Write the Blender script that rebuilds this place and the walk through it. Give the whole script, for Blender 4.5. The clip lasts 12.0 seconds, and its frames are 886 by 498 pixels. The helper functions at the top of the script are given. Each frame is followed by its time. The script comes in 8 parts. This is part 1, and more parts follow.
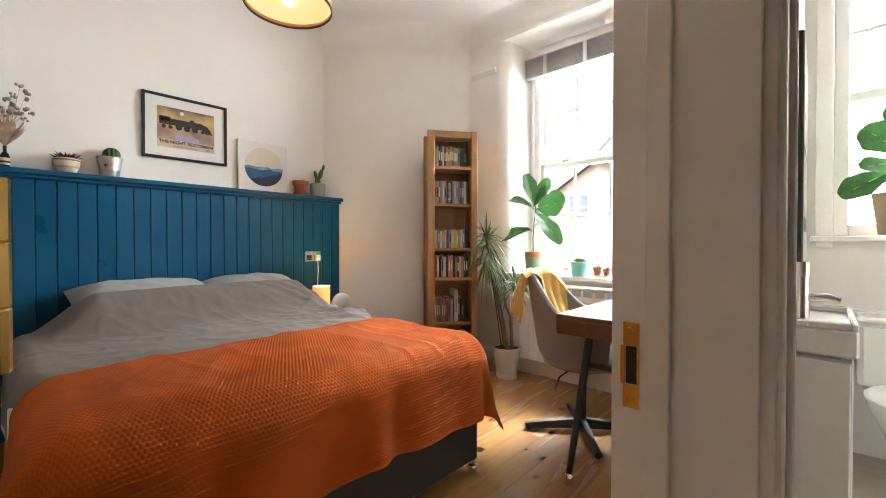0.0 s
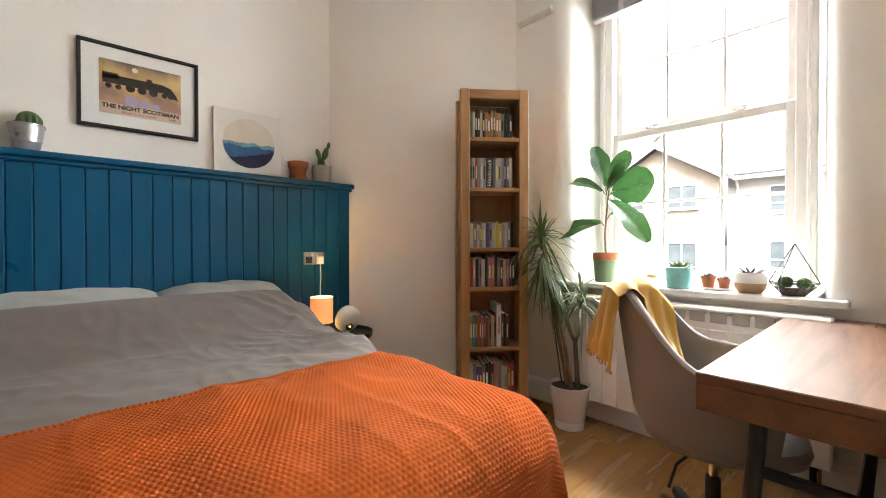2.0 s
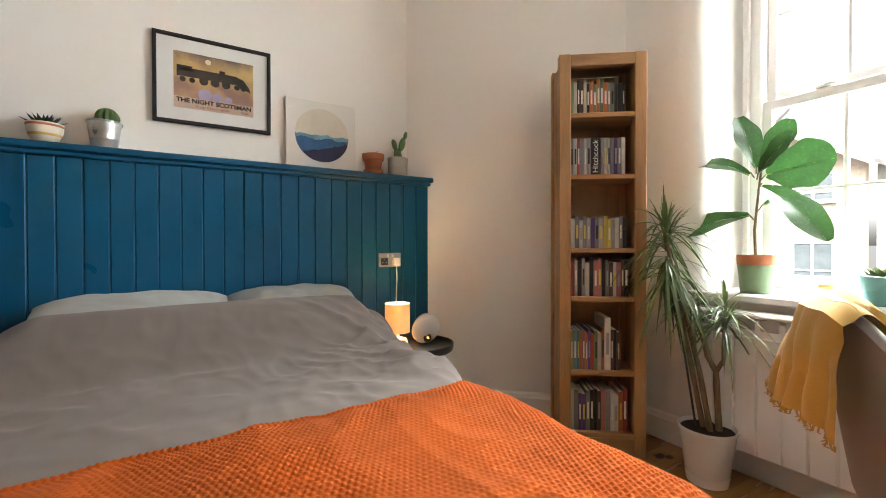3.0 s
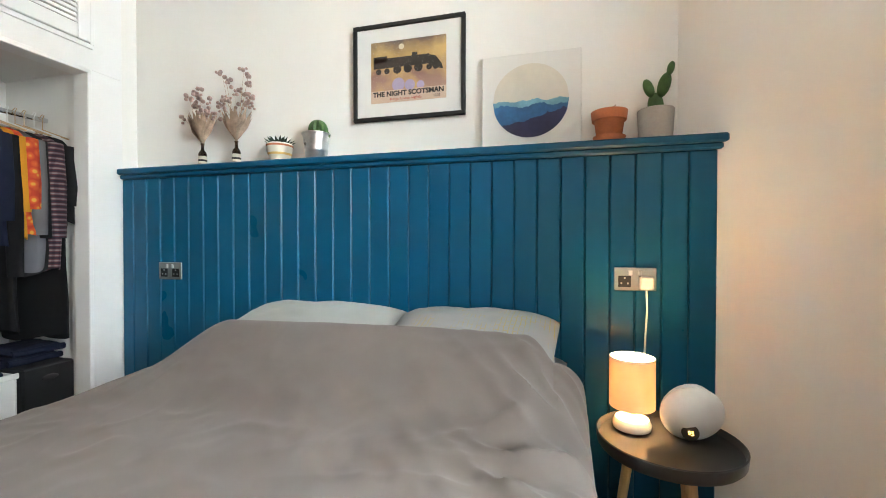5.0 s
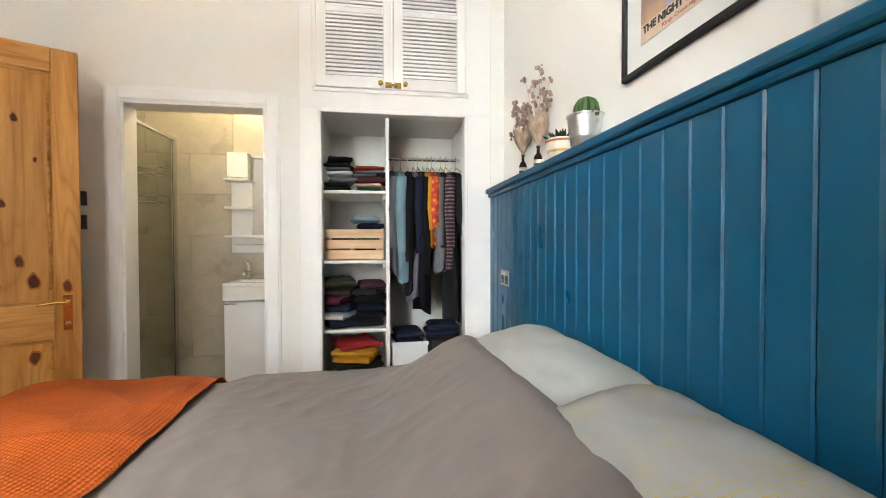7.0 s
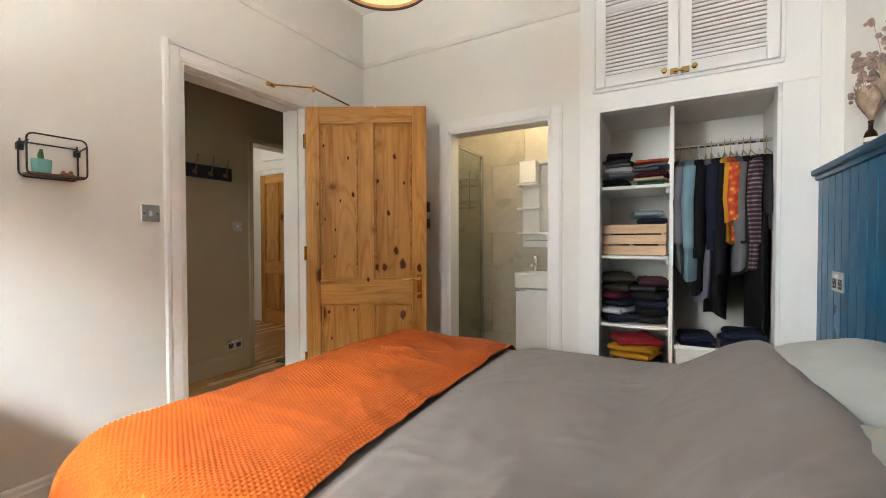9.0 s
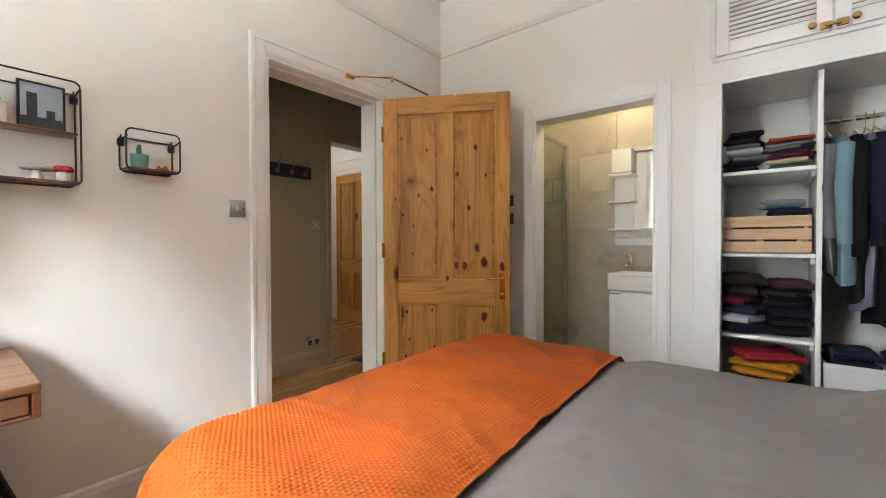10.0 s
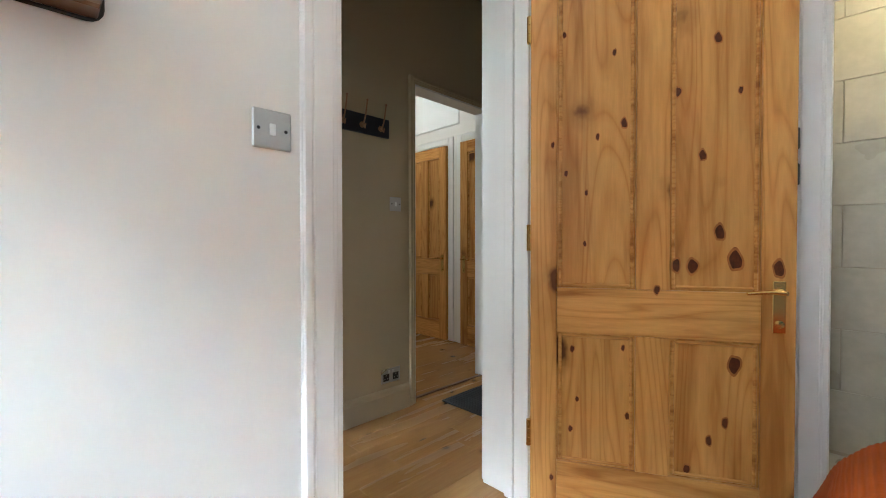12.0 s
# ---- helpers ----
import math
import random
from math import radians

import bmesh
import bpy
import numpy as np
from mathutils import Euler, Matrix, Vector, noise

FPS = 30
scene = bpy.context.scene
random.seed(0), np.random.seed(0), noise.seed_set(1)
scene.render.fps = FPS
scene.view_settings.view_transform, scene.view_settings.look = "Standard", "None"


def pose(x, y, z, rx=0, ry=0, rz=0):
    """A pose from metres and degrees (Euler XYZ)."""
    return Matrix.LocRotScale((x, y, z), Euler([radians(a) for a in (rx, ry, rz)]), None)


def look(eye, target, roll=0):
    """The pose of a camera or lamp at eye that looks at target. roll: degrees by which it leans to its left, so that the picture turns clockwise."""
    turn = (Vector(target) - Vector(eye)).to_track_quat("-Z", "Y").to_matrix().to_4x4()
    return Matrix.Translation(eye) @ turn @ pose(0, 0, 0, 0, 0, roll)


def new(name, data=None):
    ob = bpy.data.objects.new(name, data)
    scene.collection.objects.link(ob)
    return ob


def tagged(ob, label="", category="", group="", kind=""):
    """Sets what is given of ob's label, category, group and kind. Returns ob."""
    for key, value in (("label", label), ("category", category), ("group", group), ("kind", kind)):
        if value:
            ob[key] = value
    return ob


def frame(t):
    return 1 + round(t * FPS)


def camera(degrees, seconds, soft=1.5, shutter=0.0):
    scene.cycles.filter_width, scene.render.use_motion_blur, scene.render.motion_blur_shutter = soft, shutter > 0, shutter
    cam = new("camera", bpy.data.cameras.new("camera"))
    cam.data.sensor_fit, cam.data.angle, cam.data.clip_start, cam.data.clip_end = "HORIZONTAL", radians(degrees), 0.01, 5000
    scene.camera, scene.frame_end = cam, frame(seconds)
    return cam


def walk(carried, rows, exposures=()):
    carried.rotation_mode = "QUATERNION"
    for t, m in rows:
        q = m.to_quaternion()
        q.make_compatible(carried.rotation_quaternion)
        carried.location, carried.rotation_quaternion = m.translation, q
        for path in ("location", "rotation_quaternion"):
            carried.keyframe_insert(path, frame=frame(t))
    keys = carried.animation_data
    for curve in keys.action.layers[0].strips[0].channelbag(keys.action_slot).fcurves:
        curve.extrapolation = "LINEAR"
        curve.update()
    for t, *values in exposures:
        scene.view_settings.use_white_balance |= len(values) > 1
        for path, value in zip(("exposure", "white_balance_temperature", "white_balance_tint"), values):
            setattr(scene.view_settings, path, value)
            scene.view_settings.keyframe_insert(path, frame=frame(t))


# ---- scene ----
cam = camera(94.40, 12.0, 0.95)
ROWS = [
    (0.0, 0.042, -0.018, 1.076, 42.61, -0.66, -0.01),
    (0.5, -0.158, 0.213, 1.074, 41.71, -0.63, 0.02),
    (1.0, -0.279, 0.428, 1.068, 42.67, -0.55, 0.05),
    (1.5, -0.382, 0.558, 1.056, 45.03, -0.53, 0.03),
    (2.0, -0.535, 0.629, 1.060, 48.20, -0.54, 0.04),
    (2.5, -0.696, 0.690, 1.064, 52.81, -0.55, 0.06),
    (3.0, -0.859, 0.817, 1.059, 59.11, -0.48, 0.09),
    (3.2, -0.925, 0.904, 1.062, 62.80, -0.46, 0.10),
    (4.8, -1.410, 1.484, 1.101, 98.88, -0.64, -0.01),
    (5.0, -1.520, 1.525, 1.102, 104.86, -0.69, -0.05),
    (5.5, -1.814, 1.640, 1.105, 121.21, -0.73, -0.19),
    (6.0, -2.137, 1.708, 1.122, 138.81, -0.91, -0.01),
    (6.5, -2.371, 1.749, 1.153, 156.03, -0.97, 0.08),
    (7.0, -2.494, 1.845, 1.163, 171.27, -0.95, 0.16),
    (7.5, -2.561, 1.928, 1.159, 184.34, -1.00, 0.09),
    (9.3, -2.572, 2.036, 1.142, 212.94, -1.03, 0.16),
    (9.5, -2.530, 2.008, 1.139, 214.84, -0.96, 0.18),
    (10.0, -2.362, 1.931, 1.114, 218.68, -0.92, 0.16),
    (10.5, -2.132, 1.839, 1.095, 221.74, -0.97, 0.12),
    (11.0, -1.862, 1.704, 1.067, 223.24, -1.01, 0.04),
    (11.5, -1.545, 1.528, 1.048, 224.36, -0.89, 0.12),
    (12.0, -1.161, 1.331, 1.039, 225.22, -0.81, 0.05),
]
EXPOSURES = [(0.0, 3.1, 6450, 10), (1.0, 3.0, 6550, 10), (2.0, 2.9, 6600, 10), (3.0, 2.92, 6700, 10), (5.0, 3.45, 6200, 4), (6.5, 3.5, 6500, 7), (7.5, 3.5, 6500, 7), (9.5, 3.08, 6500, 8), (10.5, 3.15, 6100, 5), (11.5, 3.3, 5800, 3), (12.0, 3.4, 5500, 2)]
walk(cam, [(t, pose(x, y, z, 90 + pitch, roll, yaw)) for t, x, y, z, yaw, pitch, roll in ROWS], EXPOSURES)

# ---- daylight and lamps ----
world = bpy.data.worlds.new("overcast_sky")
scene.world = world
world.use_nodes = True
wn = world.node_tree
bg = wn.nodes["Background"]
sky = wn.nodes.new("ShaderNodeTexSky")
sky.sky_type = "NISHITA"
sky.sun_disc = False
sky.sun_elevation = radians(40)
sky.sun_rotation = radians(160)
sky.air_density, sky.dust_density, sky.ozone_density = 1.0, 4.0, 1.0
cloud = wn.nodes.new("ShaderNodeHueSaturation")
cloud.inputs["Saturation"].default_value = 0.12
wn.links.new(sky.outputs[0], cloud.inputs["Color"])
wn.links.new(cloud.outputs[0], bg.inputs[0])
bg.inputs[1].default_value = 0.07


def lamp(name, kind, power, m, color=(1, 1, 1), **kw):
    d = bpy.data.lights.new(name, kind)
    d.energy, d.color = power, color
    if kind == "AREA":
        d.shape, d.size, d.size_y = "RECTANGLE", kw["size"], kw["size_y"]
    elif kind == "SUN":
        d.angle = radians(kw["angle"])
    else:
        d.shadow_soft_size = kw.get("radius", 0.03)
    ob = new(name, d)
    ob.matrix_world = m
    return ob


lamp("sun", "SUN", 2.4, look((0, 0, 0), (-0.22, 0.60, -0.77)), (1, 0.97, 0.92), angle=14)
# unseen area lamps outside the windows, standing in for the bright overcast sky
lamp("skylight_high", "AREA", 620, look((-2.6, 8.2, 7.2), (-0.9, 0.2, 1.1)), (0.93, 0.97, 1.0), size=5.5, size_y=2.6)
lamp("skylight_side", "AREA", 30, look((-0.25, 5.4, 2.3), (-2.2, 0.2, 1.2)), (0.92, 0.97, 1.0), size=1.4, size_y=2.4)
# low fill lamp added to brighten the ceiling and walls from below
lamp("ground_bounce_fill", "AREA", 80, look((-1.9, 6.2, -0.9), (-1.0, 0.8, 2.2)), (1.0, 0.97, 0.93), size=3.0, size_y=1.4)
lamp("bathroom_skylight", "AREA", 6, look((1.35, 4.2, 2.6), (0.35, 1.4, 0.9)), (1.0, 0.93, 0.82), size=1.0, size_y=1.6)
lamp("ensuite_downlight_bulb", "POINT", 0.9, pose(-1.45, -1.05, 2.2), (1.0, 0.80, 0.5), radius=0.05)
lamp("bedside_bulb", "POINT", 0.95, pose(-2.97, 1.78, 0.66), (1.0, 0.60, 0.27), radius=0.03)
lamp("pendant_bulb", "POINT", 1.6, pose(-1.63, 0.83, 2.17), (1.0, 0.75, 0.45), radius=0.05)
# fill lamp added at the lobby ceiling to brighten the lobby
lamp("lobby_fill", "AREA", 1.5, look((2.2, -1.0, 2.98), (2.2, -1.0, 0)), (1.0, 0.93, 0.82), size=0.3, size_y=0.3)
# ---- materials ----
def nodes_of(name, rough=0.5, metal=0.0):
    m = bpy.data.materials.new(name)
    m.use_nodes = True
    nt = m.node_tree
    b = nt.nodes["Principled BSDF"]
    b.inputs["Roughness"].default_value, b.inputs["Metallic"].default_value = rough, metal
    return m, nt, b


def coords(nt, scale=(1, 1, 1), jitter=True):
    tc, mp = nt.nodes.new("ShaderNodeTexCoord"), nt.nodes.new("ShaderNodeMapping")
    mp.inputs["Scale"].default_value = scale
    nt.links.new(tc.outputs["Object"], mp.inputs[0])
    if jitter:
        oi = nt.nodes.new("ShaderNodeObjectInfo")
        mul = nt.nodes.new("ShaderNodeMath")
        mul.operation, mul.inputs[1].default_value = "MULTIPLY", 37.0
        comb = nt.nodes.new("ShaderNodeCombineXYZ")
        nt.links.new(oi.outputs["Random"], mul.inputs[0])
        for k in range(3):
            nt.links.new(mul.outputs[0], comb.inputs[k])
        nt.links.new(comb.outputs[0], mp.inputs["Location"])
    return mp.outputs[0]


def noise_tex(nt, co, scale, detail=4.0, dist=0.0, rough=0.55):
    n = nt.nodes.new("ShaderNodeTexNoise")
    n.inputs["Scale"].default_value, n.inputs["Detail"].default_value = scale, detail
    n.inputs["Distortion"].default_value, n.inputs["Roughness"].default_value = dist, rough
    nt.links.new(co, n.inputs["Vector"])
    return n.outputs["Fac"]


def ramp(nt, fac, stops):
    r = nt.nodes.new("ShaderNodeValToRGB")
    els = r.color_ramp.elements
    while len(els) < len(stops):
        els.new(0.5)
    for e, (p, c) in zip(els, stops):
        e.position, e.color = p, (*c, 1)
    nt.links.new(fac, r.inputs[0])
    return r.outputs[0]


def mixed(nt, a, b, fac, mode="MIX"):
    mx = nt.nodes.new("ShaderNodeMix")
    mx.data_type, mx.blend_type = "RGBA", mode
    for sock, val in ((mx.inputs[0], fac), (mx.inputs[6], a), (mx.inputs[7], b)):
        if isinstance(val, (int, float)):
            sock.default_value = val
        elif isinstance(val, tuple):
            sock.default_value = (*val, 1)
        else:
            nt.links.new(val, sock)
    return mx.outputs[2]


def bump(nt, b, height, strength, distance):
    bp = nt.nodes.new("ShaderNodeBump")
    bp.inputs["Strength"].default_value, bp.inputs["Distance"].default_value = strength, distance
    nt.links.new(height, bp.inputs["Height"])
    nt.links.new(bp.outputs[0], b.inputs["Normal"])


def tone(c, k):
    return tuple(min(1.0, max(0.0, v * k)) for v in c)


def surf(name, c, rough=0.5, metal=0.0, var=0.12, scale=3.0, fine=60.0, relief=0.15, depth=0.002, stretch=(1, 1, 1), rvar=0.1, sheen=0.0, piece=0.0):
    """A plain material with colour variation at two scales, uneven gloss and fine relief."""
    m, nt, b = nodes_of(name, rough, metal)
    co = coords(nt, stretch)
    big, small = noise_tex(nt, co, scale, 3), noise_tex(nt, co, fine, 5)
    col = ramp(nt, big, [(0.3, tone(c, 1 - var)), (0.7, tone(c, 1 + var * 0.6))])
    col = mixed(nt, col, ramp(nt, small, [(0.3, (1 - var,) * 3), (0.7, (1, 1, 1))]), 0.6, "MULTIPLY")
    if piece:
        oi = nt.nodes.new("ShaderNodeObjectInfo")
        col = mixed(nt, col, ramp(nt, oi.outputs["Random"], [(0.0, (1 - piece,) * 3), (1.0, (1, 1, 1))]), 1.0, "MULTIPLY")
    nt.links.new(col, b.inputs["Base Color"])
    rr = ramp(nt, big, [(0.3, (max(0.0, rough - rvar),) * 3), (0.7, (min(1.0, rough + rvar),) * 3)])
    nt.links.new(rr, b.inputs["Roughness"])
    if relief:
        bump(nt, b, small, relief, depth)
    if sheen:
        b.inputs["Sheen Weight"].default_value = sheen
    return m


def wood(name, light, dark, axis=2, ring=14.0, rough=0.45, knots=0.0, piece=0.0, relief=0.12, coat=0.0, flame=0.0):
    """Grain running along one axis of the thing, with optional knots and flame-shaped growth rings."""
    m, nt, b = nodes_of(name, rough)
    st = [1.0, 1.0, 1.0]
    st[axis] = 0.09
    co = coords(nt, tuple(st))
    g1, g2 = noise_tex(nt, co, ring, 4, 0.6), noise_tex(nt, co, ring * 9, 3)
    col = ramp(nt, g1, [(0.32, dark), (0.5, tone(light, 0.92)), (0.7, light)])
    col = mixed(nt, col, ramp(nt, g2, [(0.35, (0.80, 0.76, 0.7)), (0.65, (1, 1, 1))]), 0.55, "MULTIPLY")
    if flame:
        wave, band = nt.nodes.new("ShaderNodeMath"), nt.nodes.new("ShaderNodeMath")
        wave.operation, band.operation = "MULTIPLY", "PINGPONG"
        wave.inputs[1].default_value, band.inputs[1].default_value = 26.0, 1.0
        nt.links.new(noise_tex(nt, co, ring * 0.75, 1, 0.4), wave.inputs[0])
        nt.links.new(wave.outputs[0], band.inputs[0])
        late = ramp(nt, band.outputs[0], [(0.0, (0.70, 0.55, 0.42)), (0.22, (0.88, 0.80, 0.70)), (0.6, (1, 1, 1))])
        col = mixed(nt, col, late, flame, "MULTIPLY")
    if knots:
        st2 = [1.0, 1.0, 1.0]
        st2[axis] = 0.75
        co2 = coords(nt, tuple(st2))
        v = nt.nodes.new("ShaderNodeTexVoronoi")
        v.inputs["Scale"].default_value = knots
        nt.links.new(co2, v.inputs["Vector"])
        wob = noise_tex(nt, co2, knots * 5, 2)
        sp = nt.nodes.new("ShaderNodeSeparateColor")
        nt.links.new(v.outputs["Color"], sp.inputs[0])
        m1, m2 = nt.nodes.new("ShaderNodeMath"), nt.nodes.new("ShaderNodeMath")
        m1.operation = m2.operation = "MULTIPLY_ADD"
        m1.inputs[1].default_value, m2.inputs[1].default_value = 0.30, 0.16
        nt.links.new(sp.outputs[0], m1.inputs[0])
        nt.links.new(v.outputs["Distance"], m1.inputs[2])
        nt.links.new(wob, m2.inputs[0])
        nt.links.new(m1.outputs[0], m2.inputs[2])
        k = ramp(nt, m2.outputs[0], [(0.0, (1, 1, 1)), (0.25, (0.95, 0.95, 0.95)), (0.28, (0.45, 0.45, 0.45)), (0.32, (0, 0, 0))])
        col = mixed(nt, col, tone(dark, 0.75), ramp(nt, m2.outputs[0], [(0.27, (0.7, 0.7, 0.7)), (0.42, (0, 0, 0))]))
        col = mixed(nt, col, (dark[0] * 0.22, dark[1] * 0.15, dark[2] * 0.15), k)
    if piece:
        oi = nt.nodes.new("ShaderNodeObjectInfo")
        col = mixed(nt, col, ramp(nt, oi.outputs["Random"], [(0.0, (1 - piece, 1 - piece * 1.1, 1 - piece * 1.25)), (1.0, (1, 1, 1))]), 1.0, "MULTIPLY")
    nt.links.new(col, b.inputs["Base Color"])
    nt.links.new(ramp(nt, g1, [(0.3, (rough + 0.08,) * 3), (0.7, (rough - 0.06,) * 3)]), b.inputs["Roughness"])
    b.inputs["Coat Weight"].default_value = coat
    bump(nt, b, g2, relief, 0.001)
    return m


def cloth(name, c, rough=0.9, weave=700.0, var=0.1, relief=0.3, sheen=0.25):
    """Woven cloth: fine weave relief, soft creases in colour."""
    m = surf(name, c, rough, 0, var, 4.0, weave, relief, 0.0015, sheen=sheen, rvar=0.04)
    m.node_tree.nodes["Principled BSDF"].inputs["Specular IOR Level"].default_value = 0.2
    return m


def glassy(name, tint=(1, 1, 1), rough=0.0, ior=1.45):
    m, nt, b = nodes_of(name, rough)
    b.inputs["Base Color"].default_value = (*tint, 1)
    b.inputs["Transmission Weight"].default_value, b.inputs["IOR"].default_value = 1.0, ior
    return m


def glow(name, c, power, base=(0.8, 0.7, 0.55), rough=0.8):
    m, nt, b = nodes_of(name, rough)
    b.inputs["Base Color"].default_value = (*base, 1)
    b.inputs["Emission Color"].default_value, b.inputs["Emission Strength"].default_value = (*c, 1), power
    return m


def leaf_mat(name, c, back, thin=0.15):
    m, nt, b = nodes_of(name, 0.38)
    co = coords(nt)
    col = ramp(nt, noise_tex(nt, co, 14, 3), [(0.3, tone(c, 0.75)), (0.7, tone(c, 1.25))])
    col = mixed(nt, col, back, ramp(nt, noise_tex(nt, co, 90, 2), [(0.52, (0, 0, 0)), (0.8, (0.6, 0.6, 0.6))]))
    nt.links.new(col, b.inputs["Base Color"])
    b.inputs["Transmission Weight"].default_value = 0.0
    tr = nt.nodes.new("ShaderNodeBsdfTranslucent")
    nt.links.new(col, tr.inputs[0])
    ms = nt.nodes.new("ShaderNodeMixShader")
    ms.inputs[0].default_value = thin
    nt.links.new(b.outputs[0], ms.inputs[1])
    nt.links.new(tr.outputs[0], ms.inputs[2])
    nt.links.new(ms.outputs[0], nt.nodes["Material Output"].inputs[0])
    bump(nt, b, noise_tex(nt, co, 40, 3), 0.3, 0.002)
    return m


WALL = surf("wall_paint", (0.80, 0.778, 0.735), 0.75, var=0.025, scale=1.2, fine=140, relief=0.10, depth=0.0015)
CEIL = surf("ceiling_paint", (0.82, 0.81, 0.79), 0.85, var=0.02, scale=1.0, fine=120, relief=0.08)
GLOSS = surf("white_gloss_paint", (0.82, 0.81, 0.79), 0.42, var=0.015, scale=2, fine=60, relief=0.02, depth=0.0006, rvar=0.03)
HALLW = surf("hall_paint", (0.43, 0.350, 0.225), 0.8, var=0.03, scale=1.5, fine=130, relief=0.1)
BLUE = surf("teal_blue_eggshell", (0.004, 0.086, 0.180), 0.36, var=0.04, scale=3, fine=90, relief=0.06, depth=0.001, piece=0.08)
OAKF = wood("oak_floor", (0.43, 0.232, 0.084), (0.30, 0.148, 0.048), 1, 10, 0.24, knots=8.0, piece=0.18, relief=0.06)
PINE = wood("knotty_pine", (0.72, 0.370, 0.106), (0.42, 0.178, 0.042), 2, 9, 0.36, knots=4.0, relief=0.08, piece=0.22, flame=0.6)
PINER = wood("knotty_pine_rail", (0.72, 0.370, 0.106), (0.38, 0.158, 0.037), 0, 13, 0.36, relief=0.08, piece=0.12, flame=0.6)
HALO = surf("pine_knot_ring", (0.40, 0.145, 0.036), 0.5, var=0.3, scale=40, fine=120, relief=0.1)
KNOT = surf("pine_knot", (0.11, 0.028, 0.010), 0.6, var=0.4, scale=30, fine=120, relief=0.2)
BRONZE = surf("copper_bronze", (0.36, 0.20, 0.12), 0.35, 1.0, var=0.2)
for m in (PINE, PINER, KNOT, HALO):
    m.node_tree.nodes["Principled BSDF"].inputs["Specular IOR Level"].default_value = 0.22
OAKB = wood("bookcase_oak", (0.40, 0.215, 0.085), (0.27, 0.13, 0.045), 2, 18, 0.45, relief=0.08)
OAKS = wood("shelf_oak", (0.40, 0.215, 0.085), (0.27, 0.13, 0.045), 0, 18, 0.45, relief=0.08)
WALNUT = wood("walnut_veneer", (0.185, 0.085, 0.042), (0.105, 0.044, 0.022), 1, 16, 0.33, relief=0.05, coat=0.1)
BEECH = wood("pale_beech", (0.62, 0.43, 0.24), (0.50, 0.32, 0.16), 2, 20, 0.5)
CRATEW = wood("crate_pine", (0.70, 0.47, 0.29), (0.58, 0.36, 0.20), 0, 20, 0.6)
ORANGE = cloth("orange_waffle_knit", (0.40, 0.080, 0.009), 0.97, 420, 0.24, 0.5, 0.02)
GREYD = cloth("grey_duvet_cotton", (0.175, 0.150, 0.137), 0.8, 800, 0.05, 0.15, 0.1)
PILLOWC = cloth("pale_pillow_cotton", (0.36, 0.365, 0.345), 0.85, 800, 0.06, 0.2, 0.1)
NAVYC = cloth("navy_cotton", (0.022, 0.026, 0.05))
WHITEC = cloth("white_sheet_cotton", (0.72, 0.72, 0.72))
BASEC = cloth("charcoal_bed_base_fabric", (0.035, 0.035, 0.042), 0.9, 500)
YELLOW = cloth("mustard_throw_wool", (0.56, 0.345, 0.075), 0.95, 260, 0.15, 0.5)
CHAIRC = cloth("grey_chair_felt", (0.245, 0.225, 0.215), 0.95, 600, 0.08, 0.3)
BLACKM = surf("black_powder_coat", (0.012, 0.012, 0.013), 0.42, var=0.2, scale=8, fine=300, relief=0.08)
CHROME = surf("polished_chrome", (0.75, 0.75, 0.76), 0.12, 1.0, var=0.05, relief=0.02)
STEEL = surf("brushed_steel", (0.52, 0.51, 0.49), 0.32, 1.0, var=0.08, fine=180, relief=0.05)
BRASS = surf("polished_brass", (0.78, 0.52, 0.18), 0.2, 1.0, var=0.12, relief=0.03)
ZINC = surf("galvanised_zinc", (0.62, 0.64, 0.65), 0.36, 1.0, var=0.16, scale=20, fine=90, relief=0.1)
WHITEP = surf("white_plastic", (0.78, 0.78, 0.76), 0.35, var=0.03, relief=0.04)
CERAM = surf("white_glazed_ceramic", (0.80, 0.79, 0.76), 0.18, var=0.03, relief=0.03)
CREAM = surf("cream_stoneware", (0.72, 0.66, 0.55), 0.4, var=0.08, relief=0.08)
TERRA = surf("terracotta", (0.46, 0.155, 0.065), 0.8, var=0.2, scale=14, fine=120, relief=0.25)
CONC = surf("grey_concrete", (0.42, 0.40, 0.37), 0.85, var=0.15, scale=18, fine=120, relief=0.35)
SOIL = surf("potting_soil", (0.028, 0.018, 0.012), 0.95, var=0.5, scale=40, fine=200, relief=0.9, depth=0.006)
TEAL = surf("turquoise_glaze", (0.20, 0.50, 0.46), 0.3, var=0.08, relief=0.05)
GREENP = surf("sage_green_glaze", (0.16, 0.24, 0.13), 0.5, var=0.12, relief=0.1)
CACTUS = surf("cactus_green", (0.07, 0.15, 0.04), 0.6, var=0.3, scale=30, fine=160, relief=0.5, depth=0.004)
DRIED = surf("dried_flower", (0.50, 0.36, 0.26), 0.95, var=0.35, scale=30, fine=160, relief=0.3)
MAUVE = surf("dried_mauve_flower", (0.46, 0.33, 0.29), 0.95, var=0.35, scale=30, fine=160, relief=0.3)
FIGLEAF = leaf_mat("fig_leaf", (0.030, 0.098, 0.024), (0.10, 0.19, 0.085), 0.2)
YUCCAL = leaf_mat("dracaena_leaf", (0.078, 0.128, 0.030), (0.17, 0.22, 0.070), 0.15)
STEM = surf("plant_stem", (0.20, 0.135, 0.075), 0.85, var=0.25, scale=30, fine=120, relief=0.4)
CLEAR = glassy("window_glass", (1, 1, 1), 0.0, 1.02)
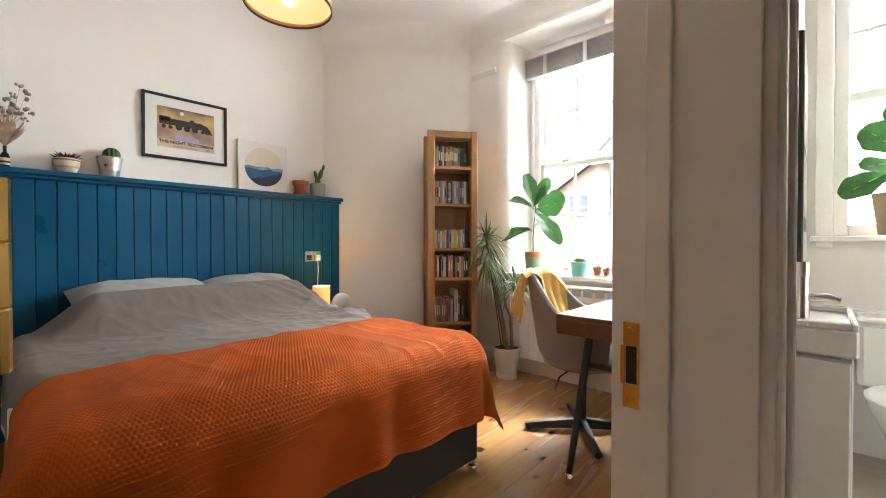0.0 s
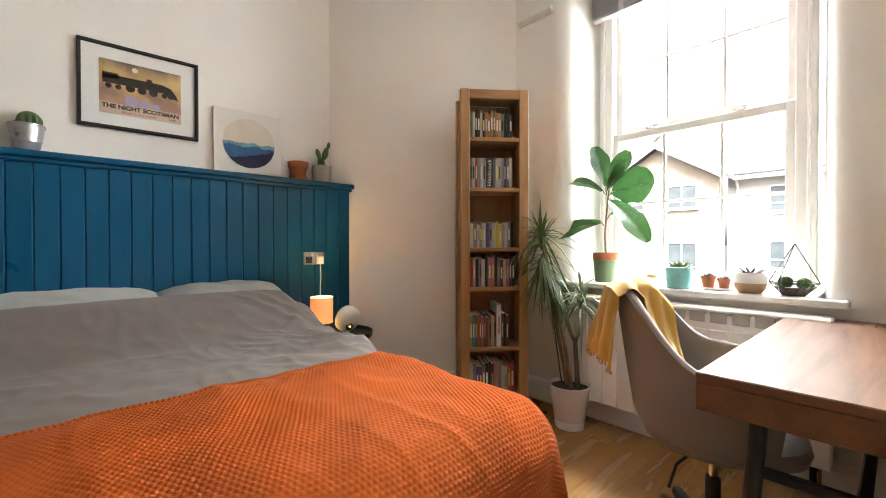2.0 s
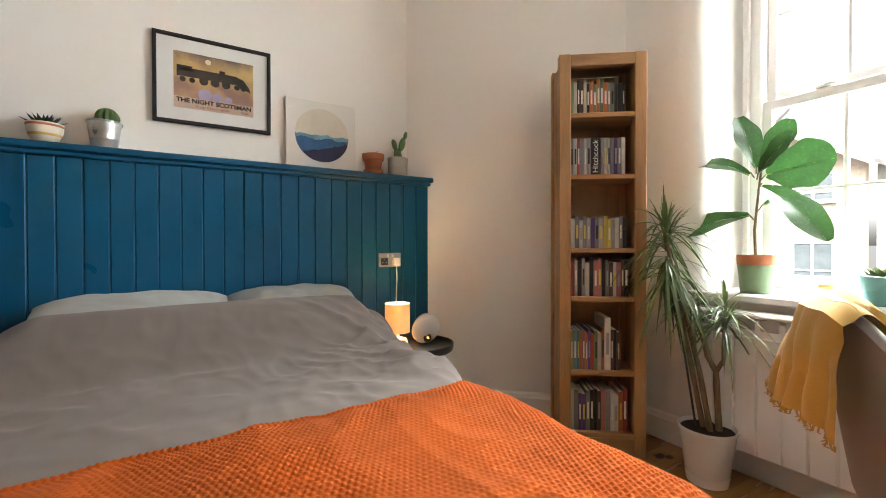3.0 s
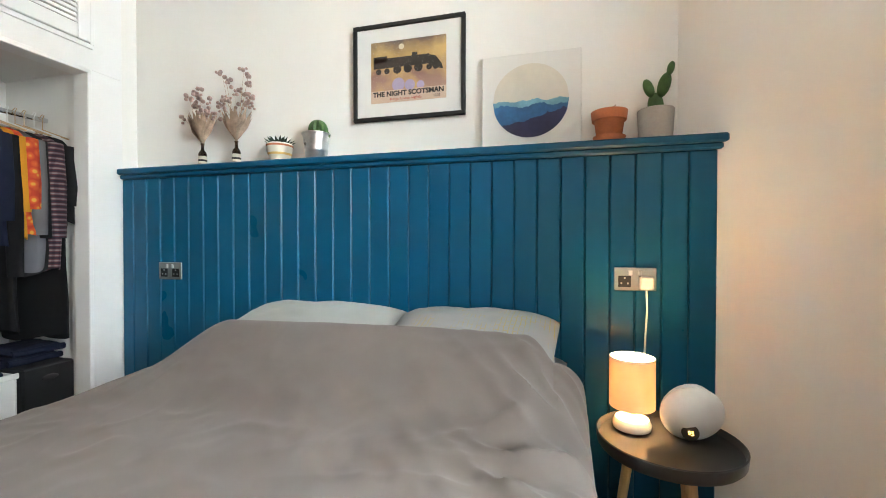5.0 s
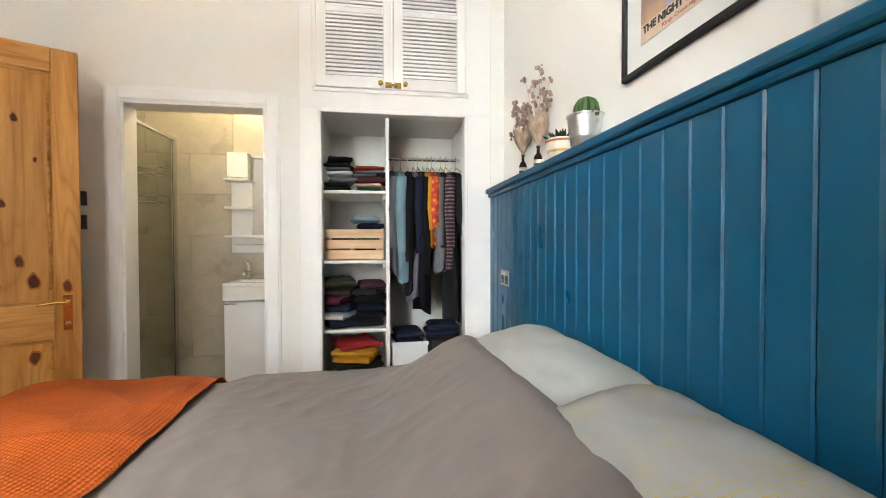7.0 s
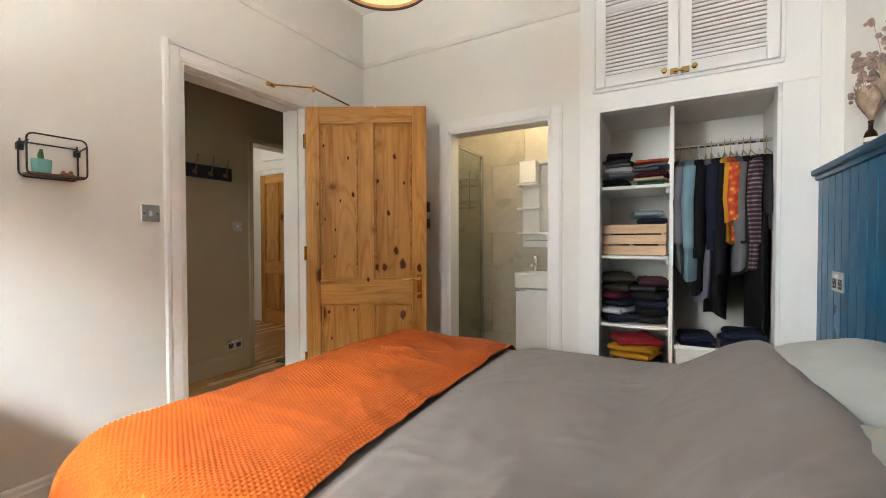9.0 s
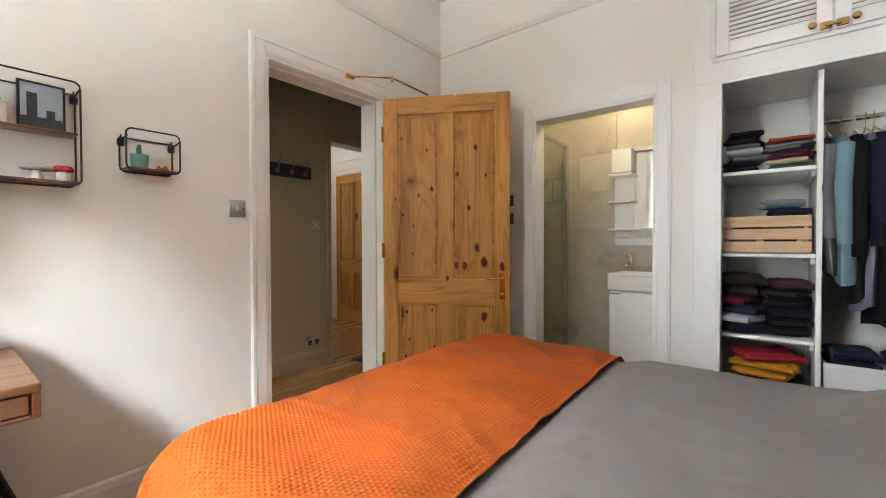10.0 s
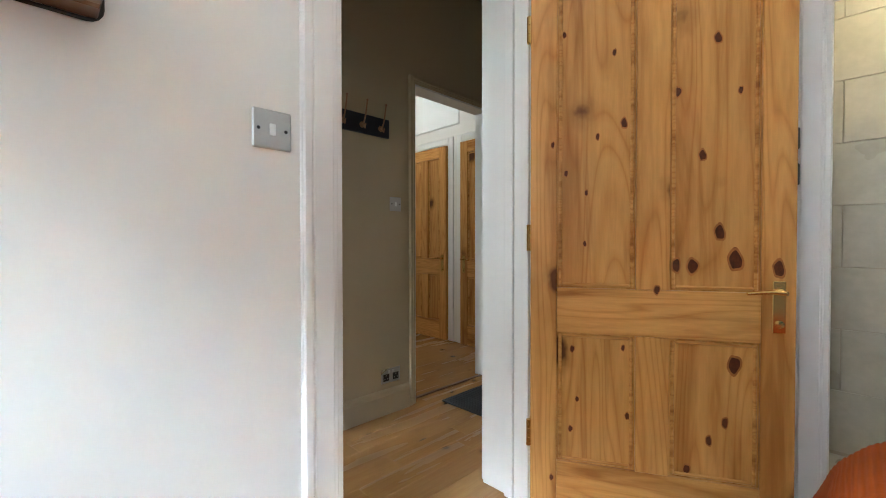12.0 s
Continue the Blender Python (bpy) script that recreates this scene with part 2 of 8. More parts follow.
SCREEN = glassy("shower_glass", (0.92, 0.96, 0.92), 0.0, 1.15)
MIRROR = surf("mirror_silver", (0.88, 0.89, 0.88), 0.02, 1.0, var=0.0, relief=0, rvar=0.0)
TILE = surf("beige_stone_tile", (0.50, 0.455, 0.365), 0.34, var=0.16, scale=3.5, fine=30, relief=0.03, piece=0.06)
GROUT = surf("tile_grout", (0.42, 0.37, 0.29), 0.9, var=0.1)
SHADE = glow("warm_lampshade_fabric", (1.0, 0.46, 0.16), 0.035, (0.8, 0.62, 0.42))
nt = SHADE.node_tree
thin, through_cloth = nt.nodes.new("ShaderNodeBsdfTranslucent"), nt.nodes.new("ShaderNodeMixShader")
thin.inputs[0].default_value, through_cloth.inputs[0].default_value = (0.80, 0.52, 0.30, 1), 0.14
nt.links.new(nt.nodes["Principled BSDF"].outputs[0], through_cloth.inputs[1])
nt.links.new(thin.outputs[0], through_cloth.inputs[2])
nt.links.new(through_cloth.outputs[0], nt.nodes["Material Output"].inputs[0])
PSHADE = surf("linen_pendant_shade", (0.42, 0.30, 0.19), 0.9, var=0.12, fine=400, relief=0.3)
INK = surf("matt_black_ink", (0.010, 0.010, 0.011), 0.6, var=0.1)
RUBBER = surf("dark_grey_rubber", (0.03, 0.03, 0.033), 0.8, var=0.2, fine=250, relief=0.5)
BLUE.node_tree.nodes["Principled BSDF"].inputs["Specular IOR Level"].default_value = 0.3

# pillow cotton with irregular fine yellow lines
PILLOWY, nt, bb = nodes_of("pillow_cotton_yellow_lines", 0.85)
co = coords(nt, jitter=False)
bk = nt.nodes.new("ShaderNodeTexBrick")
bk.inputs["Scale"].default_value, bk.inputs["Mortar Size"].default_value = 16.0, 0.020
bk.inputs["Color1"].default_value = bk.inputs["Color2"].default_value = (0.32, 0.325, 0.32, 1)
bk.inputs["Mortar"].default_value = (0.40, 0.32, 0.12, 1)
nt.links.new(co, bk.inputs["Vector"])
gaps = ramp(nt, noise_tex(nt, co, 9, 3), [(0.47, (0, 0, 0)), (0.62, (1, 1, 1))])
nt.links.new(mixed(nt, (0.32, 0.325, 0.32), bk.outputs["Color"], gaps), bb.inputs["Base Color"])
bump(nt, bb, noise_tex(nt, co, 700, 3), 0.2, 0.0015)
# ---- mesh helpers ----
class Shape:
    """Collects vertices and faces of one part."""

    def __init__(self):
        self.v, self.f = [], []

    def add(self, verts, faces, m=None):
        o = len(self.v)
        self.v += [tuple(m @ Vector(p)) if m is not None else tuple(p) for p in verts]
        self.f += [tuple(i + o for i in q) for q in faces]
        return self

    def box(self, x0, x1, y0, y1, z0, z1, r=0.0, m=None):
        if x1 < x0: x0, x1 = x1, x0
        if y1 < y0: y0, y1 = y1, y0
        if z1 < z0: z0, z1 = z1, z0
        r = min(r, 0.49 * min(x1 - x0, y1 - y0, z1 - z0))
        if r <= 0:
            vs = [(x, y, z) for x in (x0, x1) for y in (y0, y1) for z in (z0, z1)]
            return self.add(vs, [(0, 1, 3, 2), (4, 6, 7, 5), (0, 4, 5, 1), (2, 3, 7, 6), (0, 2, 6, 4), (1, 5, 7, 3)], m)
        vs, ix = [], {}
        lo, hi = (x0, y0, z0), (x1, y1, z1)
        for c in range(8):
            s = [(c >> k) & 1 for k in range(3)]
            for a in range(3):
                p = []
                for k in range(3):
                    e = hi[k] if s[k] else lo[k]
                    p.append(e if k == a else e + (-r if s[k] else r))
                ix[c, a] = len(vs)
                vs.append(tuple(p))
        fs = []
        for a in range(3):
            b, d = (a + 1) % 3, (a + 2) % 3
            for s in (0, 1):
                base = s << a
                q = [ix[base, a], ix[base | 1 << b, a], ix[base | 1 << b | 1 << d, a], ix[base | 1 << d, a]]
                fs.append(tuple(q if s else q[::-1]))
            for sb in (0, 1):
                for sd in (0, 1):
                    c0 = (sb << b) | (sd << d)
                    c1 = c0 | 1 << a
                    q = [ix[c0, b], ix[c1, b], ix[c1, d], ix[c0, d]]
                    fs.append(tuple(q if sb == sd else q[::-1]))
        for c in range(8):
            q = [ix[c, 0], ix[c, 1], ix[c, 2]]
            odd = bin(c).count("1") % 2
            fs.append(tuple(q if odd else q[::-1]))
        return self.add(vs, fs, m)

    def lathe(self, prof, n=24, m=None, cap=True):
        """Turns (radius, height) pairs round the z axis."""
        vs = [(r * math.cos(2 * math.pi * k / n), r * math.sin(2 * math.pi * k / n), z) for r, z in prof for k in range(n)]
        fs = [(i * n + k, i * n + (k + 1) % n, (i + 1) * n + (k + 1) % n, (i + 1) * n + k) for i in range(len(prof) - 1) for k in range(n)]
        if cap:
            fs += [tuple(range(n))[::-1], tuple((len(prof) - 1) * n + k for k in range(n))]
        return self.add(vs, fs, m)

    def tube(self, pts, r, n=8, m=None):
        """A round rod along points; r is one radius or one a point."""
        pts = [Vector(p) for p in pts]
        rs = r if isinstance(r, (list, tuple)) else [r] * len(pts)
        vs, up = [], Vector((0.13, 0.27, 0.95))
        for i, p in enumerate(pts):
            d = (pts[min(i + 1, len(pts) - 1)] - pts[max(i - 1, 0)]).normalized()
            a = d.cross(up)
            if a.length < 0.1:
                a = d.cross(Vector((1, 0, 0)))
            a.normalize()
            b = d.cross(a)
            vs += [tuple(p + rs[i] * (math.cos(2 * math.pi * k / n) * a + math.sin(2 * math.pi * k / n) * b)) for k in range(n)]
        fs = [(i * n + k, i * n + (k + 1) % n, (i + 1) * n + (k + 1) % n, (i + 1) * n + k) for i in range(len(pts) - 1) for k in range(n)]
        fs += [tuple(range(n))[::-1], tuple((len(pts) - 1) * n + k for k in range(n))]
        return self.add(vs, fs, m)

    def sheet(self, fn, nu, nv, m=None):
        """A surface through fn(u, v), u and v from 0 to 1."""
        vs = [tuple(fn(i / nu, j / nv)) for i in range(nu + 1) for j in range(nv + 1)]
        w = nv + 1
        return self.add(vs, [(i * w + j, (i + 1) * w + j, (i + 1) * w + j + 1, i * w + j + 1) for i in range(nu) for j in range(nv)], m)

    def ball(self, c, rx, ry=None, rz=None, n=12, k=8, p=1.0, m=None):
        ry, rz = ry or rx, rz or rx
        sg = lambda a: math.copysign(abs(a) ** p, a)
        vs = []
        for i in range(k + 1):
            t = -math.pi / 2 + math.pi * i / k
            for j in range(n):
                s = 2 * math.pi * j / n
                vs.append((c[0] + rx * sg(math.cos(t)) * sg(math.cos(s)), c[1] + ry * sg(math.cos(t)) * sg(math.sin(s)), c[2] + rz * sg(math.sin(t))))
        fs = [(i * n + j, i * n + (j + 1) % n, (i + 1) * n + (j + 1) % n, (i + 1) * n + j) for i in range(k) for j in range(n)]
        return self.add(vs, fs, m)

    def prism(self, outline, z0, z1, m=None):
        """An outline in x, y raised from z0 to z1."""
        n = len(outline)
        vs = [(x, y, z0) for x, y in outline] + [(x, y, z1) for x, y in outline]
        fs = [tuple(range(n))[::-1], tuple(range(n, 2 * n))] + [(i, (i + 1) % n, n + (i + 1) % n, n + i) for i in range(n)]
        return self.add(vs, fs, m)


def mesh_of(name, s, mat, smooth=False):
    me = bpy.data.meshes.new(name)
    me.from_pydata(s.v, [], s.f)
    me.materials.append(mat)
    bm = bmesh.new()
    bm.from_mesh(me)
    bmesh.ops.remove_doubles(bm, verts=bm.verts, dist=1e-6)
    bmesh.ops.recalc_face_normals(bm, faces=bm.faces)
    bm.to_mesh(me)
    bm.free()
    if smooth:
        me.polygons.foreach_set("use_smooth", [True] * len(me.polygons))
        me.set_sharp_from_angle(angle=radians(38))
    return me


def part(name, s, mat, parent=None, label="", smooth=False):
    ob = new(name, mesh_of(name, s, mat, smooth))
    if parent is not None:
        ob.parent = parent
    return tagged(ob, label)


def thing(name, label, category, at=(0, 0, 0), turn=0.0, group=""):
    e = new(name)
    e.empty_display_size = 0.05
    e.matrix_basis = pose(*at, 0, 0, turn)
    return tagged(e, label, category, group)


def setting(name, s, mat, label="", category="", smooth=False):
    return tagged(part(name, s, mat, None, "", smooth), label, category, "", "structure")


def lettering(name, text, size, mat, parent, m, align="CENTER", fit=None, bold=0.0):
    cu = bpy.data.curves.new(name, "FONT")
    cu.body, cu.size, cu.align_x, cu.align_y, cu.extrude = text, size, align, "CENTER", 0.0004
    cu.offset = bold
    tmp = bpy.data.objects.new(name, cu)
    scene.collection.objects.link(tmp)
    me = bpy.data.meshes.new_from_object(tmp.evaluated_get(bpy.context.evaluated_depsgraph_get()))
    bpy.data.objects.remove(tmp)
    me.materials.clear()
    me.materials.append(mat)
    if fit:
        xs = [v.co.x for v in me.vertices]
        me.transform(Matrix.Diagonal((fit / (max(xs) - min(xs)), 1, 1, 1)))
    ob = new(name, me)
    ob.parent = parent
    ob.matrix_basis = m
    return ob
# ---- the setting ----
H = 3.05
XW, XE, YS, YN = -3.275, -0.25, -0.68, 3.0
C1, C2 = Vector((-3.275, 1.988, 0)), Vector((-2.398, 3.0, 0))
CH = (C2 - C1).normalized()
CN = Vector((CH.y, -CH.x, 0))  # into the room

s = Shape().box(-3.475, XW, -1.5, 2.0, 0, H)
setting("wall_west", s, WALL, "white painted plaster wall behind the headboard", "wall")
a, b = C1 - CH * 0.02, C2 + CH * 0.02
s = Shape().prism([(a.x, a.y), (b.x, b.y), (b.x - CN.x * 0.2, b.y - CN.y * 0.2), (a.x - CN.x * 0.2, a.y - CN.y * 0.2)], 0, H)
setting("wall_northwest", s, WALL, "white plaster wall cutting off the corner", "wall")


def arc2(cx, cy, r, a0, a1, n=8):
    return [(cx + r * math.cos(radians(a0 + (a1 - a0) * k / n)), cy + r * math.sin(radians(a0 + (a1 - a0) * k / n))) for k in range(n + 1)]


s = Shape().box(-2.6, -0.03, YN, 3.55, 0, 0.80).box(-2.6, -0.03, YN, 3.55, 2.86, H)
s.prism([(-2.6, YN)] + arc2(-2.09, YN + 0.12, 0.12, -90, -8) + [(-1.95, 3.40), (-1.95, 3.55), (-2.6, 3.55)], 0.80, 2.86)
s.prism([(-0.03, YN), (-0.03, 3.55), (-0.79, 3.55), (-0.79, 3.40)] + arc2(-0.63, YN + 0.12, 0.12, 188, 270), 0.80, 2.86)
setting("wall_north", s, WALL, "thick white plaster wall with a rounded window reveal", "wall", smooth=True)

s = Shape().box(XE, -0.03, 0.80, YN, 0, H).box(XE, -0.03, -1.5, -0.053, 0, H).box(XE, -0.03, -0.053, 0.80, 2.115, H)
setting("wall_east", s, WALL, "white painted plaster wall with the hall doorway", "wall")
s = Shape().box(-1.08, XE, -0.80, YS, 0, H).box(-1.84, -1.08, -0.80, YS, 1.955, H).box(-2.14, -1.84, -0.80, YS, 0, H)
s.box(-3.03, -2.14, -0.80, YS, 1.95, H).box(XW, -3.03, -0.80, YS, 0, H)
setting("wall_south", s, WALL, "white wall with the shower room and wardrobe openings", "wall")
setting("ceiling", Shape().box(-3.5, 4.0, -3.2, 3.6, H, H + 0.12), CEIL, "white painted ceiling", "ceiling")
setting("floor_slab", Shape().box(-3.5, 4.0, -3.2, 3.6, -0.15, -0.012), SOIL, "dark sub floor under the boards", "floor")

# coved joint between ceiling and window wall
def cove(p, q, inward, r=0.10):
    sh = Shape()
    p, q, inward = Vector(p), Vector(q), Vector(inward)
    n = 6
    vs, fs = [], []
    for e in (p, q):
        for k in range(n + 1):
            t = radians(90 * k / n)
            vs.append(tuple(e + inward * (r - r * math.sin(t)) + Vector((0, 0, -(r - r * math.cos(t))))))
        vs.append(tuple(e - inward * 0.01 + Vector((0, 0, 0.01))))
    w = n + 2
    fs = [(k, k + 1, w + k + 1, w + k) for k in range(n + 1)] + [(n + 1, 0, w, w + n + 1), tuple(range(w)), tuple(range(w, 2 * w))[::-1]]
    return sh.add(vs, fs)


setting("ceiling_cove", cove((XW, 1.988, H), (C2.x, C2.y, H), CN, 0.16), CEIL, "soft plaster cove at the ceiling", "trim", smooth=True)
setting("ceiling_cove_north", cove((C2.x, YN, H), (XE, YN, H), (0, -1, 0), 0.14), CEIL, "soft plaster cove over the window", "trim", smooth=True)


def run(p, q, inward, prof):
    """A moulding from p to q: prof is (out from the wall, height)."""
    p, q, inward = Vector(p), Vector(q), Vector(inward)
    n = len(prof)
    vs = [tuple(e + inward * o + Vector((0, 0, z))) for e in (p, q) for o, z in prof]
    fs = [(k, (k + 1) % n, n + (k + 1) % n, n + k) for k in range(n)] + [tuple(range(n))[::-1], tuple(range(n, 2 * n))]
    return Shape().add(vs, fs)


SKIRT = [(-0.005, 0), (0.018, 0), (0.018, 0.115), (0.014, 0.125), (0.012, 0.14), (0.005, 0.15), (-0.005, 0.15)]
for nm, p, q, inw in (("baseboard_northwest", C1, C2, CN), ("baseboard_north", (C2.x, YN, 0), (XE, YN, 0), (0, -1, 0)),
                      ("baseboard_east", (XE, 0.895, 0), (XE, YN, 0), (-1, 0, 0)), ("baseboard_east_corner", (XE, YS, 0), (XE, -0.148, 0), (-1, 0, 0)),
                      ("baseboard_south", (-0.965, YS, 0), (XE, YS, 0), (0, 1, 0)), ("baseboard_pier", (-2.03, YS, 0), (-1.935, YS, 0), (0, 1, 0)),
                      ("baseboard_hall", (0.85, -0.352, 0), (0.85, 1.15, 0), (-1, 0, 0))):
    setting(nm, run(p, q, inw, SKIRT), HALLW if nm == "baseboard_hall" else GLOSS, "white gloss moulded skirting board", "baseboard")
RAIL = [(-0.005, 0), (0.012, 0.003), (0.022, 0.018), (0.03, 0.03), (0.03, 0.042), (0.012, 0.05), (-0.005, 0.05)]
for nm, p, q, inw in (("picture_rail_east", (XE, YS, 2.60), (XE, 2.2, 2.60), (-1, 0, 0)), ("picture_rail_south", (-2.03, YS, 2.60), (XE, YS, 2.60), (0, 1, 0)),
                      ("picture_rail_north", (-2.36, YN, 2.60), (-2.09, YN, 2.60), (0, -1, 0))):
    setting(nm, run(p, q, inw, RAIL), WALL, "white painted picture rail", "trim")


def casing(lo, hi, top, w, plane, axis, out, deep=1.0):
    """An architrave round a doorway in the plane axis = plane; out is the side that it stands proud on."""
    steps = [(0.0, w, 0.009), (0.012, w - 0.030, 0.012), (w - 0.026, w - 0.004, 0.016)] if axis == "x" else [(0.0, w, 0.010), (0.008, w - 0.012, 0.013)]
    sh = Shape()
    for a0, a1, d in steps:
        d *= deep
        for u0, u1, z0, z1 in ((lo - a1, lo - a0, 0, top + a1), (hi + a0, hi + a1, 0, top + a1), (lo - a0, hi + a0, top + a0, top + a1)):
            if axis == "x":
                sh.box(plane - 0.002 * out, plane + d * out, u0, u1, z0, z1, 0.003)
            else:
                sh.box(u0, u1, plane - 0.002 * out, plane + d * out, z0, z1, 0.003)
    return sh


setting("architrave_hall_door", casing(-0.053, 0.80, 2.115, 0.095, XE, "x", -1), GLOSS, "white gloss moulded door architrave", "trim")
setting("architrave_hall_side", casing(-0.053, 0.80, 2.115, 0.095, -0.03, "x", 1, 2.7), GLOSS, "white gloss moulded architrave on the hall side", "trim")
setting("architrave_shower_room", casing(-1.84, -1.08, 1.955, 0.08, YS, "y", 1), GLOSS, "white gloss architrave of the shower room", "trim")
# door lining with stops
LINING = (((0.785, 0.803, 0, 2.115), (0.770, 0.786, 0, 2.10)), ((-0.056, -0.038, 0, 2.115), (-0.039, -0.023, 0, 2.10)), ((-0.0378, 0.7848, 2.10, 2.118), (-0.0228, 0.7698, 2.085, 2.101)))
for k, (jamb, stop) in enumerate(LINING):
    setting("door_frame_%d" % (k + 1), Shape().box(XE - 0.004, -0.026, *jamb, 0.002).box(-0.19, -0.15, *stop, 0.002), GLOSS, "white gloss door lining with a stop", "door frame")
s = Shape().box(-1.843, -1.825, -0.803, YS + 0.004, 0, 1.955, 0.002).box(-1.095, -1.077, -0.803, YS + 0.004, 0, 1.955, 0.002).box(-1.84, -1.08, -0.803, YS + 0.004, 1.94, 1.958, 0.002)
setting("shower_room_lining", s, GLOSS, "white gloss lining of the shower room doorway", "door frame")
# wardrobe surround and frame
s = Shape().box(-3.185, -2.03, YS - 0.002, YS + 0.012, 1.955, H - 0.003, 0.002).box(-2.135, -2.03, YS - 0.002, YS + 0.012, 0, 1.955, 0.002).box(-3.185, -3.035, YS - 0.002, YS + 0.012, 0, 1.955, 0.002)
s.box(-3.036, -3.016, -0.76, YS + 0.018, 0, 1.955, 0.003).box(-2.154, -2.134, -0.76, YS + 0.018, 0, 1.955, 0.003).box(-3.036, -2.134, -0.76, YS + 0.018, 1.935, 1.957, 0.003)
setting("wardrobe_surround", s, GLOSS, "white painted wardrobe surround", "trim")
# wardrobe closet inside
s = Shape().box(-3.07, -2.10, -1.36, -1.30, 0, 2.0).box(-3.10, -3.05, -1.36, -0.79, 0, 2.0).box(-2.13, -2.09, -1.36, -0.79, 0, 2.0).box(-3.10, -2.09, -1.36, -0.79, 1.96, 2.02)
setting("closet_walls", s, WALL, "white painted inside of the built-in wardrobe", "wall")

# ---- hall, lobby, bathroom shells ----
s = Shape().box(0.85, 0.97, -0.395, 1.15, 0, H).box(0.85, 0.97, -1.5, -0.395, 2.07, H).box(0.85, 0.97, -1.60, -1.15, 0, 2.07)
setting("wall_hall", s, HALLW, "beige painted hall wall with a cased opening", "wall")
s = Shape().box(-0.03, 0.97, -1.60, -1.50, 0, H)
setting("wall_hall_end", s, HALLW, "beige painted end wall of the hall", "wall")
s = Shape().box(0.62, 0.97, 1.15, 1.25, 0, H).box(-0.03, 0.62, 1.15, 1.25, 2.04, H)
setting("wall_bathroom_door", s, HALLW, "beige wall beside the bathroom doorway", "wall")
s = Shape().box(0.92, 3.4, -1.95, -1.80, 0, H).box(3.4, 3.5, -1.95, 0.6, 0, H).box(0.97, 3.5, 0.5, 0.62, 0, H)
setting("wall_lobby", s, WALL, "white lobby walls", "wall")
s = Shape().box(-0.03, 0.09, YN, 3.2, 0, H).box(0.09, 0.95, YN, 3.2, 0, 1.12).box(0.09, 0.95, YN, 3.2, 2.6, H).box(0.95, 1.7, YN, 3.2, 0, H)
s.box(1.6, 1.7, 1.25, YN, 0, H).box(0.97, 1.7, 1.15, 1.25, 0, H)
setting("wall_bathroom", s, WALL, "cream bathroom walls with a window", "wall")
# shower room shell
s = Shape().box(-2.12, -0.15, -1.56, -1.45, 0, 2.5).box(-2.12, -2.02, -1.5, -0.80, 0, 2.5).box(-0.25, -0.15, -1.5, -0.80, 0, 2.5)
setting("shower_room_walls", s, GROUT, "shower room walls behind the tiles", "wall")
setting("shower_room_ceiling", Shape().box(-2.12, -0.15, -1.5, -0.80, 2.42, 2.5), CEIL, "white shower room ceiling", "ceiling")
# outer shell that closes the unseen sides
s = Shape().box(-3.5, 4.1, -3.3, -3.2, -0.15, H).box(4.0, 4.1, -3.3, 3.6, -0.15, H).box(1.7, 4.1, 3.5, 3.6, -0.15, H)
setting("wall_outer", s, WALL, "plain outer walls", "wall")

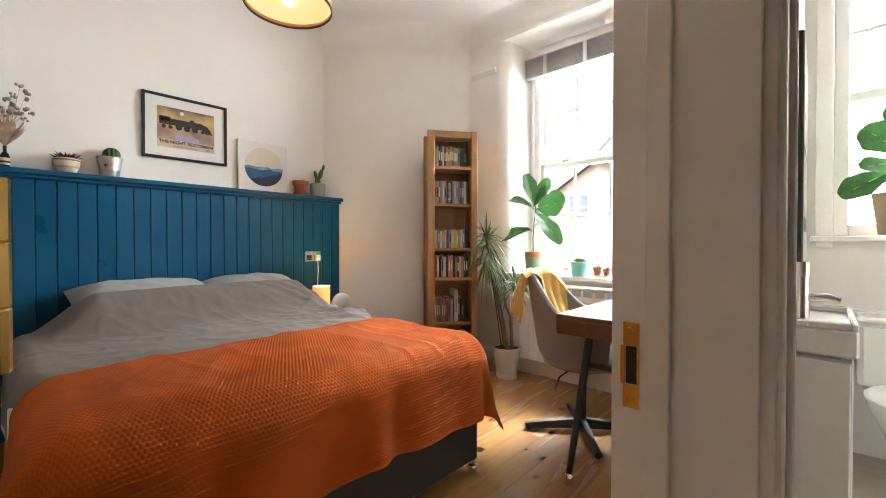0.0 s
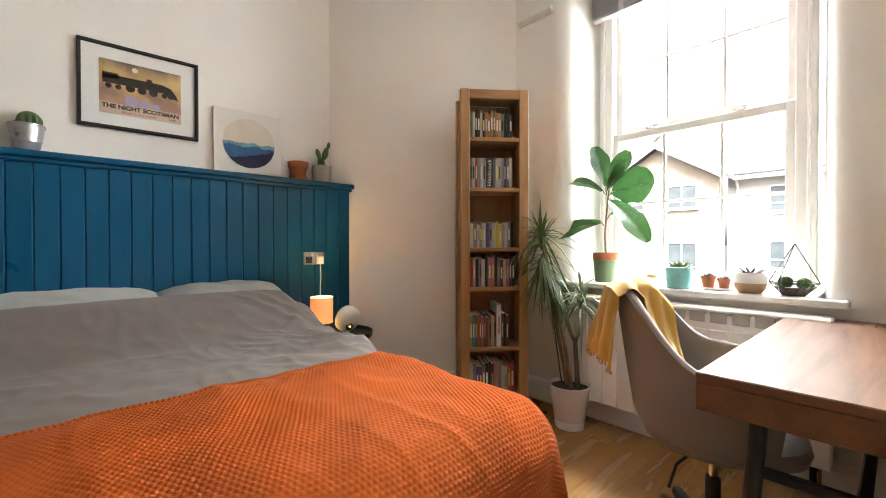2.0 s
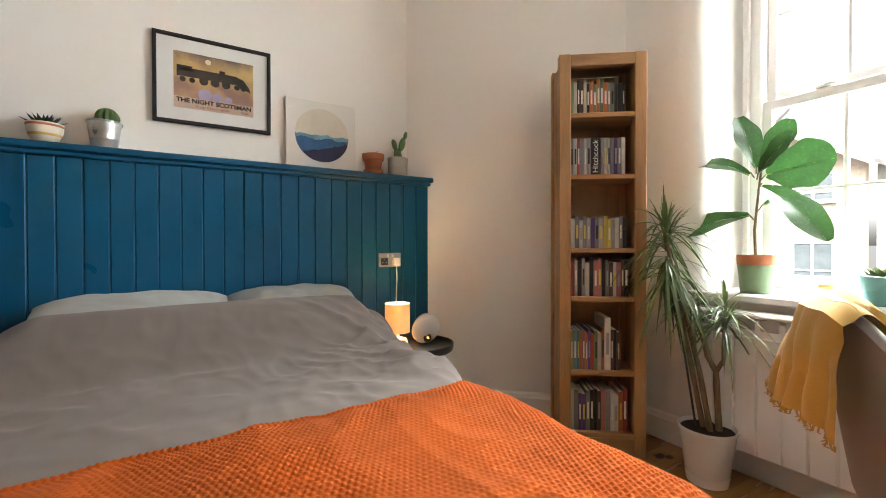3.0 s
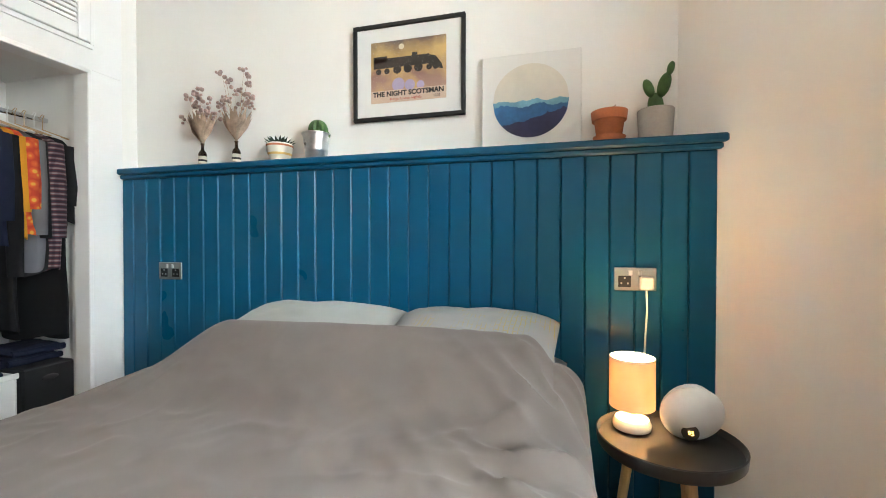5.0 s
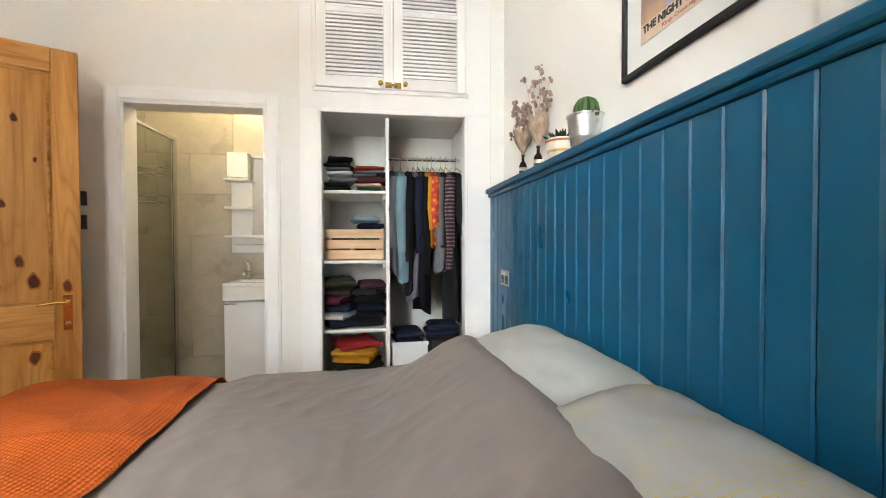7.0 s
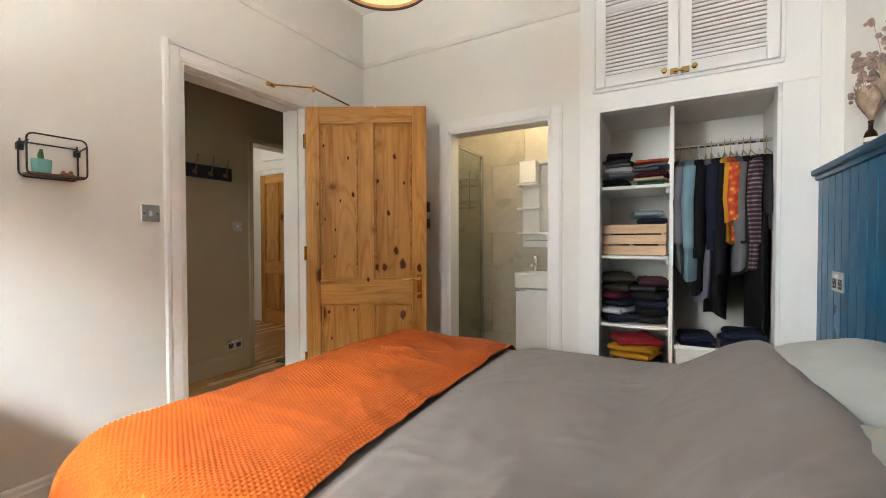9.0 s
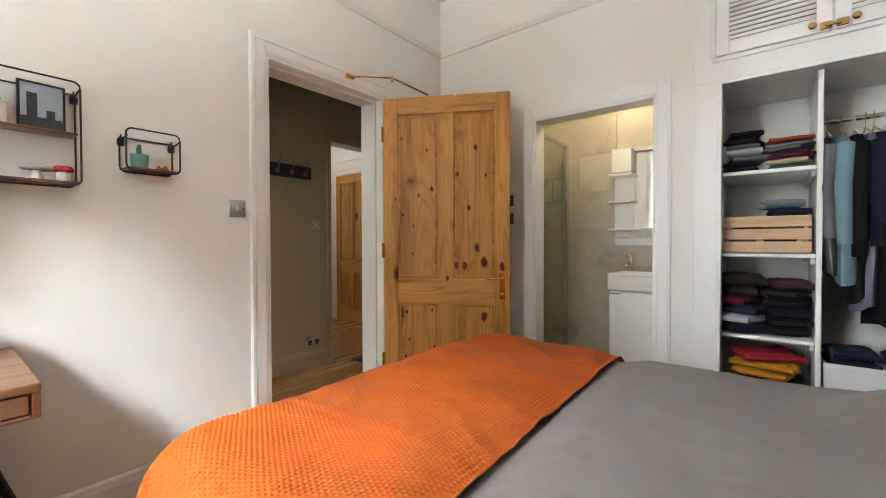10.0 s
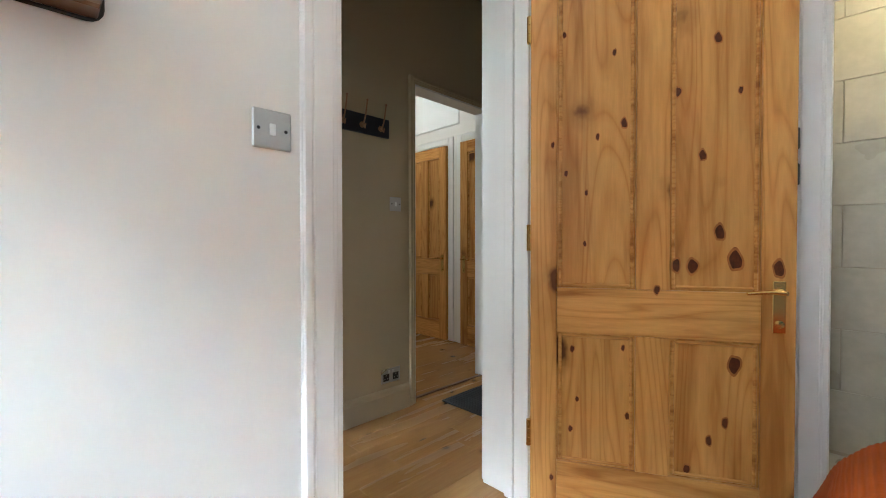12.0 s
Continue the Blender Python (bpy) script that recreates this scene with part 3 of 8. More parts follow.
# ---- window ----
def sash_window(x0, x1, z0, zm, z1, y, cols=3):
    w = thing("window_1", "white painted timber sliding sash window with small panes", "window", (0, 0, 0))
    tagged(w, kind="structure")
    fr = Shape().box(x0 - 0.10, x0 - 0.012, y - 0.06, y + 0.10, z0 - 0.05, z1 + 0.06, 0.006).box(x1 + 0.012, x1 + 0.10, y - 0.06, y + 0.10, z0 - 0.05, z1 + 0.06, 0.006)
    fr.box(x0 - 0.10, x1 + 0.10, y - 0.05, y + 0.10, z1 + 0.01, z1 + 0.17, 0.006).box(x0 - 0.10, x1 + 0.10, y - 0.03, y + 0.12, z0 - 0.06, z0 - 0.012, 0.006)
    for xx in (x0 - 0.075, x1 + 0.06):
        fr.box(xx, xx + 0.014, y - 0.075, y - 0.055, z0 - 0.03, z1 + 0.04, 0.004)
    part("window_frame", fr, GLOSS, w)
    pitch = (x1 - x0) / cols
    for nm, a, bz, yy in (("lower_sash", z0, zm, y - 0.022), ("upper_sash", zm, z1, y + 0.03)):
        sh = Shape()
        st = 0.048
        sh.box(x0 - 0.012, x0 + st - 0.02, yy - 0.02, yy + 0.02, a, bz, 0.004).box(x1 - st + 0.02, x1 + 0.012, yy - 0.02, yy + 0.02, a, bz, 0.004)
        bot, top = (0.075, 0.05) if nm == "lower_sash" else (0.05, 0.05)
        sh.box(x0 + st - 0.021, x1 - st + 0.021, yy - 0.02, yy + 0.02, a, a + bot, 0.004).box(x0 + st - 0.021, x1 - st + 0.021, yy - 0.02, yy + 0.02, bz - top, bz, 0.004)
        ob = part(nm, sh, GLOSS, w)
        for k in range(1, cols):
            part("glazing_bar", Shape().box(x0 + pitch * k - 0.009, x0 + pitch * k + 0.009, yy - 0.013, yy + 0.013, a + bot - 0.005, bz - top + 0.005, 0.004), GLOSS, ob)
        zc = (a + bot + bz - top) / 2
        part("glazing_bar", Shape().box(x0 + st - 0.022, x1 - st + 0.022, yy - 0.0125, yy + 0.0125, zc - 0.009, zc + 0.009, 0.004), GLOSS, ob)
        for k in range(cols):
            for z_a, z_b in ((a + bot, zc), (zc, bz - top)):
                pn = part("pane", Shape().box(x0 + pitch * k + 0.004, x0 + pitch * (k + 1) - 0.004, yy - 0.002, yy + 0.002, z_a, z_b), CLEAR, ob)
                pn.visible_shadow = False
    for xx in (x0 + 0.2, x1 - 0.25):
        part("sash_fastener", Shape().box(xx, xx + 0.05, y - 0.05, y - 0.015, zm, zm + 0.012, 0.003).box(xx + 0.03, xx + 0.07, y - 0.04, y - 0.03, zm + 0.012, zm + 0.022, 0.003), STEEL, w)
    part("sash_lift", Shape().box((x0 + x1) / 2 - 0.24, (x0 + x1) / 2 - 0.19, y - 0.07, y - 0.04, z0 + 0.02, z0 + 0.035, 0.004), BRASS, w)
    return w


sash_window(-1.83, -0.91, 0.835, 1.80, 2.70, 3.39)
s = Shape().box(-2.02, -0.675, 2.945, 3.01, 0.797, 0.83, 0.006).box(-1.955, -0.785, 2.99, 3.38, 0.797, 0.8295, 0.004)
setting("window_sill", s, GLOSS, "white painted deep window sill", "window sill")

# ---- headboard ----
hb = thing("headboard", "tall teal blue tongue-and-groove headboard with a shelf ledge", "headboard", (XW, 0, 0))
y0, y1 = YS + 0.014, 2.10
part("backing", Shape().box(0.003, 0.082, y0, y1, 0.01, 1.44), BLUE, hb)
pw = 0.0895
grooves = [y0] + [0.304 + pw * k for k in range(-10, 21)] + [y1]
PLANKS = {}
for ya, yb in zip(grooves, grooves[1:]):
    w = round(yb - ya, 4)
    if w < 0.012:
        continue
    if w not in PLANKS:
        PLANKS[w] = mesh_of("plank", Shape().box(0.075, 0.095, 0.0008, w - 0.0008, 0.02, 1.44, 0.0045), BLUE)
    p = new("plank", PLANKS[w])
    p.parent = hb
    p.location = (0, ya, 0)
part("ledge", Shape().box(0.003, 0.125, y0 - 0.002, y1 + 0.02, 1.462, 1.492, 0.006).box(0.003, 0.11, y0, y1 + 0.008, 1.44, 1.4625, 0.006), BLUE, hb)
# ---- bed ----
BX0, BX1, BY0, BY1 = -3.185, -1.15, 0.09, 1.53
bed = thing("bed", "double divan bed with a charcoal fabric base on chrome castors", "bed", (-2.18, 0.81, 0))
s = Shape().box(BX0 + 2.18, BX1 + 2.18, BY0 - 0.81, BY1 - 0.81, 0.05, 0.33, 0.015)
part("base", s, BASEC, bed)
part("mattress", Shape().box(BX0 + 2.18, BX1 + 2.10, BY0 - 0.785, BY1 - 0.835, 0.33, 0.545, 0.08), WHITEC, bed, "white mattress with a fitted sheet")
for x in (BX0 + 0.1, BX1 - 0.012):
    for y in (BY0 + 0.06, BY1 - 0.03):
        c = Shape().lathe([(0.012, 0), (0.024, 0.008), (0.027, 0.022), (0.022, 0.035), (0.012, 0.04), (0.012, 0.06)], 16, pose(x + 2.18, y - 0.81, 0))
        part("castor", c, CHROME, bed, "chrome castor", smooth=True)


def wr(x, y, k, seed):
    return noise.noise(Vector((x * k, y * k, seed)))


def bed_top(x, y):
    """Height of the bedding: pillows at the head, a slight crown along the middle."""
    z = 0.622 + 0.012 * math.cos((y - 0.81) * 2.0)
    t = min(1.0, max(0.0, (-2.42 - x) / 0.42))
    side = min(1.0, max(0.0, (y - 0.02) / 0.34)) * min(1.0, max(0.0, (1.65 - y) / 0.21))
    side = side * side * (3 - 2 * side)
    z += 0.192 * t * t * (3 - 2 * t) * side
    return z


def drape(a, b, x_foot, y_lo, y_hi, r, lift, fold, seed, flare=0.25):
    """Carries a cloth point (a along the bed, b across) over the bed's edges."""
    ex = max(0.0, a - x_foot)
    ey, sy = (max(0.0, b - y_hi), 1) if b > y_hi else (max(0.0, y_lo - b), -1)
    bx, by = min(a, x_foot), min(max(b, y_lo), y_hi)
    top = bed_top(bx, by) + lift
    d = (ex ** 2.2 + ey ** 2.2) ** (1 / 2.2) if ex > 0 and ey > 0 else ex + ey
    if d <= 0:
        return Vector((bx, by, top))
    ux, uy = ex / (ex + ey), sy * ey / (ex + ey)
    l = math.hypot(ux, uy)
    ux, uy = ux / l, uy / l
    q = r * math.pi / 2
    if d < q:
        out, drop = r * math.sin(d / r), r - r * math.cos(d / r)
    else:
        out, drop = r, r + d - q
    hang = max(0.0, d - q * 0.6)
    along = b if ex > ey else a
    out += hang * flare * (0.55 + fold * math.sin(along * 15 + 2.2 * noise.noise(Vector((along * 2.3, 0, seed))) * 3) + 0.6 * noise.noise(Vector((along * 5, hang * 2, seed))))
    if ex > 0 and ey > 0:
        out += hang * (0.10 if sy > 0 else 0.32) * math.sin(3 * math.atan2(ey, ex)) ** 2
    return Vector((bx + ux * out, by + uy * out, top - drop))


def fold_lines(a, b):
    """Long soft pleats that run out to the open side of the duvet, sharper towards its edge."""
    out = 0.0
    for seed, run_x, run_y, size, reach in ((31.0, 5.2, 1.0, 0.021, 0.95), (37.0, 3.1, 2.4, 0.006, 0.55), (43.0, 9.5, 1.6, 0.0035, 1.1)):
        crest = 1 - abs(noise.noise(Vector((a * run_x + b * 1.3, b * run_y - a * 0.7, seed)))) * 3.4
        out += size * max(0.0, crest) ** 1.6 * min(1.0, max(0.0, (b - reach) * 1.8))
    return out


def duvet_point(u, v):
    b = -0.26 + v * 2.14
    head = -2.86 + 0.015 * math.sin(b * 4.0) + 0.10 * max(0.0, 0.35 - b)
    a = head + u * (-1.42 - head)
    t = min(1.0, max(0.0, (a + 1.985 + 0.085 * (min(1.6, max(0.0, b)) / 1.6) ** 4) / 0.1))
    p = drape(a, b, -1.12, 0.09 + 0.06 * t, 1.53 - 0.05 * t, 0.09, -0.012 * t, 0.25, 3.0, 0.05 * (1 - t))
    w = 0.014 * wr(a, b, 2.2, 1.0) + 0.007 * wr(a * 1.2, b * 0.8 + a * 0.5, 6, 2.0)
    rid = 1 - abs(wr(a * 1.5 + b * 0.9, b * 1.2 - a, 3.2, 5.0)) * 2
    w += 0.013 * max(0.0, rid - 0.45) + 0.008 * max(0.0, 1 - abs(wr(a * 0.8 - b * 2.0, b + a, 4.6, 9.0)) * 3.2 - 0.3)
    if b > 1.1 and a < -1.8:
        w += 0.034 * max(0.0, 1 - abs(wr(a * 2.6 - b * 1.8, b * 1.0, 3.4, 12.0)) * 2.6) * min(1.0, (b - 1.1) * 3)
    p.z += w * min(1.0, 0.15 + u * 5) * 0.62 * (1 - 0.8 * t) - 0.016 * (max(0.0, 1 - u * 22)) ** 2 + fold_lines(a, b) * min(1.0, u * 6) * (1 - t)
    return p


dv = thing("duvet", "rumpled grey cotton duvet pulled up to the pillows", "duvet", (0, 0, 0))
part("cover", Shape().sheet(duvet_point, 150, 190), GREYD, dv, smooth=True)
part("underside", Shape().sheet(lambda u, v: duvet_point(u, v) + Vector((0.004, 0, -0.022 - 0.01 * u)), 60, 80), WHITEC, dv, "white cotton underside", smooth=True)


def blanket_point(u, v):
    b = -0.20 + v * 2.04
    top_edge = -1.872 - 0.085 * (min(1.6, max(0.0, b)) / 1.6) ** 4 + 0.008 * math.sin(v * 9)
    a = top_edge + u * (-0.80 - top_edge)
    p = drape(a, b, -1.255, 0.13, 1.51, 0.125, 0.012 - 0.017 * max(0.0, 1 - u * 14), 0.45, 7.0, 0.11)
    w = 0.007 * wr(a, b, 2.5, 20.0) + 0.007 * max(0.0, 1 - abs(wr(a * 1.4 + b, b - a * 0.8, 2.6, 25.0)) * 3)
    w += 0.004 * max(0.0, 1 - abs(wr(a * 0.9 - b * 0.5, b * 2.2, 2.2, 28.0)) * 4.5)
    cu, cv = a / 0.0130, b / 0.0130
    k = math.floor(cu)
    waf = abs(math.sin(math.pi * cu)) * abs(math.sin(math.pi * (cv + 0.5 * (k % 2))))
    # the pile is rubbed flat in places
    worn = min(1.0, max(0.38, 0.70 + 1.2 * wr(a, b, 2.1, 33.0) + 0.5 * wr(a, b, 7.0, 35.0) + 0.5 * (b - 0.7)))
    edge = min(u, 1 - u, v, 1 - v)
    p.z += w + 0.0064 * worn * waf ** 0.8 + (0.006 if edge < 0.006 else 0)
    return p


bl = thing("blanket", "burnt orange waffle-knit blanket draped over the bed foot", "blanket", (0, 0, 0))
ob = part("knit", Shape().sheet(blanket_point, 360, 660), ORANGE, bl, smooth=False)
ob.data.polygons.foreach_set("use_smooth", [True] * len(ob.data.polygons))


def pillow(name, label, mat, c, size, turn, tilt, seed):
    e = thing(name, label, "pillow", c, turn, "bed pillows")
    sx, sy, sz = size

    def top(sgn):
        def fn(u, v):
            x, y = (u * 2 - 1), (v * 2 - 1)
            prof = max(0.0, (1 - abs(x) ** 2.6)) ** 0.55 * max(0.0, (1 - abs(y) ** 3.2)) ** 0.5
            pinch = 1 - 0.07 * (abs(x) ** 3) * (1 - abs(y)) - 0.0 * y
            wz = 0.012 * wr(x * 2, y * 2, 1.5, seed) + 0.006 * wr(x * 5, y * 5, 1.5, seed + 3)
            return Vector((sx * x * pinch, sy * y * (1 - 0.05 * abs(y) ** 3 * (1 - abs(x))), sgn * (sz * prof) + wz * prof))
        return fn
    sh = Shape().sheet(top(1), 26, 34, pose(0, 0, 0, 0, tilt, 0)).sheet(top(-1), 26, 34, pose(0, 0, 0, 0, tilt, 0))
    part("case", sh, mat, e, smooth=True)
    return e


pillow("pillow", "plump pale grey pillow against the headboard", PILLOWC, (-2.93, 0.60, 0.735), (0.25, 0.36, 0.105), 1, 16, 1.0)
pillow("pillow", "plump pale grey pillow with fine yellow lines", PILLOWY, (-2.92, 1.235, 0.735), (0.25, 0.315, 0.105), -2, 16, 6.0)
pillow("pillow", "navy pillow lying underneath on the mattress", NAVYC, (-2.93, 0.545, 0.61), (0.24, 0.34, 0.075), 0, 4, 11.0)
pillow("pillow", "navy pillow lying underneath on the mattress", NAVYC, (-2.93, 1.235, 0.63), (0.24, 0.35, 0.085), 0, 4, 14.0)
# ---- desk ----
desk = thing("desk", "walnut veneer desk with drawers on black metal legs", "desk", (-0.585, 2.435, 0.018))
x0, x1, y0, y1 = -0.285, 0.305, -0.68, 0.56
part("top", Shape().box(x0, x1, y0, y1, 0.708, 0.732, 0.003), WALNUT, desk)
part("body", Shape().box(x0 + 0.014, x1 - 0.002, y0 + 0.018, y1 - 0.018, 0.650, 0.7078, 0.002).box(x0 + 0.001, x1 - 0.001, y0 + 0.001, y0 + 0.0178, 0.640, 0.7078, 0.002).box(x0 + 0.001, x1 - 0.001, y1 - 0.0178, y1 - 0.001, 0.640, 0.7078, 0.002).box(x0 + 0.001, x1 - 0.003, y0 + 0.018, y1 - 0.018, 0.640, 0.6498, 0.002), WALNUT, desk)
for k in range(2):
    yy = y0 + 0.023 + k * 0.600
    part("drawer", Shape().box(x0 + 0.003, x0 + 0.0138, yy, yy + 0.594, 0.654, 0.704, 0.002), WALNUT, desk)
for sx in (0, 1):
    for sy in (0, 1):
        ax, ay = (x0 + 0.10 if sx == 0 else x1 - 0.10), (y0 + 0.16 if sy == 0 else y1 - 0.16)
        bx, by = (x0 + 0.09 if sx == 0 else x1 - 0.06), (y0 - 0.045 if sy == 0 else y1 - 0.02)
        lg = part("leg", Shape().tube([(ax, ay, 0.640), (bx, by, 0.03)], [0.021, 0.014], 12), BLACKM, desk, smooth=True)
        part("foot", Shape().lathe([(0.018, -0.018), (0.02, 0.004), (0.02, 0.02), (0.012, 0.032)], 14, pose(bx, by, 0)), CHROME, lg, "chrome levelling foot", smooth=True)
for sy in (0, 1):
    ay = (y0 + 0.11 if sy == 0 else y1 - 0.13)
    part("crossbar", Shape().box(x0 + 0.10, x1 - 0.09, ay - 0.012, ay + 0.012, 0.48, 0.504, 0.004), BLACKM, desk)
part("stretcher", Shape().box(-0.012, 0.012, y0 + 0.11, y1 - 0.13, 0.477, 0.499, 0.004), BLACKM, desk)
# ---- things on and by the headboard ----
def socket_plate(label, at, turn, plug=False):
    e = thing("double_socket", label, "socket", at, turn, "wall sockets")
    part("plate", Shape().box(-0.073, 0.073, -0.006, 0, -0.043, 0.043, 0.003), STEEL, e)
    for k in (-0.036, 0.036):
        part("insert", Shape().box(k - 0.022, k + 0.022, -0.0075, -0.005, -0.030, 0.012, 0.001), INK, e, "black socket insert")
        part("rocker", Shape().box(k * 0.45 - 0.007, k * 0.45 + 0.007, -0.011, -0.005, 0.014, 0.034, 0.002), WHITEP, e, "white rocker switch")
        for dx, dz in ((0, 0.004), (-0.011, -0.016), (0.011, -0.016)):
            part("slot", Shape().box(k + dx - 0.003, k + dx + 0.003, -0.0085, -0.006, dz - 0.003, dz + 0.003), STEEL, e)
    for k in (-0.062, 0.062):
        part("screw", Shape().lathe([(0.004, 0), (0.004, 0.001)], 10, pose(k, -0.006, 0, 90, 0, 0)), STEEL, e)
    return e


FX = XW + 0.0955
socket_plate("double steel wall socket on the blue panelling", (FX, -0.345, 0.965), 90)
socket_plate("double steel wall socket with a lamp plug in it", (FX, 1.824, 0.972), 90)
pl = thing("lamp_plug", "white plug with a white cable down to the bedside lamp", "plug", (FX + 0.008, 1.860, 0.960))
part("body", Shape().box(0, 0.026, -0.024, 0.024, -0.026, 0.024, 0.006), WHITEP, pl)
part("cable", Shape().tube([(0.014, 0, -0.025), (0.016, 0.002, -0.10), (0.020, -0.004, -0.19), (0.030, -0.01, -0.30), (0.06, -0.03, -0.40), (0.10, -0.05, -0.437), (0.14, -0.05, -0.442)], 0.0035, 8), WHITEP, pl, smooth=True)

tb = thing("bedside_table", "small round grey tray table on pale wooden legs", "bedside table", (-2.89, 1.865, 0))
GREYT = surf("dark_grey_lacquer", (0.045, 0.045, 0.046), 0.38, var=0.1, fine=120, relief=0.05)
part("tray", Shape().lathe([(0.16, 0.478), (0.192, 0.480), (0.200, 0.490), (0.203, 0.520), (0.199, 0.522), (0.194, 0.502), (0.188, 0.498), (0.0, 0.498)], 48), GREYT, tb, smooth=True)
for k in range(3):
    t = radians(120 * k + 20)
    part("leg", Shape().tube([(0.10 * math.cos(t), 0.10 * math.sin(t), 0.48), (0.165 * math.cos(t), 0.165 * math.sin(t), 0)], [0.016, 0.011], 12), BEECH, tb, smooth=True)
bk = thing("basket", "black round fabric basket under the bedside table", "basket", (-2.93, 1.86, 0))
part("body", Shape().lathe([(0.09, 0), (0.10, 0.01), (0.11, 0.16), (0.105, 0.16), (0.095, 0.02), (0, 0.02)], 28), NAVYC, bk, smooth=True)

tl = thing("table_lamp", "lit bedside lamp with a cream drum shade on a ceramic foot", "lamp", (-2.970, 1.780, 0.498))
tl.scale = (1.03, 1.03, 1.08)
part("foot", Shape().lathe([(0.045, 0), (0.056, 0.006), (0.058, 0.02), (0.050, 0.035), (0.025, 0.043), (0.012, 0.048), (0.010, 0.075)], 28), CERAM, tl, "white glazed foot", smooth=True)
part("shade", Shape().lathe([(0.067, 0.07), (0.067, 0.218), (0.0655, 0.218), (0.0655, 0.07)], 36, cap=False), SHADE, tl, "glowing cream fabric shade", smooth=True)
part("shade_ring", Shape().lathe([(0.0675, 0.214), (0.0675, 0.219), (0.065, 0.219), (0.065, 0.214)], 36, cap=False), WHITEP, tl, smooth=True)
part("bulb", Shape().ball((0, 0, 0.115), 0.018, n=14, k=8), glow("bulb_glass", (1.0, 0.72, 0.4), 3), tl, smooth=True)

wl = thing("wake_up_light", "white domed alarm light with an orange number display", "alarm clock", (-2.935, 1.945, 0.498), 14)
m0 = pose(0, 0, 0.082, 0, 12, 0)
part("dome", Shape().ball((0, 0, 0), 0.055, 0.095, 0.085, 28, 16, 1.0, m0), WHITEP, wl, smooth=True)
part("back", Shape().lathe([(0.06, -0.02), (0.085, 0.0)], 28, m0 @ pose(-0.028, 0, 0, 0, 90, 0)), WHITEP, wl, smooth=True)
part("display", Shape().lathe([(0.0, 0.0), (0.024, 0.0), (0.024, 0.004), (0, 0.006)], 24, m0 @ pose(0.050, -0.030, -0.03, 0, 78, -18)), INK, wl, "black round display")
lettering("digits", "95", 0.018, glow("orange_digits", (1.0, 0.45, 0.08), 1.2), wl, m0 @ pose(0.057, -0.0315, -0.029, 0, 78, -18) @ pose(0, 0, 0.0, 0, 0, 90))

# framed railway poster
PY0, PY1, PZ0, PZ1 = 0.635, 1.162, 1.663, 2.10
pf = thing("framed_poster", "framed night train poster in a slim black frame", "poster", (XW, (PY0 + PY1) / 2, (PZ0 + PZ1) / 2))
w, h = (PY1 - PY0) / 2, (PZ1 - PZ0) / 2
part("frame", Shape().box(0.002, 0.022, -w, w, h - 0.017, h, 0.002).box(0.002, 0.022, -w, w, -h, -h + 0.017, 0.002).box(0.002, 0.022, -w, -w + 0.017, -h + 0.0172, h - 0.0172, 0.002).box(0.002, 0.022, w - 0.017, w, -h + 0.0172, h - 0.0172, 0.002), INK, pf)
part("mount", Shape().box(0.003, 0.010, -w + 0.016, w - 0.016, -h + 0.016, h - 0.016), surf("white_card", (0.76, 0.75, 0.73), 0.8, var=0.02), pf, "white card mount")
pw2, pz_lo, pz_hi = 0.178, -0.138, 0.138
POSTC, nt, bb = nodes_of("night_sky_print", 0.5)
co = coords(nt, jitter=False)
sep = nt.nodes.new("ShaderNodeSeparateXYZ")
nt.links.new(co, sep.inputs[0])
mr = nt.nodes.new("ShaderNodeMapRange")
mr.inputs[1].default_value, mr.inputs[2].default_value = -0.09, 0.14
nt.links.new(sep.outputs[2], mr.inputs[0])
base = ramp(nt, mr.outputs[0], [(0.0, (0.42, 0.26, 0.20)), (0.35, (0.30, 0.17, 0.13)), (0.7, (0.42, 0.27, 0.10)), (1.0, (0.12, 0.09, 0.10))])
glo = ramp(nt, noise_tex(nt, co, 9, 3), [(0.4, (0, 0, 0)), (0.7, (0.9, 0.9, 0.9))])
nt.links.new(mixed(nt, base, (0.62, 0.42, 0.16), glo), bb.inputs["Base Color"])
part("print", Shape().box(0.010, 0.0112, -pw2, pw2, pz_lo, pz_hi), POSTC, pf)
part("caption_band", Shape().box(0.0112, 0.0118, -pw2, pw2, pz_lo, pz_lo + 0.055), surf("cream_print", (0.62, 0.47, 0.36), 0.6, var=0.05), pf, "cream caption band")
tr = Shape()
tr.box(0.0114, 0.0122, -0.165, 0.10, 0.018, 0.062).box(0.0114, 0.0122, -0.165, -0.10, 0.04, 0.072).box(0.0114, 0.0122, 0.02, 0.045, 0.06, 0.076)
tr.add([(0.0118, y, z) for y, z in ((0.10, 0.058), (0.10, 0.01), (0.165, -0.012), (0.158, 0.012), (0.13, 0.05))], [(0, 1, 2, 3, 4)])
for y in (-0.14, -0.10, -0.05, 0.0, 0.05, 0.10, 0.13):
    tr.lathe([(0.0, 0), (0.020 if abs(y) < 0.06 else 0.013, 0), (0.020 if abs(y) < 0.06 else 0.013, 0.0008), (0, 0.0009)], 18, pose(0.0114, y, 0.008 if abs(y) < 0.06 else 0.004, 0, 90, 0))
part("train_shape", tr, surf("dark_brown_print", (0.050, 0.040, 0.034), 0.6, var=0.3), pf, "dark train silhouette")
mo = Shape().lathe([(0, 0), (0.013, 0), (0.013, 0.0006), (0, 0.0007)], 20, pose(0.0113, -0.03, 0.108, 0, 90, 0))
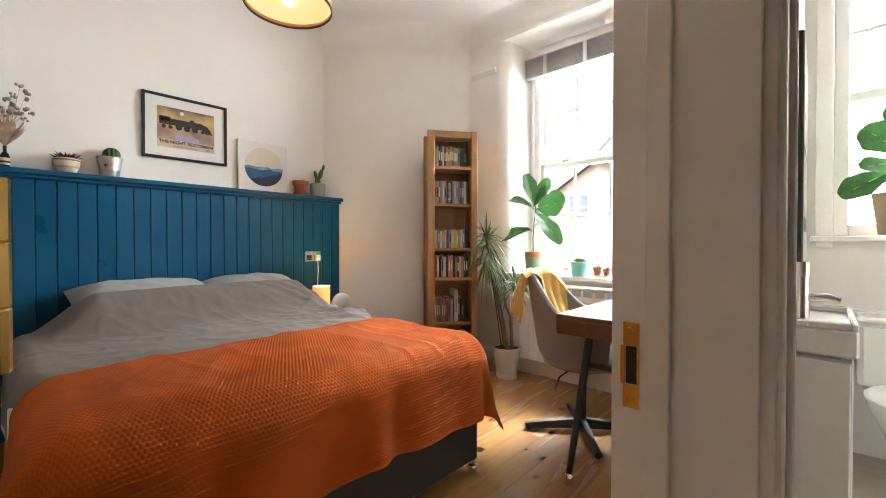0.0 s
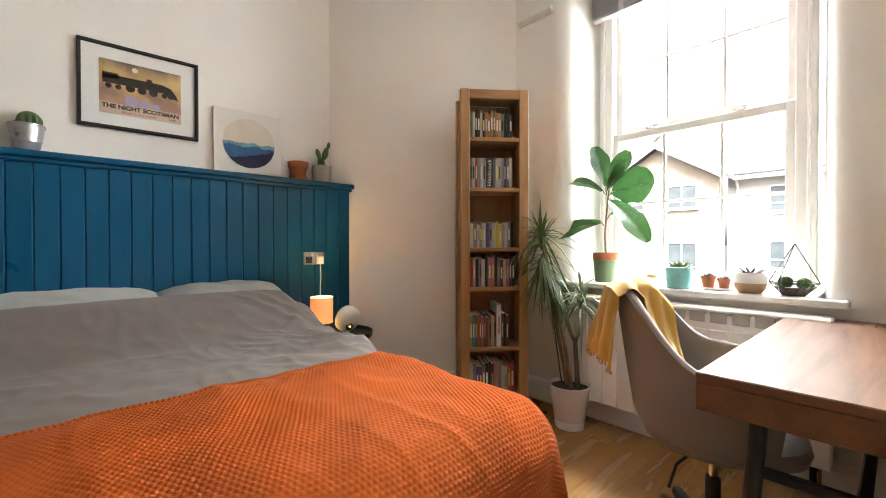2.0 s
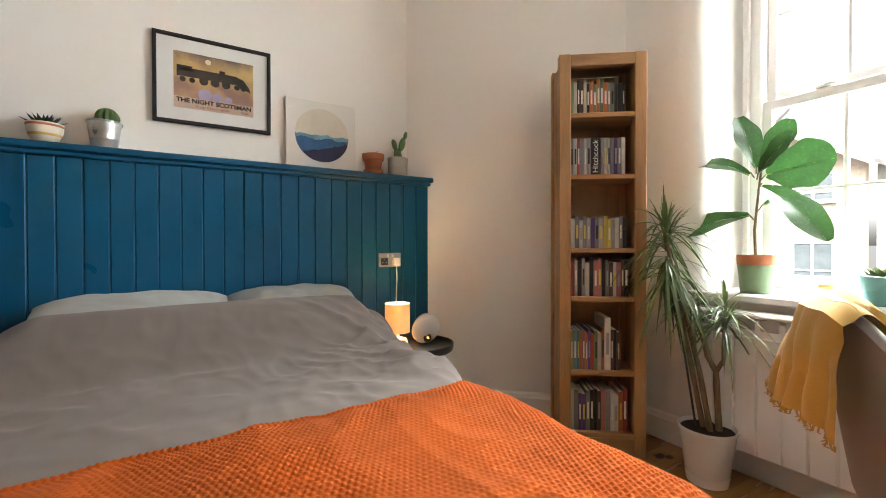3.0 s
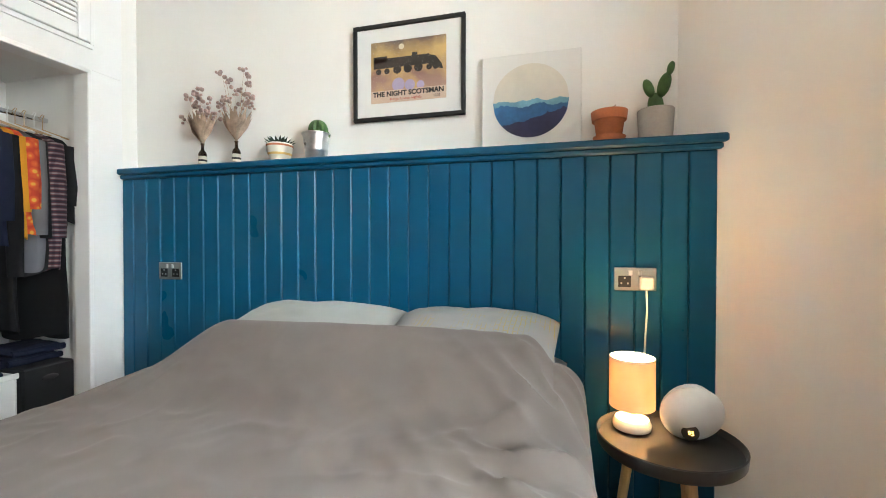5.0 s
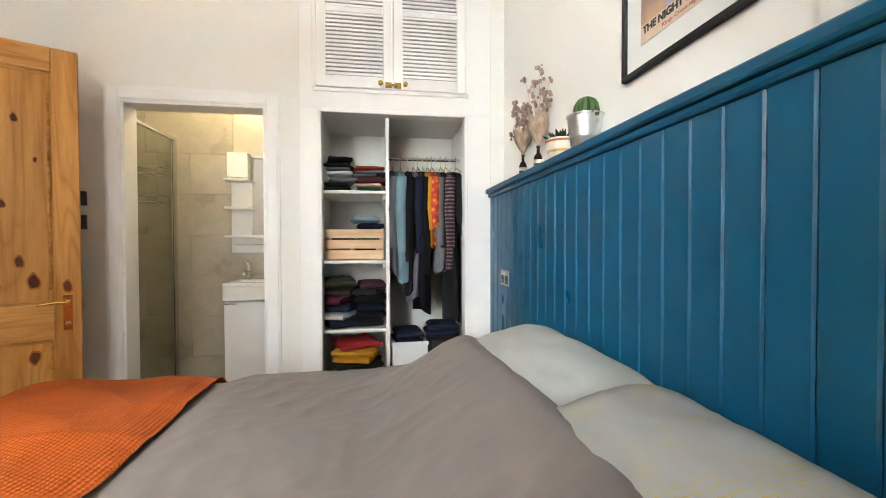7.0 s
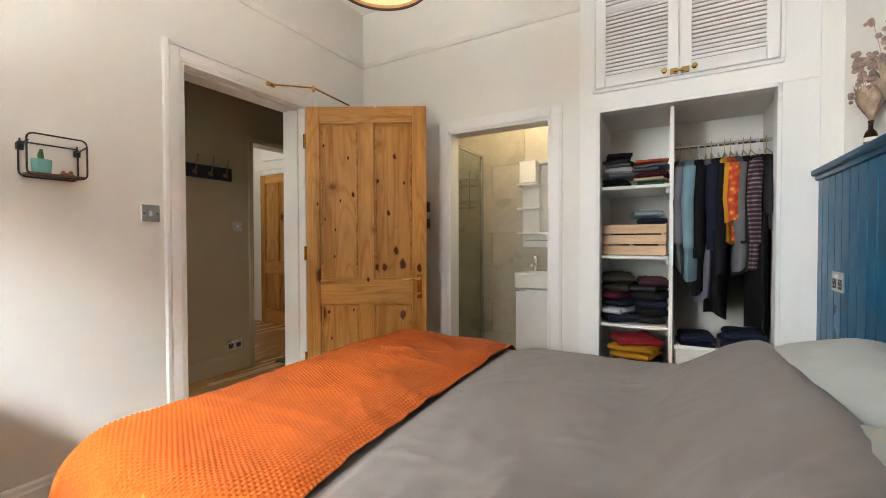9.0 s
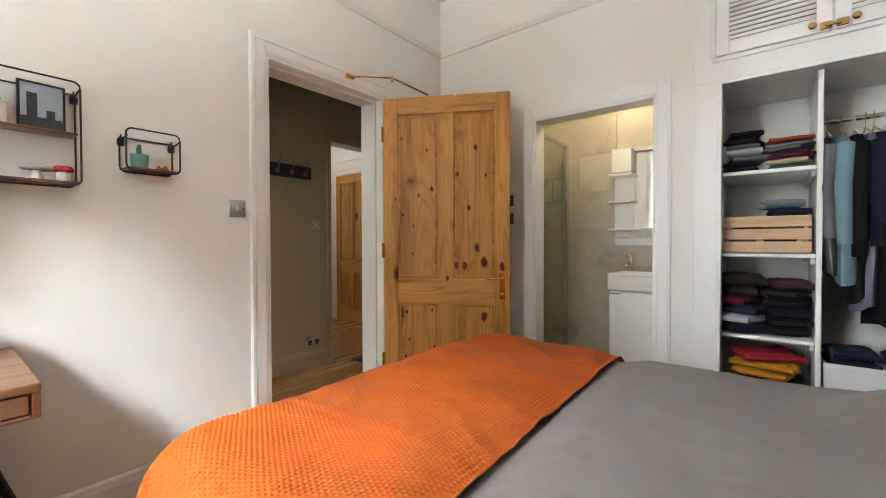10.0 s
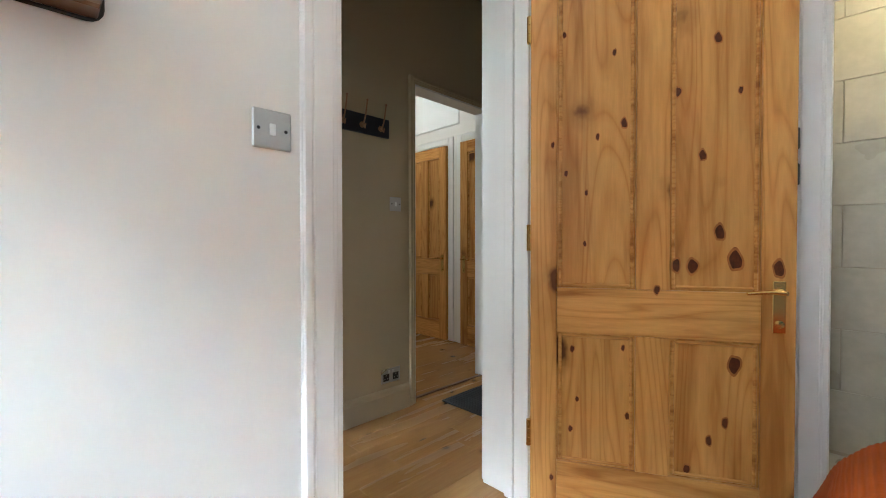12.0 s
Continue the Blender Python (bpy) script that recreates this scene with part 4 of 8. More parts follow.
part("moon_shape", mo, surf("pale_moon_print", (0.75, 0.68, 0.52), 0.6), pf, "pale moon")
sm = Shape().lathe([(0, 0), (0.03, 0), (0.03, 0.0005), (0, 0.0006)], 24, pose(0.0112, -0.045, -0.06, 0, 90, 0)).lathe([(0, 0), (0.024, 0), (0.024, 0.0005), (0, 0.0006)], 24, pose(0.0113, 0.01, -0.066, 0, 90, 0)).lathe([(0, 0), (0.018, 0), (0.018, 0.0005), (0, 0.0006)], 24, pose(0.0112, 0.06, -0.07, 0, 90, 0))
part("smoke_shape", sm, surf("lilac_print", (0.42, 0.36, 0.55), 0.6), pf, "lilac glow under the train")
mt = pose(0.0122, 0, pz_lo + 0.038, 90, 0, 90)
lettering("title", "THE NIGHT SCOTSMAN", 0.030, INK, pf, mt, fit=0.335, bold=0.0011)
RED = surf("red_ink", (0.45, 0.035, 0.025), 0.6)
lettering("subtitle", "Kings Cross nightly", 0.015, RED, pf, pose(0.0122, -0.01, pz_lo + 0.014, 90, 0, 90), fit=0.15)
lettering("time", "10.25", 0.015, INK, pf, pose(0.0122, 0.135, pz_lo + 0.014, 90, 0, 90))
gl = part("glazing", Shape().box(0.0145, 0.016, -w + 0.016, w - 0.016, -h + 0.016, h - 0.016), glassy("picture_glass", (1, 1, 1), 0.0, 1.12), pf, "clear picture glass")
gl.visible_shadow = False

# round landscape canvas leaning on the ledge
cv = thing("canvas_print", "white canvas with a round blue mountain landscape", "canvas", (XW + 0.006, 1.437, 1.494))
mc = pose(0, 0, 0, 0, -2, 0)
part("canvas", Shape().box(0.002, 0.030, -0.2, 0.2, 0, 0.395, 0.003, mc), surf("white_canvas", (0.72, 0.70, 0.66), 0.9, var=0.03, fine=500, relief=0.3), cv)


def disc_slice(z_of, lo=False):
    sh, n = Shape(), 40
    R, cz = 0.153, 0.197
    vs, fs = [], []
    for i in range(n + 1):
        y = -R + 2 * R * i / n
        c = math.sqrt(max(0.0, R * R - y * y))
        t = min(c, max(-c, z_of(y)))
        b0 = -c
        vs += [(0.0312, y, cz + b0), (0.0312, y, cz + t)]
    fs = [(2 * i, 2 * i + 2, 2 * i + 3, 2 * i + 1) for i in range(n)]
    return sh.add(vs, fs, mc)


for nm, col, fn, off in (("sky_shape", (0.66, 0.60, 0.50), lambda y: 1.0, 0.0), ("far_hill", (0.20, 0.40, 0.50), lambda y: 0.0 + 0.012 * noise.noise(Vector((y * 22, 1, 0))) + 0.006 * noise.noise(Vector((y * 90, 1, 0))), 0.0008),
                         ("middle_hill", (0.045, 0.14, 0.30), lambda y: -0.022 + 0.02 * noise.noise(Vector((y * 14, 5, 0))) + 0.008 * noise.noise(Vector((y * 80, 5, 0))), 0.0014),
                         ("near_hill", (0.040, 0.040, 0.095), lambda y: -0.075 + 0.45 * y * 0.5 + 0.02 * noise.noise(Vector((y * 20, 9, 0))) + 0.008 * noise.noise(Vector((y * 80, 9, 0))), 0.002)):
    ob = part(nm, disc_slice(fn), surf(nm + "_paint", col, 0.85, var=0.05 if nm == "sky_shape" else 0.25, scale=14, fine=60), cv)
    ob.location.x = off

# ---- pots on the ledge ----
LZ = 1.492


def pot(name, label, at, prof, mat, soil_r, soil_z, cat="plant pot", group="", n=28):
    e = thing(name, label, cat, at, 0, group)
    part("pot", Shape().lathe(prof, n), mat, e, smooth=True)
    if soil_r:
        part("soil", Shape().lathe([(0, soil_z - 0.004), (soil_r, soil_z - 0.004), (soil_r, soil_z), (0, soil_z + 0.004)], 20), SOIL, e, "dark potting soil")
    return e


def rosette(e, z, n, ln, wd, mat, seed, rise=0.7, name="leaf"):
    rnd = random.Random(seed)
    sh = Shape()
    for k in range(n):
        t, el = 2.4 * k, rise * (0.35 + 0.65 * k / n) + rnd.uniform(-0.1, 0.1)
        l = ln * (1.05 - 0.45 * k / n)
        d = Vector((math.cos(t) * math.cos(el), math.sin(t) * math.cos(el), math.sin(el)))
        sd = Vector((-math.sin(t), math.cos(t), 0))
        up = d.cross(sd) * -1
        o = Vector((0, 0, z))
        a0, a1, a2 = o, o + d * l * 0.55 + up * wd * 0.3, o + d * l
        sh.add([a0 - sd * wd * 0.25, a0 + sd * wd * 0.25, a1 - sd * wd * 0.5, a1 + sd * wd * 0.5, a1 + up * wd * 0.35, a1 - up * wd * 0.2, a2], [(0, 4, 2), (0, 1, 4), (1, 3, 4), (0, 2, 5), (0, 5, 1), (1, 5, 3), (2, 4, 6), (4, 3, 6), (2, 6, 5), (5, 6, 3)])
    return part("leaves", sh, mat, e, smooth=True)


def bottle_flowers(at, height, tone_m, seed, label):
    e = thing("flower_bottle", label, "dried flowers", at, 0, "bottles of dried flowers")
    rnd = random.Random(seed)
    b = part("bottle", Shape().lathe([(0.018, 0), (0.020, 0.004), (0.020, 0.062), (0.016, 0.075), (0.0075, 0.086), (0.007, 0.11), (0.009, 0.112), (0.009, 0.118), (0.005, 0.118)], 20), glassy("dark_bottle_glass", (0.06, 0.03, 0.015), 0.05), e, "dark brown glass bottle", smooth=True)
    part("bottle_label", Shape().lathe([(0.0204, 0.014), (0.0206, 0.015), (0.0206, 0.052), (0.0204, 0.053)], 20, cap=False), surf("cream_label", (0.68, 0.62, 0.50), 0.8), b, "cream paper label")
    part("label_band", Shape().lathe([(0.0208, 0.026), (0.0208, 0.036)], 20, cap=False), INK, b, "black bar on the label")
    stems, bloom, feath = Shape(), Shape(), Shape()
    for k in range(16):
        t, sp = rnd.uniform(0, 6.28), rnd.uniform(0.25, 1.0)
        top = Vector((math.cos(t) * 0.060 * sp, math.sin(t) * 0.115 * sp, height * rnd.uniform(0.62, 1.0)))
        stems.tube([(0, 0, 0.10), (top.x * 0.35, top.y * 0.35, height * 0.5), tuple(top)], [0.0016, 0.0011, 0.0008], 5)
        for j in range(5):
            c = top + Vector((rnd.uniform(-0.012, 0.012), rnd.uniform(-0.02, 0.02), rnd.uniform(-0.03, 0.014)))
            bloom.ball(c, rnd.uniform(0.006, 0.012), n=6, k=4)
    for k in range(46):
        t = rnd.uniform(0, 6.28)
        l = rnd.uniform(0.10, 0.16)
        tip = Vector((math.cos(t) * 0.05, math.sin(t) * 0.085, 0.12 + l))
        w0 = Vector((-math.sin(t), math.cos(t), 0)) * 0.016
        mid = Vector((tip.x * 0.6, tip.y * 0.6, 0.12 + l * 0.55))
        feath.add([(0, 0, 0.115), tuple(mid - w0), tuple(mid + Vector((0.004, 0, 0.006))), tuple(mid + w0), tuple(tip)], [(0, 1, 2), (0, 2, 3), (1, 4, 2), (2, 4, 3)])
    part("stems", stems, DRIED, e)
    tagged(part("seed_spray", bloom, tone_m, e, "mauve dried seed heads", smooth=True), kind="stuff")
    tagged(part("foliage", feath, DRIED, e, "brown papery leaves"), kind="stuff")
    return e


bottle_flowers((-3.225, -0.19, LZ), 0.37, MAUVE, 4, "brown bottle holding a spray of dried flowers")
bottle_flowers((-3.225, 0.015, LZ), 0.47, MAUVE, 9, "brown bottle holding tall mauve dried flowers")
p1 = pot("succulent_pot", "cream pot with coloured bands and a dark succulent", (-3.222, 0.265, LZ), [(0.034, 0), (0.040, 0.004), (0.058, 0.05), (0.061, 0.085), (0.058, 0.086), (0.054, 0.06), (0, 0.06)], CREAM, 0.053, 0.074, "succulent")
part("yellow_band", Shape().lathe([(0.0525, 0.030), (0.0560, 0.040)], 28, cap=False), surf("yellow_glaze", (0.62, 0.40, 0.12), 0.4), p1)
part("orange_band", Shape().lathe([(0.0610, 0.070), (0.0617, 0.079)], 28, cap=False), TERRA, p1)
rosette(p1, 0.078, 26, 0.085, 0.018, surf("dark_succulent", (0.03, 0.05, 0.028), 0.5, var=0.3), 3, 0.9)
p2 = pot("cactus_bucket", "small zinc bucket with a round cactus", (-3.222, 0.462, LZ), [(0.045, 0), (0.047, 0.003), (0.052, 0.04), (0.0535, 0.042), (0.053, 0.046), (0.062, 0.115), (0.066, 0.117), (0.066, 0.122), (0.060, 0.122), (0.052, 0.09), (0, 0.09)], ZINC, 0.055, 0.112, "cactus")


def cactus_ball(e, c, r, ribs=11, squash=1.0, name="cactus"):
    def fn(u, v):
        a, t = v * 2 * math.pi, -math.pi / 2 + u * math.pi
        rr = r * (1 + 0.10 * math.cos(ribs * a)) * math.cos(t)
        return Vector((c[0] + rr * math.cos(a), c[1] + rr * math.sin(a), c[2] + r * squash * math.sin(t)))
    return part(name, Shape().sheet(fn, 12, ribs * 6), CACTUS, e, smooth=True)


cactus_ball(p2, (0, 0.010, 0.140), 0.042, squash=1.1)
cactus_ball(p2, (0.01, -0.026, 0.118), 0.02, 9)
cactus_ball(p2, (-0.01, 0.045, 0.116), 0.018, 9)
TP = [(0.042, 0), (0.045, 0.003), (0.055, 0.072), (0.0635, 0.073), (0.067, 0.108), (0.060, 0.108), (0.056, 0.085), (0, 0.085)]
p3 = pot("terracotta_pot", "terracotta pot on a saucer with a withered plant", (-3.222, 1.737, LZ + 0.012), TP, TERRA, 0.055, 0.096, "plant pot")
part("saucer", Shape().lathe([(0.045, -0.012), (0.056, -0.010), (0.060, 0.012), (0.055, 0.012), (0.050, 0.0), (0, 0.0)], 28), TERRA, p3, smooth=True)
part("dry_sprig", Shape().tube([(0.01, 0, 0.09), (0.015, 0.01, 0.12), (0.03, 0.02, 0.125)], 0.002, 5), DRIED, p3)
p4 = pot("concrete_pot", "grey concrete pot with a paddle cactus", (-3.222, 1.90, LZ), [(0.055, 0), (0.058, 0.003), (0.064, 0.112), (0.062, 0.114), (0.055, 0.112), (0.052, 0.09), (0, 0.09)], CONC, 0.052, 0.098, "cactus")
for k, (cy, cz, ry, rz, lean) in enumerate(((0.0, 0.135, 0.028, 0.045, 4), (0.028, 0.205, 0.023, 0.048, -18), (-0.026, 0.195, 0.020, 0.036, 24), (0.048, 0.262, 0.014, 0.028, -20))):
    part("paddle", Shape().ball((0, 0, 0), 0.011, ry, rz, 16, 10, 1.0, pose(0.004 * k, cy, cz, lean, 0, 10 * k)), CACTUS, p4, smooth=True)
# ---- bookcase ----
BFL, BFR = Vector((-2.336, 2.384, 0)), Vector((-2.083, 2.723, 0))
bdir = (BFR - BFL).normalized()
BW, BD, BH = 0.425, 0.27, 2.02
bc = thing("bookcase", "tall narrow oak bookcase filled with books", "bookcase", tuple(BFL), math.degrees(math.atan2(bdir.y, bdir.x)))
# local: x along the front, y into the bookcase
for x in (0, BW - 0.058):
    for y in (0, BD - 0.05):
        part("post", Shape().box(x, x + 0.058, y, y + 0.05, 0, BH, 0.004), OAKB, bc)
for x in (0.012, BW - 0.030):
    part("side_panel", Shape().box(x, x + 0.018, 0.048, BD - 0.048, 0.06, BH - 0.03, 0.001), OAKB, bc)
part("back_panel", Shape().box(0.05, BW - 0.05, BD - 0.022, BD - 0.012, 0.06, BH - 0.03), OAKB, bc)
part("top_rail", Shape().box(0.0585, BW - 0.0585, 0.002, 0.045, BH - 0.058, BH - 0.002, 0.003), OAKS, bc)
part("top_board", Shape().box(0.02, BW - 0.02, 0.046, BD - 0.01, BH - 0.024, BH - 0.004, 0.002), OAKS, bc)
part("plinth", Shape().box(0.0585, BW - 0.0585, 0.004, 0.03, 0.0, 0.09, 0.002), OAKS, bc)
SHELF_Z = (0.115, 0.425, 0.80, 1.045, 1.415, 1.725)
for z in SHELF_Z:
    part("shelf", Shape().box(0.030, BW - 0.030, 0.006, BD - 0.022, z - 0.024, z, 0.002), OAKS, bc)
BM = bc.matrix_basis.copy()
PAPER = surf("book_pages", (0.66, 0.60, 0.48), 0.9, var=0.1, fine=300, relief=0.4)
BOOKC = {}


def book_mat(c):
    k = tuple(round(v, 3) for v in c)
    if k not in BOOKC:
        BOOKC[k] = surf("book_cover", c, 0.45, var=0.1, scale=20, fine=120, relief=0.08)
    return BOOKC[k]


def book(x, z, w, h, d, c, colour_word, band=None, title=None, lean=0.0):
    label = "%s book standing upright on the bookcase shelf" % colour_word
    e = thing("book", label, "book", tuple(BM @ Vector((x, 0, z))), 0, "books in the bookcase")
    e.matrix_basis = BM @ pose(x, 0.03, z, 0, lean, 0)
    part("cover", Shape().box(0, w, 0, d, 0, h, 0.0015), book_mat(c), e)
    part("pages", Shape().box(0.002, w - 0.002, 0.006, d + 0.001, 0.002, h + 0.0008), PAPER, e)
    if band:
        part("spine_bar", Shape().box(w * 0.25, w * 0.75, -0.0006, 0.001, h * 0.30, h * 0.72), book_mat(band), e, "plain bar of spine writing")
    if title:
        lettering("spine_title", title[0], title[1], book_mat((0.70, 0.69, 0.65)), e, pose(w / 2, -0.0012, h / 2, 90, 0, 0) @ pose(0, 0, 0, 0, 0, 90), fit=title[2])
    return e


PAL = {"black": (0.015, 0.015, 0.017), "grey": (0.30, 0.29, 0.29), "white": (0.66, 0.64, 0.60), "red": (0.45, 0.05, 0.035), "orange": (0.55, 0.17, 0.05), "green": (0.20, 0.26, 0.11),
       "yellow": (0.60, 0.50, 0.08), "blue": (0.12, 0.28, 0.38), "pink": (0.50, 0.18, 0.18), "brown": (0.12, 0.05, 0.03), "purple": (0.13, 0.06, 0.28), "teal": (0.10, 0.22, 0.22)}
ROWS_OF_BOOKS = {
    5: ["green", "white", "black", "brown", "white", "black", "orange", "green", "orange", "green", "orange", "grey", "green", "black", "black", "black"],
    4: ["grey", "white", "red", "grey", "white", "grey", "HITCH", "grey", "white", "white", "grey", "purple", "grey", "white"],
    3: ["white", "grey", "white", "grey", "white", "purple", "grey", "white", "yellow", "yellow", "grey", "white", "grey", "black"],
    2: ["red", "white", "black", "grey", "white", "black", "pink", "pink", "black", "grey", "brown", "white", "pink", "brown", "black"],
    1: ["yellow", "blue", "teal", "orange", "pink", "orange", "purple", "red", "green", "white", "orange", "TALL", "brown", "black", "brown"],
    0: ["white", "grey", "purple", "purple", "grey", "black", "black", "brown", "pink", "grey", "white", "white", "orange", "red"],
}
BASEH = {5: 0.165, 4: 0.185, 3: 0.155, 2: 0.185, 1: 0.20, 0: 0.20}
rb = random.Random(11)
for row, names in ROWS_OF_BOOKS.items():
    x = 0.062
    room = (BW - 0.062 - x) / len(names)
    for k, nm in enumerate(names):
        if nm == "HITCH":
            book(x, SHELF_Z[row], 0.046, 0.19, 0.16, PAL["black"], "thick black", title=("Hitchcock", 0.036, 0.165))
            x += 0.048
            continue
        if nm == "TALL":
            book(x, SHELF_Z[row], 0.03, 0.265, 0.2, PAL["white"], "tall white", band=PAL["grey"])
            x += 0.031
            continue
        w = room * rb.uniform(0.75, 1.1) * (0.84 if row in (1, 4) else 1)
        w = min(w, BW - 0.062 - x - 0.001)
        if w < 0.007:
            break
        h = BASEH[row] * rb.uniform(0.9, 1.08) if row != 4 else 0.188 * rb.uniform(0.99, 1.01)
        band = PAL[rb.choice(["white", "black", "grey", "yellow"])] if rb.random() < 0.6 and nm != "black" else (PAL["white"] if rb.random() < 0.4 else None)
        book(x, SHELF_Z[row], w - 0.0012, h, rb.uniform(0.12, 0.19), tone(PAL[nm], rb.uniform(0.5, 0.85)), nm, band)
        x += w

# ---- dracaena in a white pot ----
dr = pot("dracaena", "tall dracaena with thin stems in a white pot", (-1.825, 2.775, 0), [(0.075, 0), (0.082, 0.003), (0.088, 0.045), (0.0865, 0.048), (0.089, 0.052), (0.112, 0.235), (0.118, 0.238), (0.119, 0.25), (0.112, 0.25), (0.105, 0.22), (0, 0.22)], CERAM, 0.106, 0.232, "plant", n=40)


def strap_crown(e, c, n, ln, wd, seed, up0=1.25, low=-0.9, mat=YUCCAL):
    rnd = random.Random(seed)
    sh = Shape()
    c = Vector(c)
    for k in range(n):
        t = rnd.uniform(0, 6.283)
        el = low + (up0 - low) * rnd.random() ** 0.7
        l = ln * rnd.uniform(0.65, 1.1)
        d = Vector((math.cos(t) * math.cos(el), math.sin(t) * math.cos(el), math.sin(el)))
        sd = Vector((-math.sin(t), math.cos(t), 0))
        p = c + Vector((0, 0, rnd.uniform(-0.09, 0.03)))
        vs, seg = [], 6
        for i in range(seg + 1):
            f = i / seg
            w = wd * (0.55 + 1.5 * f * (1 - f) * 1.2) * (1 - f ** 3)
            q = p + d * l * f + Vector((0, 0, -0.85 * l * f * f * math.cos(el) - 0.03 * f))
            vs += [tuple(q - sd * w), tuple(q + Vector((0, 0, -w * 0.5))), tuple(q + sd * w)]
        fs = []
        for i in range(seg):
            a = 3 * i
            fs += [(a, a + 1, a + 4, a + 3), (a + 1, a + 2, a + 5, a + 4)]
        sh.add(vs, fs)
    return part("crown", sh, mat, e, "drooping thin green leaves", smooth=True)


def cane(e, pts, r0, r1):
    n = len(pts)
    fine = []
    for i in range(n - 1):
        for k in range(5):
            fine.append(Vector(pts[i]).lerp(Vector(pts[i + 1]), k / 5))
    fine.append(Vector(pts[-1]))
    rs = [(r0 + (r1 - r0) * i / (len(fine) - 1)) * (1 + 0.08 * math.sin(i * 2.1)) for i in range(len(fine))]
    return part("cane", Shape().tube([tuple(p) for p in fine], rs, 9), STEM, e, smooth=True)


cane(dr, [(-0.02, 0.01, 0.22), (-0.09, 0.0, 0.6), (-0.17, -0.03, 1.08)], 0.012, 0.009)
cane(dr, [(0.02, -0.01, 0.22), (-0.02, -0.03, 0.5), (-0.12, -0.05, 0.95)], 0.013, 0.009)
cane(dr, [(0.035, 0.03, 0.22), (0.035, 0.0, 0.5), (0.0, 0.0, 0.56), (-0.04, -0.02, 0.76)], 0.014, 0.009)
cane(dr, [(0.035, 0.0, 0.5), (0.07, -0.01, 0.56), (0.08, -0.02, 0.75)], 0.010, 0.008)
part("stake", Shape().tube([(-0.045, 0.0, 0.20), (-0.10, -0.02, 0.62), (-0.15, -0.03, 0.98)], 0.005, 8), RUBBER, dr, "thin black support stake", smooth=True)
strap_crown(dr, (-0.175, -0.03, 1.12), 70, 0.31, 0.0075, 21, 1.5, -0.8)
strap_crown(dr, (-0.15, -0.06, 0.98), 52, 0.29, 0.0075, 22, 0.5, -1.2)
strap_crown(dr, (0.08, -0.02, 0.78), 44, 0.24, 0.0068, 23, 1.3, -0.7)
strap_crown(dr, (-0.05, -0.03, 0.80), 30, 0.20, 0.0068, 24, 1.2, -0.6)

# ---- fiddle-leaf fig on the sill ----
SZ = 0.83
fg = pot("fiddle_leaf_fig", "fiddle-leaf fig in a sage green and terracotta pot", (-1.775, 3.11, SZ), [(0.058, 0), (0.062, 0.003), (0.073, 0.135), (0.066, 0.135), (0.064, 0.12), (0, 0.12)], GREENP, 0.066, 0.165, "plant")
part("pot_rim", Shape().lathe([(0.072, 0.1355), (0.0755, 0.137), (0.0765, 0.182), (0.072, 0.182), (0.069, 0.15), (0.069, 0.1355)], 28), TERRA, fg, "terracotta rim", smooth=True)
trunk = [(0, 0, 0.16), (-0.006, 0.0, 0.30), (0.004, 0.0, 0.42), (0.018, 0.0, 0.56), (0.024, 0.0, 0.66)]
part("stem", Shape().tube(trunk, [0.0065, 0.006, 0.0055, 0.005, 0.004], 8), STEM, fg, smooth=True)


def fig_leaf(e, root, tip, width, face, curl=0.12, back=False):
    """A large leathery leaf from root to tip, facing along face."""
    r, t = Vector(root), Vector(tip)
    d = t - r
    l = d.length
    d.normalize()
    f = Vector(face)
    sd = d.cross(f).normalized()
    up = sd.cross(d).normalized()
    nu, nv = 16, 12

    def fn(u, v):
        s = v * 2 - 1
        wv = 1 + 0.05 * math.sin(u * 17 + s * 2)
        half = width * (math.sin(math.pi * min(1, u * 0.94 + 0.03)) ** 0.62) * (0.60 + 0.55 * u) * wv
        vein = -0.006 * abs(math.sin(u * 22 - abs(s) * 4)) * (1 - abs(s))
        h = -curl * l * (u - 0.35) ** 2 * 1.6 + 0.10 * width * abs(s) + 0.05 * width * math.sin(u * 12 + s) * abs(s) + vein
        return r + d * (l * u) + sd * (half * s) + up * h
    lf = part("leaf", Shape().sheet(fn, nu, nv), FIGLEAF, e, smooth=True)
    rib = [tuple(fn(u / 10, 0.5) - up * 0.002) for u in range(11)]
    part("midrib", Shape().tube(rib, [0.004 - 0.0003 * k for k in range(11)], 6), surf("pale_leaf_rib", (0.30, 0.42, 0.16), 0.5), lf, smooth=True)
    part("leaf_stalk", Shape().tube([(root[0] * 0.3, root[1] * 0.3, root[2] - 0.03), root], 0.003, 6), STEM, lf)


fig_leaf(fg, (0.0, 0.0, 0.60), (-0.055, -0.02, 0.86), 0.078, (0.9, -0.5, 0.2))
fig_leaf(fg, (0.03, 0.0, 0.60), (0.12, 0.03, 0.81), 0.062, (0.3, -0.9, 0.3))
fig_leaf(fg, (0.04, 0.0, 0.56), (0.285, 0.0, 0.60), 0.135, (0.1, -0.95, 0.35), 0.05)
fig_leaf(fg, (-0.02, -0.01, 0.58), (-0.235, -0.07, 0.685), 0.055, (0.2, -0.6, 0.8), 0.35)
fig_leaf(fg, (0.03, -0.02, 0.52), (0.31, -0.12, 0.29), 0.082, (0.35, -0.55, 0.75), 0.25)
fig_leaf(fg, (-0.02, -0.03, 0.38), (-0.36, -0.10, 0.30), 0.074, (0.1, -0.75, 0.6), 0.22)
